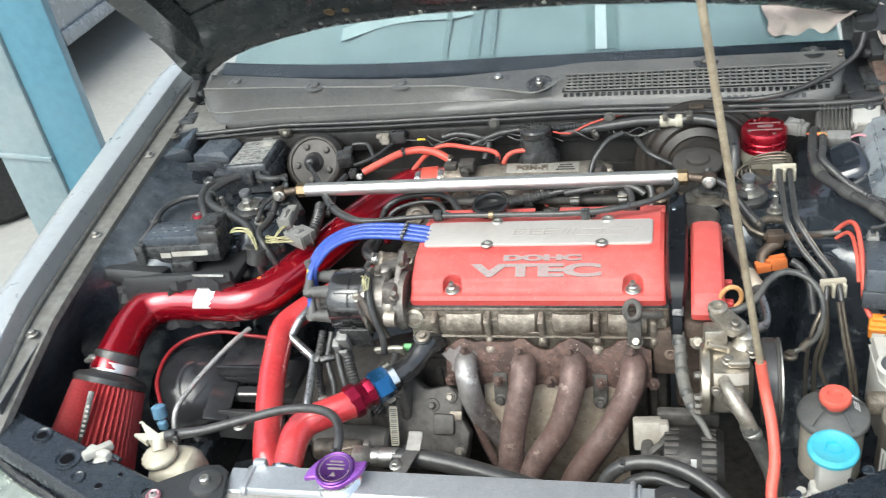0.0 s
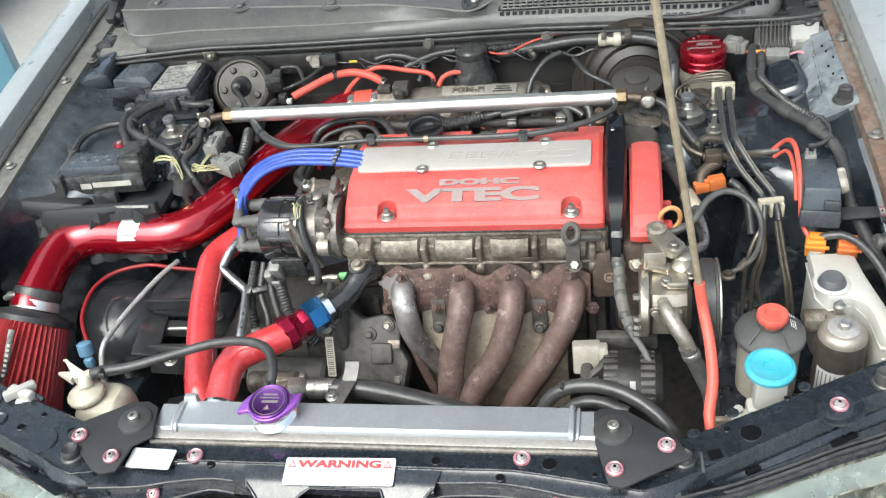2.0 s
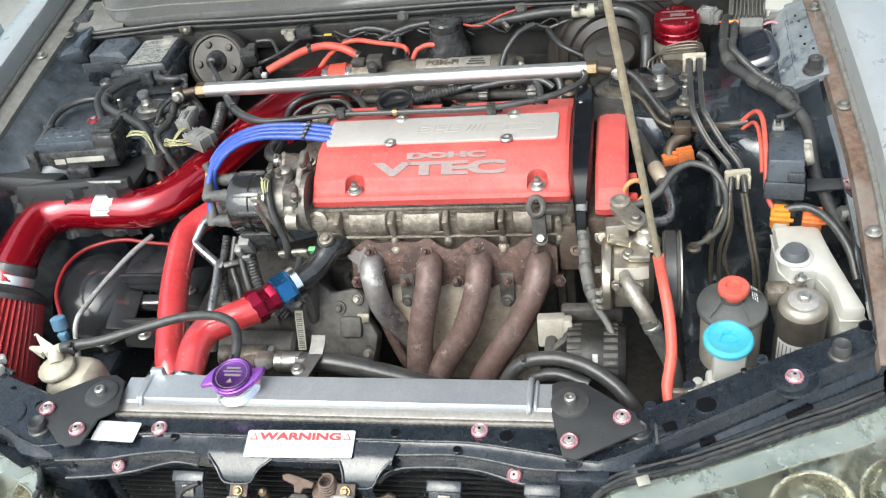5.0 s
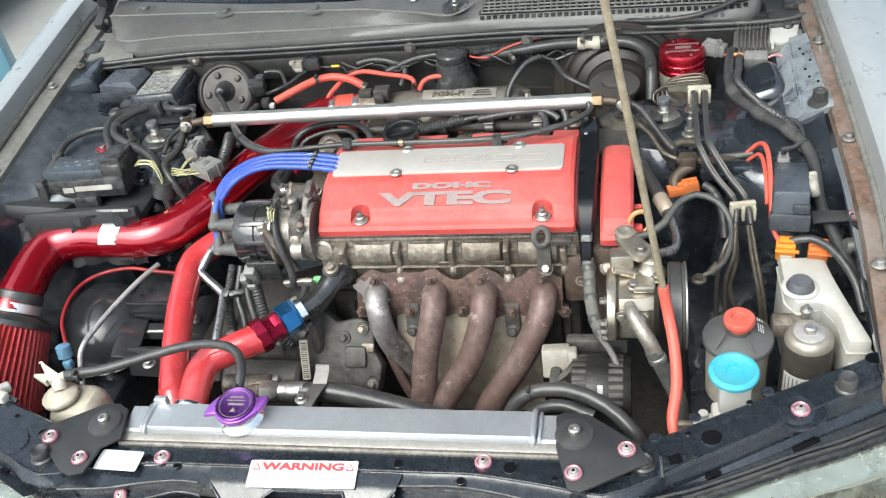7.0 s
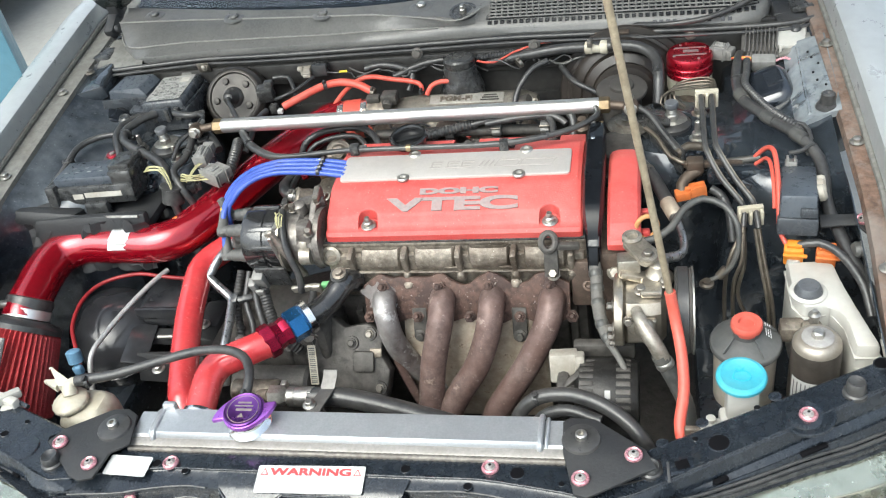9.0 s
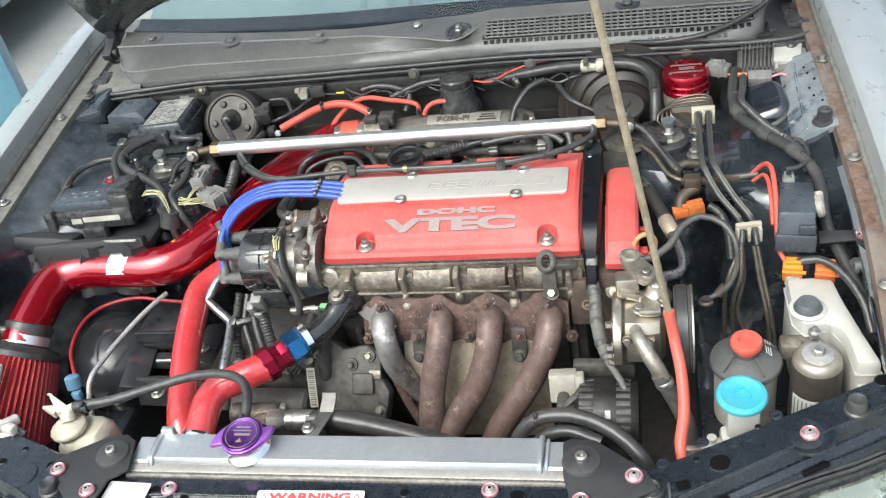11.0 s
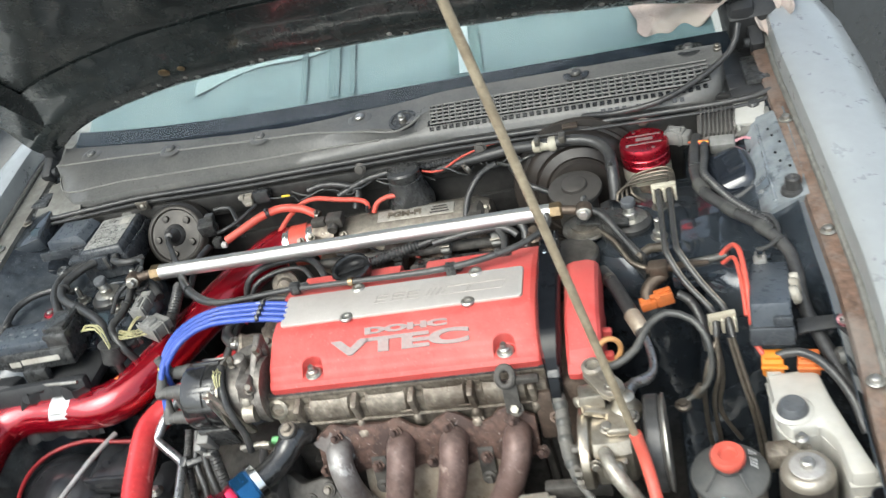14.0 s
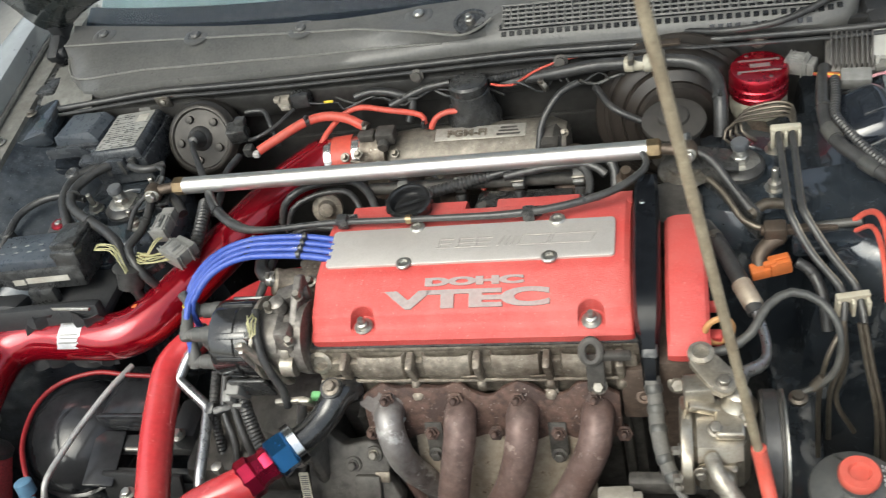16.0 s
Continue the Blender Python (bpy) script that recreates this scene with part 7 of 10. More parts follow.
for n in ("badge", "badge_print"):
    o = bpy.data.objects[n]
    o.matrix_parent_inverse = Matrix.Translation(af.location).inverted()

ta = thing("coolant_pipe", (-0.36, 0.35, 0.55), "glossy red painted metal pipe beside the gearbox", "coolant pipe", "red coolant pipes")
part("pipe", tube([(-0.150, 0.675, 0.640), (-0.205, 0.655, 0.678), (-0.270, 0.610, 0.690), (-0.312, 0.565, 0.690), (-0.352, 0.522, 0.688), (-0.382, 0.475, 0.682), (-0.376, 0.405, 0.672), (-0.362, 0.330, 0.660), (-0.341, 0.248, 0.645), (-0.328, 0.195, 0.630), (-0.316, 0.165, 0.610), (-0.30, 0.150, 0.56)], 0.0262, 24, 0.01), RED_PAINT, ta)
tb_ = thing("coolant_pipe", (-0.22, 0.22, 0.60), "red silicone radiator hose with anodised fittings", "coolant pipe", "red coolant pipes")
part("hose", tube([(-0.258, 0.085, 0.642), (-0.259, 0.123, 0.655), (-0.260, 0.158, 0.666), (-0.259, 0.190, 0.675), (-0.248, 0.214, 0.681), (-0.226, 0.228, 0.685), (-0.194, 0.246, 0.688), (-0.172, 0.260, 0.688)], 0.0262, 24, 0.006), RED_PAINT, tb_)
part("clamp", lathe((-0.2588, 0.116, 0.6528), (0.0, 0.93, 0.33), [(0.0275, 0), (0.0282, 0.001), (0.0282, 0.014), (0.0275, 0.015)], 26), CHROME, tb_)
D = Vector((0.70, 0.68, 0.06)).normalized()
S = Vector((-0.179, 0.257, 0.688))
part("red_hex", join(lathe(S, D, [(0.027, 0), (0.031, 0.004), (0.031, 0.020), (0.027, 0.024)], 8), lathe(S + D * 0.024, D, [(0.026, 0), (0.0235, 0.012), (0.026, 0.020), (0.026, 0.026)], 8)), MAGENTA, tb_, "magenta red anodised hex fitting", 20)
part("blue_hex", lathe(S + D * 0.050, D, [(0.026, 0), (0.030, 0.003), (0.030, 0.028), (0.027, 0.032)], 6), BLUE_ANOD, tb_, "blue anodised hex nut", 20)
part("end_ring", lathe(S + D * 0.081, D, [(0.028, 0), (0.0325, 0.002), (0.0325, 0.014), (0.0285, 0.016)], 28), CHROME, tb_, "bright metal ring")
th = thing("thermostat_elbow", (-0.08, 0.38, 0.62), "shiny black coolant outlet elbow", "coolant elbow")
part("elbow", tube([S + D * 0.096, S + D * 0.115, (-0.078, 0.362, 0.700), (-0.062, 0.392, 0.712), (-0.050, 0.415, 0.70)], [0.021, 0.0210, 0.0215, 0.023, 0.024], 18), BLACK_CAP, th)
part("bolt", bolt((-0.063, 0.385, 0.738), (0, -0.3, 1), 0.008, 0.008), CAST, th)
part("boss", lathe((-0.065, 0.392, 0.715), (0, -0.3, 1), [(0.018, 0), (0.016, 0.022), (0, 0.023)], 18), BLACK, th)
PALE_LINE = mat("dull pale metal", (0.37, 0.37, 0.36), 0.36, 0.4, 0.15, 120, 0.03, (0.24, 0.23, 0.22), 0.5, 24)
LINE_ALU = mat("brushed aluminium tube", (0.46, 0.47, 0.48), 0.30, 0.9, 0.15, 120, 0.03, (0.25, 0.25, 0.25), 0.5, 20)
hose("metal_line", [(-0.325, 0.520, 0.708), (-0.345, 0.480, 0.698), (-0.355, 0.456, 0.685), (-0.358, 0.447, 0.681), (-0.352, 0.442, 0.678), (-0.330, 0.427, 0.669), (-0.310, 0.414, 0.661), (-0.303, 0.407, 0.658), (-0.300, 0.396, 0.655), (-0.292, 0.340, 0.642), (-0.288, 0.29, 0.625), (-0.285, 0.26, 0.58)], 0.0085, LINE_ALU, "bare aluminium coolant line with sharp bends", "metal line", 14)
tagged(part("line_bolt", join(cyl((-0.255, 0.312, 0.60), (-0.252, 0.305, 0.645), 0.006), lathe((-0.252, 0.305, 0.645), UP, [(0.009, 0), (0.009, 0.010), (0.005, 0.012)], 6)), STEEL), "zinc bolt beside the red hoses", "bolt")
hose("dipstick_tube", [(-0.470, 0.490, 0.665), (-0.492, 0.445, 0.663), (-0.518, 0.385, 0.655), (-0.538, 0.325, 0.646), (-0.548, 0.275, 0.635), (-0.55, 0.24, 0.58)], 0.0052, PALE_LINE, "pale grey metal breather line", "metal line")
hose("red_wire", [(-0.420, 0.478, 0.650), (-0.470, 0.472, 0.662), (-0.530, 0.472, 0.670), (-0.592, 0.450, 0.668), (-0.618, 0.405, 0.664), (-0.612, 0.340, 0.655), (-0.580, 0.285, 0.645), (-0.572, 0.265, 0.62)], 0.0040, DARK_RED, "dark red sleeved wire curving to a plug", "wire")
tagged(part("blue_plug", join(lathe((-0.578, 0.268, 0.628), (-0.1, 0.35, 1), [(0.014, 0), (0.014, 0.022), (0.010, 0.025)], 12), box((-0.572, 0.258, 0.618), (0.018, 0.014, 0.02), 0.004)), CABLE_BLUE), "faded blue wiring plug", "plug")
tk = thing("coolant_tank", (-0.45, 0.09, 0.5), "yellowed plastic overflow tank with a snapped cap tab", "coolant tank")
def tank_ring(k, z, n=28):
    """A rounded oblong ring of the tank at height z, scaled by k."""
    return [(-0.470 + k * 0.046 * abs(math.cos(a)) ** 0.6 * (1 if math.cos(a) > 0 else -1) + 0.010 * (1 - k), 0.128 + k * 0.044 * abs(math.sin(a)) ** 0.6 * (1 if math.sin(a) > 0 else -1), z) for a in (2 * math.pi * i / n for i in range(n))]


part("body", loft([tank_ring(k, z) for k, z in ((0.9, 0.46), (1.0, 0.47), (1.0, 0.640), (0.95, 0.656), (0.80, 0.668), (0.62, 0.674))], True), CREAM, tk)
part("seam", loft([tank_ring(1.03, z) for z in (0.597, 0.600)], True), CREAM, tk)
TC, TD = Vector((-0.489, 0.124, 0.676)), Vector((-0.05, 0.0, 1)).normalized()
part("cap", lathe(TC, TD, [(0.025, -0.008), (0.025, 0.0), (0.030, 0.001), (0.031, 0.004), (0.031, 0.008), (0.029, 0.011), (0.021, 0.014), (0.016, 0.018), (0.0, 0.019)], 30), CREAM, tk, "yellowed round cap")
for i in range(18):
    a = 2 * math.pi * i / 18
    part("grip", box(TC + Vector((0.0312 * math.cos(a), 0.0312 * math.sin(a), 0.0055)), (0.0016, 0.0016, 0.006), 0.0004), CREAM, tk)
part("stub", join(tube([(-0.486, 0.128, 0.692), (-0.489, 0.138, 0.702), (-0.484, 0.146, 0.706), (-0.470, 0.147, 0.708)], [0.013, 0.012, 0.0095, 0.0075], 14, 0.006)), CREAM, tk)
part("tab", join(loft([[(-0.492 - 0.034 * k + a * (0.013 - 0.0105 * k), 0.136 + 0.024 * k + 0.3 * a * (0.013 - 0.0105 * k), 0.702 + 0.018 * k + c * (0.008 - 0.0055 * k)) for a, c in ((-1, -1), (1, -1), (1, 1), (-1, 1))] for k in (0, 0.25, 0.5, 0.75, 1)], True), loft([[(-0.510 - 0.028 * k, 0.140 + 0.004 * k + a * (0.010 - 0.0075 * k), 0.703 + 0.006 * k + c * (0.006 - 0.0040 * k)) for a, c in ((-1, -1), (1, -1), (1, 1), (-1, 1))] for k in (0, 0.5, 1)], True), tube([(-0.523, 0.158, 0.718), (-0.529, 0.164, 0.721), (-0.534, 0.163, 0.720)], 0.0022, 8, 0.004)), CREAM, tk, "snapped fork of the cap tab")
hose("overflow_hose", [(-0.478, 0.147, 0.7075), (-0.458, 0.149, 0.711), (-0.410, 0.155, 0.716), (-0.340, 0.170, 0.728), (-0.265, 0.184, 0.742), (-0.205, 0.182, 0.750), (-0.165, 0.165, 0.752), (-0.145, 0.135, 0.748), (-0.142, 0.100, 0.735), (-0.142, 0.085, 0.725)], [0.0100, 0.0100, 0.0082, 0.0078, 0.0078, 0.0078, 0.0078, 0.0078, 0.0078, 0.0078], RUBBER, "black rubber overflow hose from tank to radiator neck", "hose", 14)
tagged(part("wire_holder", join(box((-0.575, 0.090, 0.726), (0.052, 0.015, 0.016), 0.004, (0, 8, 48)), box((-0.572, 0.088, 0.722), (0.050, 0.016, 0.018), 0.004, (0, 0, -18)), box((-0.566, 0.080, 0.705), (0.030, 0.022, 0.03), 0.004, (0, 0, 20))), WHITE_PLASTIC), "white plastic wire holder near the lamp", "clip")

# air conditioning line
hose("ac_hose", [(-0.085, 0.182, 0.640), (-0.030, 0.182, 0.640), (0.03, 0.178, 0.630), (0.10, 0.170, 0.615), (0.18, 0.16, 0.595), (0.26, 0.15, 0.56)], 0.0165, RUBBER, "thick black air conditioning hose", "hose", 18)
acf = thing("ac_fitting", (-0.12, 0.19, 0.62), "grey metal hose fitting with crimped collar", "hose fitting")
part("collar", lathe((-0.125, 0.184, 0.638), (1, -0.02, 0.03), [(0.014, 0), (0.0175, 0.003), (0.0175, 0.014), (0.0165, 0.016), (0.0175, 0.018), (0.0175, 0.046), (0.016, 0.05)], 20), STEEL, acf)
part("nut", lathe((-0.160, 0.186, 0.637), (1, -0.02, 0.03), [(0.012, 0), (0.018, 0.004), (0.018, 0.026), (0.012, 0.034)], 6), STEEL, acf)
part("pipe", tube([(-0.158, 0.186, 0.637), (-0.185, 0.20, 0.62), (-0.20, 0.22, 0.58)], 0.011, 12), CAST, acf)
acb = thing("ac_bracket", (-0.05, 0.17, 0.62), "bent zinc strap bracket over the hose", "bracket")
part("strap", loft([[(-0.052 - 0.10 * (0.16 - y) * 1.5 + 0.012 * s, y, z) for s in (-1, 1)] for y, z in ((0.105, 0.655), (0.130, 0.668), (0.160, 0.664), (0.182, 0.660), (0.200, 0.672), (0.206, 0.680))], False, 0.003), FIN_GREY, acb)
part("bolt", bolt((-0.066, 0.140, 0.668), UP, 0.007, 0.007), STEEL, acb)

# gearbox and lower front of the engine
gb = thing("gearbox", (-0.28, 0.45, 0.3), "oily dark grey cast gearbox case with ribs", "gearbox")
part("case", join(lathe((-0.115, 0.47, 0.50), (-1, 0, 0), [(0.13, 0), (0.14, 0.01), (0.13, 0.06), (0.11, 0.16), (0.08, 0.22), (0, 0.23)], 32), box((-0.24, 0.42, 0.55), (0.22, 0.18, 0.10), 0.02)), CAST_DARK, gb)
for i in range(5):
    part("rib", box((-0.14 - i * 0.04, 0.335 + i * 0.008, 0.52), (0.010, 0.03, 0.16), 0.004), CAST_DARK, gb)
GP = pose(-0.055, 0.325, 0.585, 52, 0, 0)
part("bell_flange", plate([(-0.070, -0.075), (0.010, -0.090), (0.062, -0.070), (0.070, -0.020), (0.052, 0.010), (0.060, 0.045), (0.030, 0.066), (-0.015, 0.058), (-0.040, 0.078), (-0.066, 0.070), (-0.074, 0.020)], -0.03, 0.006, 0.004, GP), CAST_DARK, gb)
part("bell_wall", box((-0.105, 0.38, 0.57), (0.022, 0.12, 0.18), 0.01), CAST_DARK, gb)
part("bell_pad", moved(box((0.022, -0.004, 0.010), (0.040, 0.038, 0.012), 0.004), GP), CAST_DARK, gb)
for a, c in ((-0.052, 0.045), (0.034, 0.046), (0.052, -0.052), (-0.052, -0.056), (0.000, 0.030)):
    part("boss", moved(lathe((a, c, 0.004), UP, [(0.013, 0), (0.012, 0.006), (0.0, 0.007)], 16), GP), CAST_DARK, gb)
    part("bolt", moved(bolt((a, c, 0.010), UP, 0.0065, 0.007, 1.3), GP), BOLT_DULL if a > 0 else CAST_DARK, gb)
part("wire_tab", moved(box((0.045, 0.012, 0.010), (0.022, 0.016, 0.004), 0.001), GP), CAST, gb)
bar = thing("barcode_tag", (-0.12, 0.32, 0.60), "cream barcode tag on the gearbox bell", "tag")
BM_ = pose(-0.120, 0.292, 0.602, 62, 0, 2)
part("tag", plate(rounded(0.015, 0.074, 0.002), 0.0, 0.001, 0, BM_), CREAM, bar)
part("bars", join(*[moved(box((0, -0.032 + i * 0.0035, 0.0013), (0.011, 0.0014 + 0.0009 * (i % 3 == 0), 0.0006), 0), BM_) for i in range(19)]), BLACK_INK, bar, "dark code bars")
st_ = thing("starter", (-0.20, 0.31, 0.45), "dirty black starter motor and solenoid", "starter")
part("motor", cyl((-0.28, 0.285, 0.56), (-0.13, 0.285, 0.56), 0.034, bevel=0.006), CAST_DARK, st_)
part("solenoid", cyl((-0.26, 0.24, 0.59), (-0.17, 0.24, 0.59), 0.020, bevel=0.004), CAST, st_)
part("terminal", join(box((-0.155, 0.235, 0.610), (0.012, 0.014, 0.016), 0.003), cyl((-0.17, 0.24, 0.59), (-0.145, 0.24, 0.59), 0.006)), STEEL, st_)
sl = thing("shift_bracket", (-0.42, 0.40, 0.5), "black steel shift bracket and mount over the gearbox", "bracket")
part("plate", join(box((-0.43, 0.40, 0.565), (0.16, 0.03, 0.02), 0.004, (0, 6, 4)), box((-0.44, 0.345, 0.560), (0.20, 0.012, 0.03), 0.003), box((-0.37, 0.43, 0.58), (0.05, 0.08, 0.05), 0.012), box((-0.47, 0.45, 0.59), (0.12, 0.05, 0.04), 0.01)), BLACK_MATT, sl)
for p in ((-0.372, 0.392, 0.606), (-0.44, 0.30, 0.578), (-0.50, 0.45, 0.612)):
    part("bolt", bolt(p, UP, 0.008, 0.008), STEEL, sl)
part("bright_pin", cyl((-0.47, 0.375, 0.590), (-0.41, 0.372, 0.594), 0.004), STEEL, sl)
rs = thing("resonator", (-0.57, 0.45, 0.5), "smooth black plastic splash housing below the intake", "splash housing")
part("dome", lathe((-0.60, 0.44, 0.50), (0.1, -0.3, 1), [(0.10, 0), (0.10, 0.06), (0.085, 0.10), (0.05, 0.122), (0, 0.128)], 40), GLOSS_DOME, rs)
part("seam", lathe((-0.596, 0.4275, 0.5425), (0.1, -0.3, 1), [(0.101, 0), (0.106, 0.002), (0.106, 0.006), (0.101, 0.008)], 40), GLOSS_DOME, rs)
part("side_chamber", box((-0.47, 0.47, 0.60), (0.12, 0.12, 0.05), 0.02), GLOSS_DOME, rs)
part("side_rib", box((-0.47, 0.415, 0.615), (0.11, 0.010, 0.03), 0.004), GLOSS_DOME, rs)
part("fin", box((-0.505, 0.36, 0.585), (0.05, 0.10, 0.008), 0.003, (6, 14, 8)), GLOSS_DOME, rs)
part("fin", box((-0.43, 0.325, 0.555), (0.14, 0.010, 0.06), 0.003, (-20, 4, 0)), BLACK_MATT, rs)

# ---- left rear corner ----
fb = thing("fuse_box", (-0.58, 0.90, 0.80), "black under hood fuse box with a printed white lid", "fuse box")
FM = pose(-0.562, 0.892, 0.841, -2, -2, 2) @ Matrix.Diagonal((1.0, 0.76, 1.0, 1.0))
part("base", moved(box((0, 0, -0.030), (0.115, 0.185, 0.05), 0.006), FM), BLACK_NAVY, fb)
part("lid", moved(box((0, 0, 0.005), (0.104, 0.180, 0.022), 0.006, taper=0.92), FM), BLACK_NAVY, fb)
part("chart", moved(plate(rounded(0.080, 0.150, 0.003), 0.0165, 0.0172, 0, None), FM), CHART, fb, "grey printed fuse chart")
cr = random.Random(9)
cells = []
for i in range(17):
    x = -0.036
    while x < 0.034:
        w = cr.uniform(0.004, 0.012)
        if cr.random() < 0.75 and not (x > 0.0 and -0.070 + i * 0.0085 > 0.03):
            cells.append(moved(box((x + w / 2, -0.070 + i * 0.0085, 0.0174), (w, cr.choice((0.0016, 0.0016, 0.0045)), 0.0004), 0), FM))
        x += w + 0.002
part("chart_print", join(*cells), CHART_INK, fb, "dark printed fuse table")
part("chart_box", moved(box((0.022, 0.045, 0.0175), (0.022, 0.03, 0.0006), 0), FM), LABEL_DIRTY, fb)
part("latch", moved(box((0.01, 0.098, 0.0), (0.026, 0.02, 0.035), 0.004), FM), GREY_PLASTIC, fb)
part("step", box((-0.615, 0.846, 0.828), (0.054, 0.044, 0.034), 0.004, (3, 0, 2)), BLACK_NAVY, fb)
part("step_rim", box((-0.615, 0.8235, 0.838), (0.052, 0.004, 0.006), 0.0015), BLACK_NAVY, fb)
part("latch", moved(box((0, -0.098, -0.01), (0.04, 0.016, 0.03), 0.004), FM), BLACK_NAVY, fb)
cb = thing("relay_case", (-0.70, 0.92, 0.80), "black plastic relay case standing beside the fuse box", "relay box")
part("base", plate([(-0.752, 0.886), (-0.640, 0.874), (-0.618, 0.950), (-0.738, 0.962)], 0.770, 0.820, 0.004), BLACK_NAVY, cb)
part("body", plate([(-0.716, 0.874), (-0.627, 0.878), (-0.616, 0.950), (-0.702, 0.946)], 0.790, 0.842, 0.003), BLACK_NAVY, cb)
part("rim", plate([(-0.719, 0.872), (-0.625, 0.876), (-0.614, 0.952), (-0.704, 0.949)], 0.838, 0.843, 0.001), BLACK_NAVY, cb)
part("lid", loft([[(-0.714, y0, 0.842), (-0.712, y0 + 0.003, 0.861), (-0.709, y0 + 0.004, 0.863), (-0.642, y0 + 0.010, 0.863), (-0.638, y0 + 0.009, 0.861), (-0.626, y0 + 0.005, 0.848), (-0.625, y0 + 0.004, 0.842)] if n_ == 0 else [(p[0] + 0.011, y0, p[1]) for p in ((-0.712, 0.842), (-0.711, 0.864), (-0.708, 0.866), (-0.642, 0.866), (-0.638, 0.864), (-0.627, 0.851), (-0.626, 0.842))] for n_, y0 in ((0, 0.880), (1, 0.948))], True), LID_BLUE_SHEEN, cb, "black lid tinted for its blue sheen, with a sloping edge", 20)
part("lid_front", plate([(-0.713, 0.842), (-0.625, 0.842), (-0.626, 0.848), (-0.639, 0.8615), (-0.643, 0.8625), (-0.710, 0.8625)], 0, 0.004, 0.001, pose(0, 0.888, 0, 90, 0, 3.5) @ pose(0, 0, 0)), BLACK_NAVY, cb)
def bulge(c, half, turn):
    """A pressed bulge with a flat crown and rounded flanks."""
    bm = bmesh.new()
    bmesh.ops.create_uvsphere(bm, u_segments=40, v_segments=24, radius=1)
    for v in bm.verts:
        v.co = Vector([math.copysign(abs(a) ** 0.55, a) * h for a, h in zip(v.co, half)])
    return moved(bm, Matrix.Translation(c) @ turn)


dk = thing("fender_bulge", (-0.74, 0.86, 0.76), "glossy navy pressed bulge on the inner fender", "panel", "fender bulges")
part("bulge", bulge((-0.742, 0.862, 0.775), (0.066, 0.056, 0.060), pose(0, 0, 0, 10, 14, -14)), GLOSS_NAVY, dk)
part("bulge_rim", moved(tube([(0.070 * math.cos(a), 0.060 * math.sin(a), 0.0) for a in (math.pi * (0.95 + 1.1 * i / 20) for i in range(21))], 0.0028, 8, 0.01), pose(-0.742, 0.862, 0.790, 10, 14, -14)), GLOSS_NAVY, dk)
part("arm", box((-0.768, 0.925, 0.860), (0.092, 0.11, 0.036), 0.010, (4, -10, 8)), NAVY, dk)
part("arm_bolt", bolt((-0.775, 0.935, 0.886), (0, 0, 1), 0.007, 0.005), BOLT_DULL, dk)

for dx, dy, w in ((-0.02, -0.100, 0.012), (0.012, -0.102, 0.010), (0.034, -0.098, 0.014)):
    part("clip", moved(box((dx, dy, -0.012), (w, 0.014, 0.030), 0.003), FM), BLACK, fb)
part("lid_rim", moved(tube([(0.050, -0.088, -0.004), (0.050, 0.088, -0.004), (-0.050, 0.088, -0.004), (-0.050, -0.088, -0.004), (0.050, -0.088, -0.004)], 0.0022, 6, 0.05), FM), BLACK_NAVY, fb)
tagged(part("firewall_tab", join(box((-0.505, 0.958, 0.868), (0.030, 0.004, 0.026), 0.002, (12, 0, 0)), bolt((-0.502, 0.955, 0.870), (0, -1, 0.2), 0.0055, 0.005)), BOLT_DULL), "small zinc tab bolted to the firewall lip", "bracket")
tagged(part("loom_bolt", lathe((-0.640, 0.797, 0.838), (0, -0.1, 1), [(0.014, -0.01), (0.014, 0.004), (0.010, 0.008), (0.006, 0.006), (0, 0.006)], 16), BLACK), "black rubber capped bolt beside the looms", "bolt")

rb = thing("relay_box", (-0.62, 0.60, 0.78), "dusty black battery top box with printed lid", "battery box")
RM = pose(-0.618, 0.612, 0.822, -7, 0, 3.5)
part("base", moved(box((0.0, -0.002, -0.028), (0.172, 0.083, 0.042), 0.006), RM), BLACK, rb)
part("lid", moved(box((-0.018, 0.002, 0.0), (0.130, 0.080, 0.022), 0.005), RM), LID_BLUE_SHEEN, rb, "scuffed blue grey printed lid")
part("lid_print", join(*[moved(box((-0.065 + i * 0.013, -0.012 + 0.018 * (i % 2), 0.0114), (0.008, 0.003, 0.0005), 0), RM) for i in range(7)]), CHART, rb, "pale symbols")
part("end_block", moved(join(box((0.062, 0.004, 0.002), (0.05, 0.083, 0.034), 0.006), box((0.060, 0.006, 0.022), (0.046, 0.066, 0.012), 0.004)), RM), BLACK, rb)
part("label", moved(box((0.020, -0.0445, -0.026), (0.080, 0.001, 0.011), 0), RM), LABEL_DIRTY, rb, "dirty white label strip")
part("label", moved(box((-0.035, -0.0445, -0.028), (0.022, 0.001, 0.011), 0), RM), LABEL_DIRTY, rb, "dirty white label strip")
part("foot", moved(box((-0.088, -0.03, -0.035), (0.022, 0.05, 0.07), 0.006), RM), BLACK, rb)
part("foot", moved(box((0.0, -0.045, -0.06), (0.05, 0.02, 0.04), 0.006), RM), BLACK, rb)
tr = thing("battery_tray", (-0.62, 0.57, 0.72), "wrinkled black plastic and rubber tray with a wire edge", "tray")
part("tray", join(box((-0.62, 0.585, 0.745), (0.25, 0.14, 0.025), 0.01), box((-0.61, 0.515, 0.755), (0.24, 0.025, 0.06), 0.01, (-14, 0, 4))), BLACK_MATT, tr)
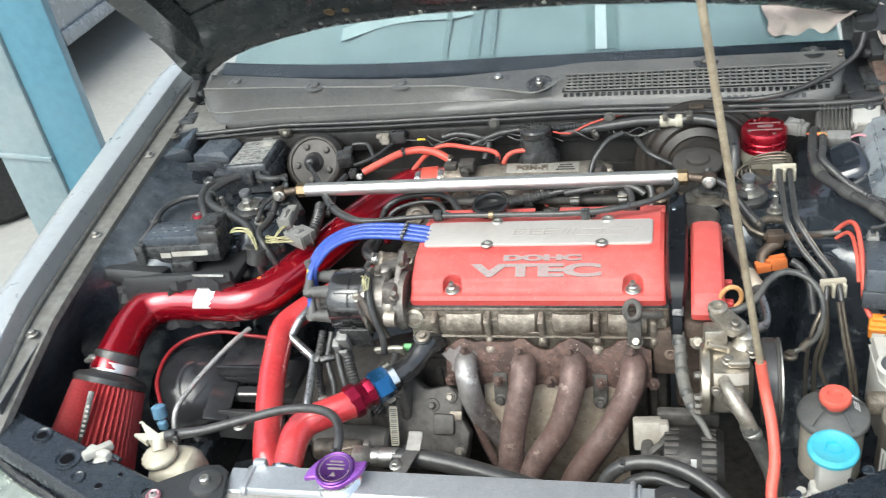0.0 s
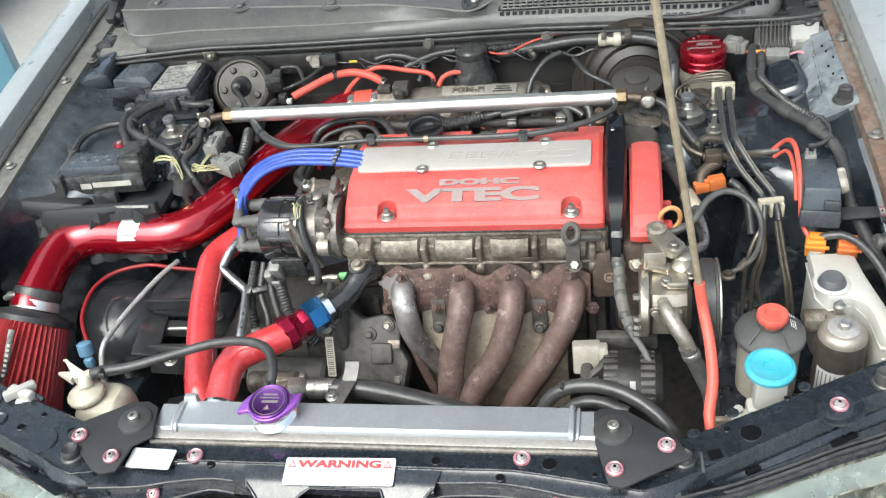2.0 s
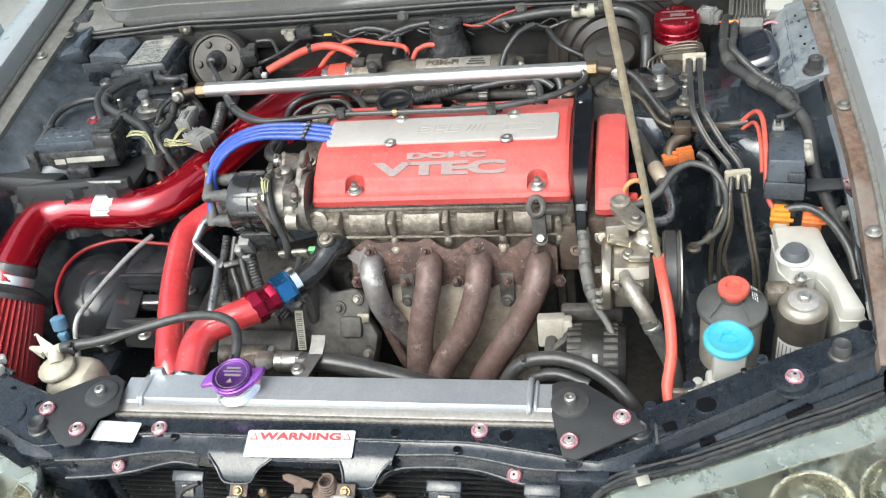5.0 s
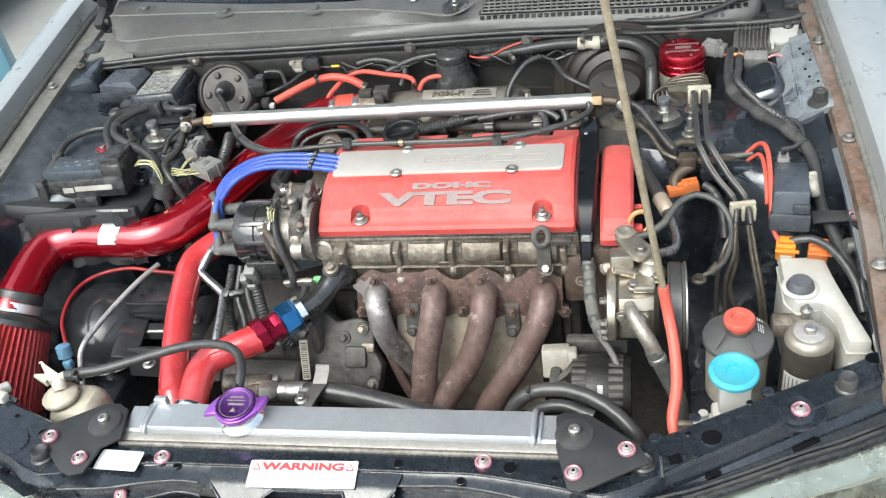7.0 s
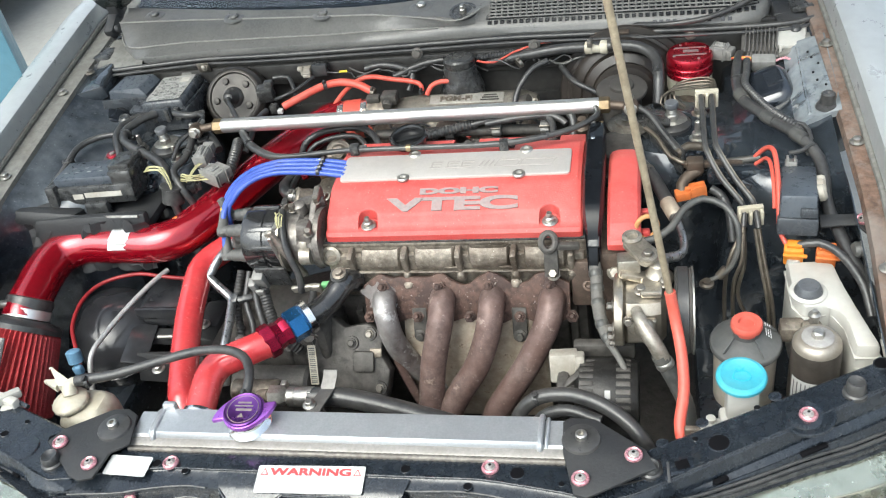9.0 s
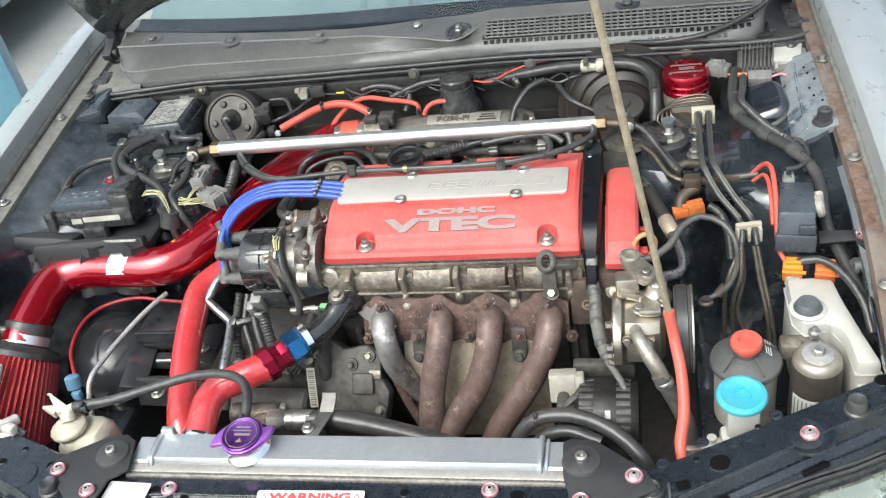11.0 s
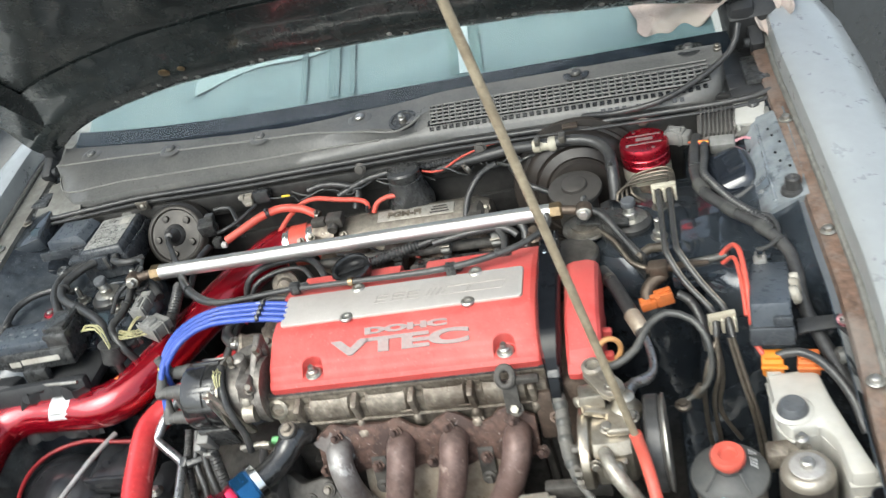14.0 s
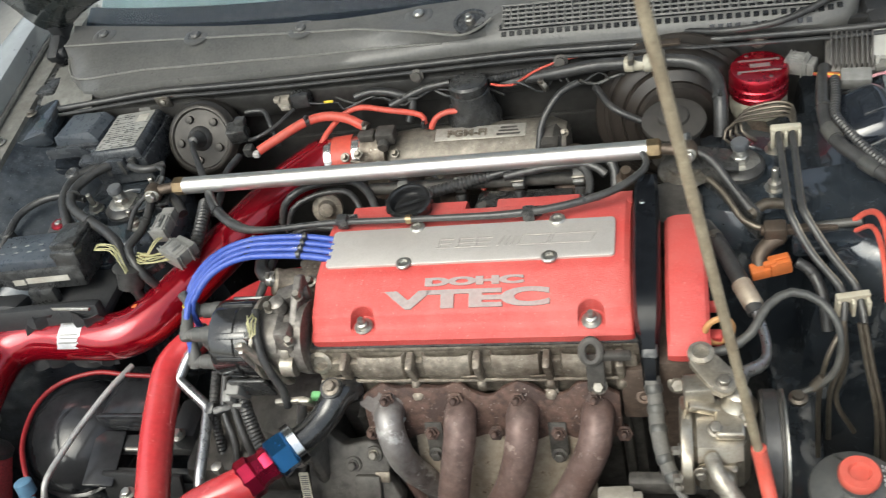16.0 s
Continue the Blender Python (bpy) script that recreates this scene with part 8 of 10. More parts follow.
part("rod", tube([(-0.75, 0.530, 0.778), (-0.62, 0.520, 0.780), (-0.50, 0.512, 0.783)], 0.003, 8), STEEL, tr)
fold = random.Random(31)
sag = [[fold.uniform(-0.006, 0.006) for _ in range(8)] for _ in range(24)]
part("wrinkle", loft([[(-0.752 + i * 0.0115 + 0.3 * sag[i][j], 0.510 + 0.007 * math.sin(i * 0.8 + j * 1.3) - 0.0035 * j + sag[i][j], 0.776 - j * 0.015 + 0.5 * sag[i][7 - j]) for j in range(8)] for i in range(24)], False, 0.0015), BLACK_MATT, tr, "crumpled black sheet", 30)
# Added boxes that cover a bright slope of the inner fender.
part("tray_end", join(box((-0.712, 0.540, 0.772), (0.135, 0.065, 0.034), 0.012, (-20, 8, 3)), box((-0.735, 0.560, 0.782), (0.060, 0.040, 0.020), 0.008, (0, 10, 0))), BLACK_MATT, tr)
rsw = thing("red_screw", (-0.620, 0.680, 0.80), "small red anodised washer bolt on a dark block", "bolt")
part("block", box((-0.620, 0.680, 0.808), (0.040, 0.034, 0.026), 0.004, (0, 0, 10)), BLACK, rsw)
part("washer", lathe((-0.620, 0.680, 0.820), UP, [(0.0135, 0), (0.014, 0.002), (0.0125, 0.005), (0.008, 0.005), (0.007, 0.003), (0, 0.003)], 20), RED_ANOD, rsw)
part("bolt", lathe((-0.620, 0.680, 0.823), UP, [(0.006, 0), (0.006, 0.004), (0.004, 0.005), (0, 0.004)], 12), STEEL, rsw)
pink_bolt(-0.706, 0.585, 0.792, (0, -0.3, 1), 0.011)
for s, p in ((-1, (-0.715, 0.66, 0.80)), (1, (0.781, 0.691, 0.846))):
    tagged(part("rubber_stop", lathe(p, UP, [(0.020, 0), (0.018, 0.006), (0.013, 0.008), (0.012, 0.026), (0.009, 0.028), (0.004, 0.027), (0, 0.022)], 20), RUBBER), "black rubber hood stop on the inner fender", "bump stop", "hood stops")

vd = thing("vacuum_diaphragm", (-0.40, 0.90, 0.80), "round grey brown vacuum canister with bolted face", "vacuum canister")
VN = Vector((0.05, -0.80, 0.58)).normalized()
V0 = Vector((-0.420, 0.888, 0.826))
part("drum", lathe(V0 - VN * 0.035, VN, [(0.064, -0.012), (0.072, -0.008), (0.073, 0.002), (0.070, 0.008), (0.0685, 0.014), (0.070, 0.018), (0.070, 0.022), (0.067, 0.025), (0.065, 0.031), (0.061, 0.0345), (0.056, 0.035), (0.053, 0.0315), (0.040, 0.032), (0.03, 0.034), (0, 0.036)], 44), DIAPH, vd)
vs, vt = VN.orthogonal().normalized(), VN.cross(VN.orthogonal().normalized())
for i in range(5):
    a = 2 * math.pi * i / 5 + 0.5
    part("rivet", lathe(V0 + (vs * math.cos(a) + vt * math.sin(a)) * 0.040, VN, [(0.008, -0.003), (0.007, 0.003), (0, 0.005)], 14), DIAPH, vd)
part("boot", lathe(V0, (VN + Vector((0.03, 0, -0.12))).normalized(), [(0.024, -0.002), (0.022, 0.006), (0.017, 0.010), (0.016, 0.016), (0.011, 0.024), (0.009, 0.034), (0.006, 0.036)], 22), RUBBER, vd, "black rubber cable boot")
ms = thing("map_sensor", (-0.34, 0.90, 0.80), "black square sensor with wiring beside the canister", "sensor")
part("body", join(box((-0.345, 0.895, 0.828), (0.036, 0.03, 0.034), 0.005, (15, 0, 10)), box((-0.335, 0.90, 0.848), (0.02, 0.018, 0.014), 0.004), box((-0.325, 0.872, 0.802), (0.018, 0.02, 0.02), 0.004)), BLACK, ms)
part("tip", box((-0.308, 0.862, 0.80), (0.012, 0.012, 0.010), 0.002), PAPER, ms)
wp = thing("wall_plug", (-0.24, 0.95, 0.84), "white and grey connector block on the firewall", "connector")
part("white_half", join(box((-0.262, 0.950, 0.848), (0.024, 0.018, 0.018), 0.003), box((-0.272, 0.945, 0.856), (0.012, 0.012, 0.009), 0.002), box((-0.258, 0.938, 0.842), (0.018, 0.010, 0.008), 0.002)), WHITE_DIRTY, wp)
part("grey_half", box((-0.228, 0.950, 0.850), (0.036, 0.024, 0.028), 0.004), BLACK, wp)

sb = thing("strut_bar", (0, 0.73, 0.83), "polished aluminium strut tower bar with brass end nuts", "strut bar")
BL, BR = Vector((-0.375, 0.722, 0.853)), Vector((0.386, 0.730, 0.850))
part("tube", tube([BL, (BL + BR) / 2, BR], 0.0145, 24, 0.1), ALU_BAR, sb)
for a, s in ((BL, -1), (BR, 1)):
    part("end_nut", lathe(a, (s, 0, 0), [(0.0155, 0), (0.0155, 0.018), (0.012, 0.021)], 6), BRASS, sb, "brass end nut", 20)
    part("rod_end", join(cyl(a + Vector((s * 0.018, 0, 0)), a + Vector((s * 0.050, -0.006, -0.001)), 0.0085), lathe(a + Vector((s * 0.058, -0.016, -0.003)), (0, 1, 0), [(0.014, 0), (0.015, 0.004), (0.015, 0.014), (0.014, 0.018)], 18)), BRASS_DARK, sb, "brown stained rod end")
    part("end_bolt", join(bolt(a + Vector((s * 0.058, -0.016, -0.003)), (0, -1, 0.2), 0.009, 0.010, 1.4), cyl(a + Vector((s * 0.058, 0.0, -0.003)), a + Vector((s * 0.058, 0.03, -0.003)), 0.006)), STEEL, sb)
    part("foot", join(box(a + Vector((s * 0.085, 0.012, -0.035)), (0.09, 0.05, 0.006), 0.002, (0, s * 12, 0)), box(a + Vector((s * 0.060, 0.010, -0.018)), (0.006, 0.04, 0.045), 0.002)), BLACK, sb)

# grey connectors and looms on the left
def connector(c, s, rot, material, label):
    t = thing("connector", c, label, "connector", "wiring connectors")
    m = pose(*c, *rot)
    part("plug", moved(join(box((0, 0, 0), s, 0.004), box((0, 0, s[2] * 0.5), (s[0] * 0.6, s[1] * 0.3, 0.008), 0.002)), m), material, t)
    for k in (-0.46, -0.30, 0.28):
        part("rib", moved(box((s[0] * k, 0, 0), (0.0022, s[1] * 1.10, s[2] * 1.08), 0.0006), m), material, t)
    for k in (-0.36, 0.36):
        part("guide", moved(box((0, s[1] * k, s[2] * 0.44), (s[0] * 0.8, 0.0025, 0.006), 0.0006), m), material, t)
    part("lock_tab", moved(box((s[0] * 0.05, 0, s[2] * 0.5 + 0.0045), (s[0] * 0.30, s[1] * 0.16, 0.003), 0.001, (0, 6, 0)), m), material, t)
    part("socket", moved(box((s[0] * 0.62, 0, -0.001), (s[0] * 0.35, s[1] * 0.86, s[2] * 0.86), 0.003), m), material, t)
    return t


connector((-0.397, 0.648, 0.830), (0.046, 0.026, 0.024), (0, -4, 88), GREY_PLASTIC, "grey plastic wiring connector by the strut bar")
connector((-0.356, 0.596, 0.818), (0.034, 0.050, 0.026), (0, 0, 60), GREY_PLASTIC, "wide grey connector with pale wires")
connector((-0.425, 0.600, 0.785), (0.030, 0.024, 0.020), (0, 0, 40), BLACK, "black connector below the grey ones")
LOOM = (
    ("loom", [(-0.572, 0.815, 0.838), (-0.592, 0.795, 0.840), (-0.615, 0.756, 0.838), (-0.607, 0.718, 0.836), (-0.577, 0.688, 0.835), (-0.524, 0.655, 0.834), (-0.478, 0.622, 0.830), (-0.462, 0.600, 0.815), (-0.454, 0.578, 0.785), (-0.450, 0.572, 0.740), (-0.450, 0.580, 0.68)], 0.0088, RUBBER),
    ("loom", [(-0.600, 0.820, 0.832), (-0.628, 0.800, 0.834), (-0.640, 0.766, 0.832), (-0.628, 0.723, 0.830), (-0.602, 0.680, 0.824), (-0.59, 0.64, 0.80)], 0.0090, RUBBER),
    ("loom", [(-0.452, 0.722, 0.832), (-0.445, 0.690, 0.826), (-0.442, 0.646, 0.824), (-0.450, 0.608, 0.822), (-0.428, 0.580, 0.800), (-0.414, 0.578, 0.765), (-0.41, 0.60, 0.70)], 0.0074, RUBBER),
    ("loom", [(-0.47, 0.79, 0.845), (-0.445, 0.78, 0.846), (-0.44, 0.74, 0.845), (-0.470, 0.70, 0.832), (-0.475, 0.66, 0.815)], 0.0042, RUBBER),
    ("loom", [(-0.520, 0.800, 0.845), (-0.495, 0.785, 0.848), (-0.470, 0.785, 0.846), (-0.452, 0.800, 0.842)], 0.0070, RUBBER),
    ("loom", [(-0.39, 0.70, 0.81), (-0.42, 0.735, 0.822), (-0.45, 0.745, 0.83)], 0.009, RUBBER),
    ("loom", [(-0.335, 0.93, 0.845), (-0.30, 0.93, 0.845), (-0.28, 0.90, 0.83), (-0.27, 0.88, 0.80)], 0.0045, RUBBER),
    ("loom", [(-0.32, 0.88, 0.82), (-0.30, 0.87, 0.83), (-0.27, 0.89, 0.835), (-0.24, 0.93, 0.842)], 0.0038, RUBBER),
    ("loom", [(-0.335, 0.70, 0.80), (-0.33, 0.74, 0.815), (-0.335, 0.79, 0.82), (-0.33, 0.84, 0.815)], 0.0065, RUBBER),
)
for n, pts, r, m_ in LOOM:
    hose("wiring_loom", pts, r, m_, "black taped wiring loom in the battery corner", "wiring loom", 12, 0, "wiring looms")
hose("vent_hose", [(-0.735, 0.600, 0.800), (-0.715, 0.640, 0.818), (-0.710, 0.699, 0.830), (-0.680, 0.735, 0.832), (-0.636, 0.748, 0.830), (-0.60, 0.745, 0.82)], 0.0066, RUBBER, "smooth black rubber hose over the battery box", "hose", 14)
hose("corrugated_loom", [(-0.352, 0.720, 0.815), (-0.346, 0.690, 0.814), (-0.345, 0.655, 0.805), (-0.352, 0.62, 0.785)], 0.010, RUBBER, "black corrugated wiring conduit", "wiring loom", 14, 0.0018, "wiring looms")
rngw = random.Random(7)
for i in range(6):
    q, w = i * 0.0052, rngw.uniform(-0.004, 0.004)
    hose("pale_wire", [(-0.366 - q * 0.25, 0.583 + q * 0.9, 0.816), (-0.388 - q * 0.5, 0.573 + q * 0.6 + w, 0.824 + w), (-0.412 - q * 0.5 + w, 0.572 + q, 0.820 - w), (-0.430 - q * 0.2, 0.588 + q * 0.6 - w, 0.812), (-0.428 + w, 0.606 + q * 0.3, 0.804), (-0.415, 0.615, 0.79)], 0.0011, STRIPED, "thin pale yellow wire at the connectors", "wire", 6, 0, "pale wires")
for i in range(2):
    hose("pale_wire", [(-0.398 + i * 0.006, 0.626, 0.826), (-0.402 + i * 0.005, 0.614, 0.828), (-0.412 + i * 0.003, 0.600, 0.818), (-0.420, 0.590, 0.806)], 0.0012, STRIPED, "thin pale yellow wire at the connectors", "wire", 6, 0, "pale wires")
for i in range(4):
    w = rngw.uniform(-0.003, 0.003)
    hose("pale_wire", [(-0.516, 0.618 - i * 0.003, 0.822), (-0.494 + w, 0.609 - i * 0.0045 + w, 0.837 - i * 0.001), (-0.468, 0.600 - i * 0.004 - w, 0.838 + w), (-0.448 + w, 0.584 - i * 0.004, 0.828), (-0.440, 0.568 - i * 0.002, 0.81)], 0.0011, STRIPED, "thin pale yellow wire at the connectors", "wire", 6, 0, "pale wires")
tagged(part("spring_boot", lathe((-0.455, 0.575, 0.77), (0.2, 0.3, 1), [(0.022, 0), (0.022, 0.03), (0.026, 0.032), (0.026, 0.036), (0.018, 0.04)], 20), RUBBER), "black rubber boot under the connectors", "boot")
tagged(part("orange_cap", lathe((-0.435, 0.535, 0.742), (0.3, -0.5, 0.8), [(0.016, 0), (0.016, 0.012), (0.010, 0.016), (0, 0.016)], 16), ORANGE), "dull orange plug among the looms", "plug")

# throttle cable and its clips
hose("throttle_cable", [(-0.417, 0.860, 0.840), (-0.408, 0.836, 0.845), (-0.382, 0.795, 0.848), (-0.345, 0.735, 0.845), (-0.305, 0.672, 0.840), (-0.255, 0.630, 0.838), (-0.200, 0.612, 0.842), (-0.080, 0.607, 0.853), (0.050, 0.600, 0.857), (0.215, 0.598, 0.859), (0.320, 0.620, 0.862), (0.370, 0.655, 0.862), (0.386, 0.690, 0.858), (0.375, 0.735, 0.850)], [0.005, 0.005, 0.005, 0.0075, 0.0085, 0.0085, 0.0055, 0.005, 0.005, 0.006, 0.006, 0.0055, 0.005, 0.005], RUBBER, "black throttle cable run over the valve cover", "cable", 10)
for x, y in ((-0.062, 0.606), (0.222, 0.600)):
    tagged(part("cable_clip", join(box((x, y, 0.855), (0.018, 0.016, 0.020), 0.003), box((x + 0.008, y + 0.012, 0.848), (0.02, 0.016, 0.008), 0.002)), BLACK), "black cable clip on the valve cover", "clip", "cable clips")
tagged(part("cable_ferrule", lathe((0.040, 0.6005, 0.857), (1, 0, 0), [(0.0075, 0), (0.0075, 0.008)], 14), BRASS), "small brass ferrule on the cable", "ferrule")

# red hoses and the rear of the engine
hose("red_hose", [(-0.292, 0.848, 0.818), (-0.255, 0.868, 0.828), (-0.215, 0.893, 0.836), (-0.175, 0.905, 0.838), (-0.135, 0.902, 0.832), (-0.100, 0.890, 0.818)], 0.0085, RED_RUBBER, "bright red silicone vacuum hose", "hose", 14)
hose("red_line", [(-0.195, 0.850, 0.790), (-0.175, 0.890, 0.812), (-0.145, 0.920, 0.828), (-0.110, 0.925, 0.836), (-0.060, 0.912, 0.834), (-0.010, 0.902, 0.830), (0.006, 0.897, 0.822), (0.006, 0.888, 0.805)], 0.0052, RED_RUBBER, "thin red silicone line behind the manifold", "hose")
hose("red_line", [(0.018, 0.885, 0.806), (0.028, 0.892, 0.822), (0.05, 0.900, 0.828), (0.085, 0.900, 0.826)], 0.0052, RED_RUBBER, "thin red silicone line behind the manifold", "hose")
hose("red_line", [(0.125, 0.735, 0.79), (0.145, 0.755, 0.815), (0.165, 0.772, 0.825), (0.185, 0.78, 0.815)], 0.006, RED_RUBBER, "thin red silicone line behind the manifold", "hose")
hose("corrugated_loom", [(0.030, 0.712, 0.806), (0.070, 0.712, 0.816), (0.110, 0.718, 0.822), (0.150, 0.728, 0.826)], 0.0085, RUBBER, "black corrugated wiring conduit", "wiring loom", 14, 0.0016, "wiring looms")
hose("corrugated_loom", [(0.140, 0.722, 0.826), (0.190, 0.728, 0.834), (0.245, 0.732, 0.838), (0.285, 0.722, 0.836), (0.300, 0.700, 0.828), (0.300, 0.672, 0.818)], 0.0058, RUBBER, "black corrugated wiring conduit", "wiring loom", 12, 0.0009, "wiring looms")
hose("thin_red_wire", [(0.125, 0.935, 0.852), (0.160, 0.935, 0.846), (0.205, 0.955, 0.858), (0.26, 0.965, 0.868), (0.30, 0.962, 0.872)], 0.0022, RED_RUBBER, "thin red wire at the firewall", "wire", 8)
tagged(part("yellow_clip", box((-0.172, 0.935, 0.848), (0.018, 0.004, 0.004), 0.001), YELLOW), "small yellow clip at the firewall", "clip")
bo = thing("breather_pot", (0.09, 0.93, 0.78), "black ribbed plastic breather pot with a flat cap", "breather")
part("pot", lathe((0.088, 0.925, 0.785), (0, 0.06, 1), [(0.047, 0), (0.048, 0.012), (0.042, 0.030), (0.036, 0.050), (0.034, 0.062), (0.031, 0.064)], 28), BLACK, bo)
part("lid", lathe((0.088, 0.929, 0.849), (0, 0.06, 1), [(0.032, 0), (0.0335, 0.004), (0.0335, 0.014), (0.030, 0.018), (0, 0.019)], 26), BLACK, bo)
hose("heater_hose", [(0.140, 0.962, 0.832), (0.190, 0.955, 0.842), (0.235, 0.948, 0.852), (0.300, 0.944, 0.862), (0.360, 0.932, 0.868), (0.430, 0.922, 0.872), (0.470, 0.908, 0.868), (0.492, 0.880, 0.858), (0.496, 0.840, 0.840), (0.494, 0.81, 0.80)], 0.0108, RUBBER, "black rubber heater hose with a bend", "hose", 16)
hc = thing("hose_coupling", (0.38, 0.92, 0.86), "cream plastic hose coupling with clamps", "hose coupling")
part("body", join(lathe((0.352, 0.932, 0.867), (1, -0.12, 0.03), [(0.012, 0), (0.0132, 0.002), (0.0132, 0.014), (0.0115, 0.016), (0.0115, 0.030), (0.0145, 0.032), (0.0145, 0.042), (0.012, 0.046)], 20)), CREAM, hc)
part("clamp", box((0.362, 0.922, 0.882), (0.010, 0.02, 0.012), 0.002), BOLT_DULL, hc)
part("clamp", box((0.410, 0.918, 0.884), (0.012, 0.022, 0.014), 0.002), BOLT_DULL, hc)
tagged(part("pipe_bracket", join(box((0.40, 0.962, 0.878), (0.06, 0.006, 0.012), 0.002), box((0.425, 0.955, 0.886), (0.03, 0.02, 0.006), 0.002)), BRASS_DARK), "brown stained bracket behind the heater hose", "bracket")
hose("vacuum_hose", [(0.205, 0.840, 0.780), (0.215, 0.870, 0.815), (0.245, 0.900, 0.845), (0.275, 0.915, 0.852)], 0.006, RUBBER, "thin black vacuum hose", "hose")
BH = (
    [(-0.125, 0.945, 0.845), (-0.09, 0.95, 0.85), (-0.05, 0.945, 0.845), (-0.02, 0.94, 0.83), (-0.03, 0.92, 0.80)],
    [(-0.225, 0.712, 0.765), (-0.210, 0.718, 0.800), (-0.186, 0.731, 0.815), (-0.152, 0.747, 0.816), (-0.095, 0.748, 0.816), (-0.060, 0.719, 0.815), (-0.040, 0.685, 0.805)],
    [(-0.215, 0.700, 0.755), (-0.195, 0.712, 0.795), (-0.155, 0.730, 0.806), (-0.105, 0.732, 0.808), (-0.078, 0.708, 0.802), (-0.066, 0.68, 0.78)],
    [(0.18, 0.725, 0.838), (0.24, 0.735, 0.845), (0.305, 0.735, 0.845), (0.335, 0.72, 0.835), (0.338, 0.69, 0.81)],
    [(0.17, 0.712, 0.832), (0.24, 0.720, 0.838), (0.30, 0.720, 0.838), (0.325, 0.705, 0.828)],
    [(0.10, 0.735, 0.80), (0.14, 0.745, 0.815), (0.18, 0.745, 0.82), (0.22, 0.76, 0.81)],
    [(0.12, 0.955, 0.848), (0.18, 0.960, 0.852), (0.25, 0.965, 0.856)],
    [(-0.06, 0.93, 0.83), (0.0, 0.95, 0.845), (0.05, 0.955, 0.85)],
    [(0.30, 0.93, 0.83), (0.33, 0.88, 0.82), (0.38, 0.86, 0.80)],
)
for i, pts in enumerate(BH):
    hose("black_hose", pts, (0.0075, 0.0066, 0.0050, 0.0075, 0.0065, 0.008, 0.006, 0.007, 0.006)[i], RUBBER, "black rubber hose behind the engine", "hose", 12, 0.0014 if i in (5, 6) else 0, "black hoses")
for x, z in ((-0.007, 0.866), (0.56, 0.867), (0.245, 0.866)):
    tagged(part("firewall_bolt", lathe((x, 0.962, z), (0, -1, 0.3), [(0.0125, 0), (0.0125, 0.003), (0.008, 0.005), (0.008, 0.010), (0, 0.011)], 18), BOLT_DULL if x > 0.5 else CAST_DARK), "bolt with washer on the firewall lip", "bolt", "firewall bolts")
tagged(part("sensor_plug", join(lathe((0.355, 0.70, 0.815), (0, -0.2, 1), [(0.016, 0), (0.016, 0.012), (0.010, 0.016), (0.008, 0.03)], 16)), BRASS_DARK), "brown stained sensor behind the cover", "sensor")

# ---- right rear corner ----
bb = thing("brake_booster", (0.44, 0.95, 0.70), "dusty dark brown round brake booster", "brake booster")
part("drum", lathe((0.430, 0.965, 0.755), (0.0, -0.90, 0.22), [(0.125, 0), (0.130, 0.01), (0.130, 0.028), (0.124, 0.034), (0.120, 0.040), (0.114, 0.041), (0.112, 0.048), (0.104, 0.056), (0.092, 0.060), (0.089, 0.058), (0.086, 0.066), (0.070, 0.073), (0.066, 0.071), (0.060, 0.078), (0.03, 0.080), (0, 0.08)], 56), BOOSTER, bb)
part("rim", lathe((0.430, 0.935, 0.762), (0.0, -0.90, 0.22), [(0.134, 0), (0.137, 0.003), (0.134, 0.007)], 56), BOOSTER, bb)
mc = thing("brake_master", (0.56, 0.90, 0.80), "brake fluid reservoir with a red anodised finned lid", "brake reservoir")
part("reservoir", lathe((0.556, 0.905, 0.775), UP, [(0.040, 0), (0.044, 0.010), (0.044, 0.04)], 28), CREAM, mc)
part("cylinder", cyl((0.52, 0.96, 0.765), (0.57, 0.80, 0.765), 0.020), CAST, mc)
part("lid", lathe((0.556, 0.905, 0.812), UP, [(0.043, 0), (0.045, 0.002), (0.045, 0.010), (0.043, 0.012), (0.045, 0.014), (0.045, 0.023), (0.043, 0.025), (0.045, 0.027), (0.045, 0.040), (0.042, 0.045), (0, 0.045)], 40), RED_ANOD, mc, "red anodised finned lid")
part("lid_line", join(box((0.556, 0.922, 0.8574), (0.060, 0.004, 0.0008), 0), box((0.556, 0.893, 0.8574), (0.064, 0.004, 0.0008), 0), box((0.558, 0.908, 0.8574), (0.030, 0.010, 0.0006), 0)), LETTER, mc, "pale engraved lines")
for i in range(4):
    a = math.pi / 2 * i + 0.5
    part("lid_screw", lathe((0.556 + 0.034 * math.cos(a), 0.905 + 0.034 * math.sin(a), 0.857), UP, [(0.003, 0), (0.003, 0.0012), (0, 0.0014)], 10), STEEL, mc)
connector((0.615, 0.915, 0.848), (0.034, 0.028, 0.026), (0, 0, -25), GREY_PLASTIC, "grey connector beside the red brake lid")
for i, c in enumerate((ORANGE, YELLOW, RED_RUBBER)):
    hose("ignition_wire", [(0.635, 0.885, 0.848), (0.650, 0.872 - i * 0.004, 0.856), (0.668, 0.868 - i * 0.004, 0.855)], 0.0024, c, "thin coloured wire to the finned module", "wire", 8, 0, "ignition wires")
ig = thing("ignition_module", (0.69, 0.91, 0.84), "grey finned aluminium ignition module with connector", "ignition module")
part("body", box((0.690, 0.918, 0.848), (0.072, 0.062, 0.022), 0.003, (22, 0, -6)), FIN_GREY, ig)
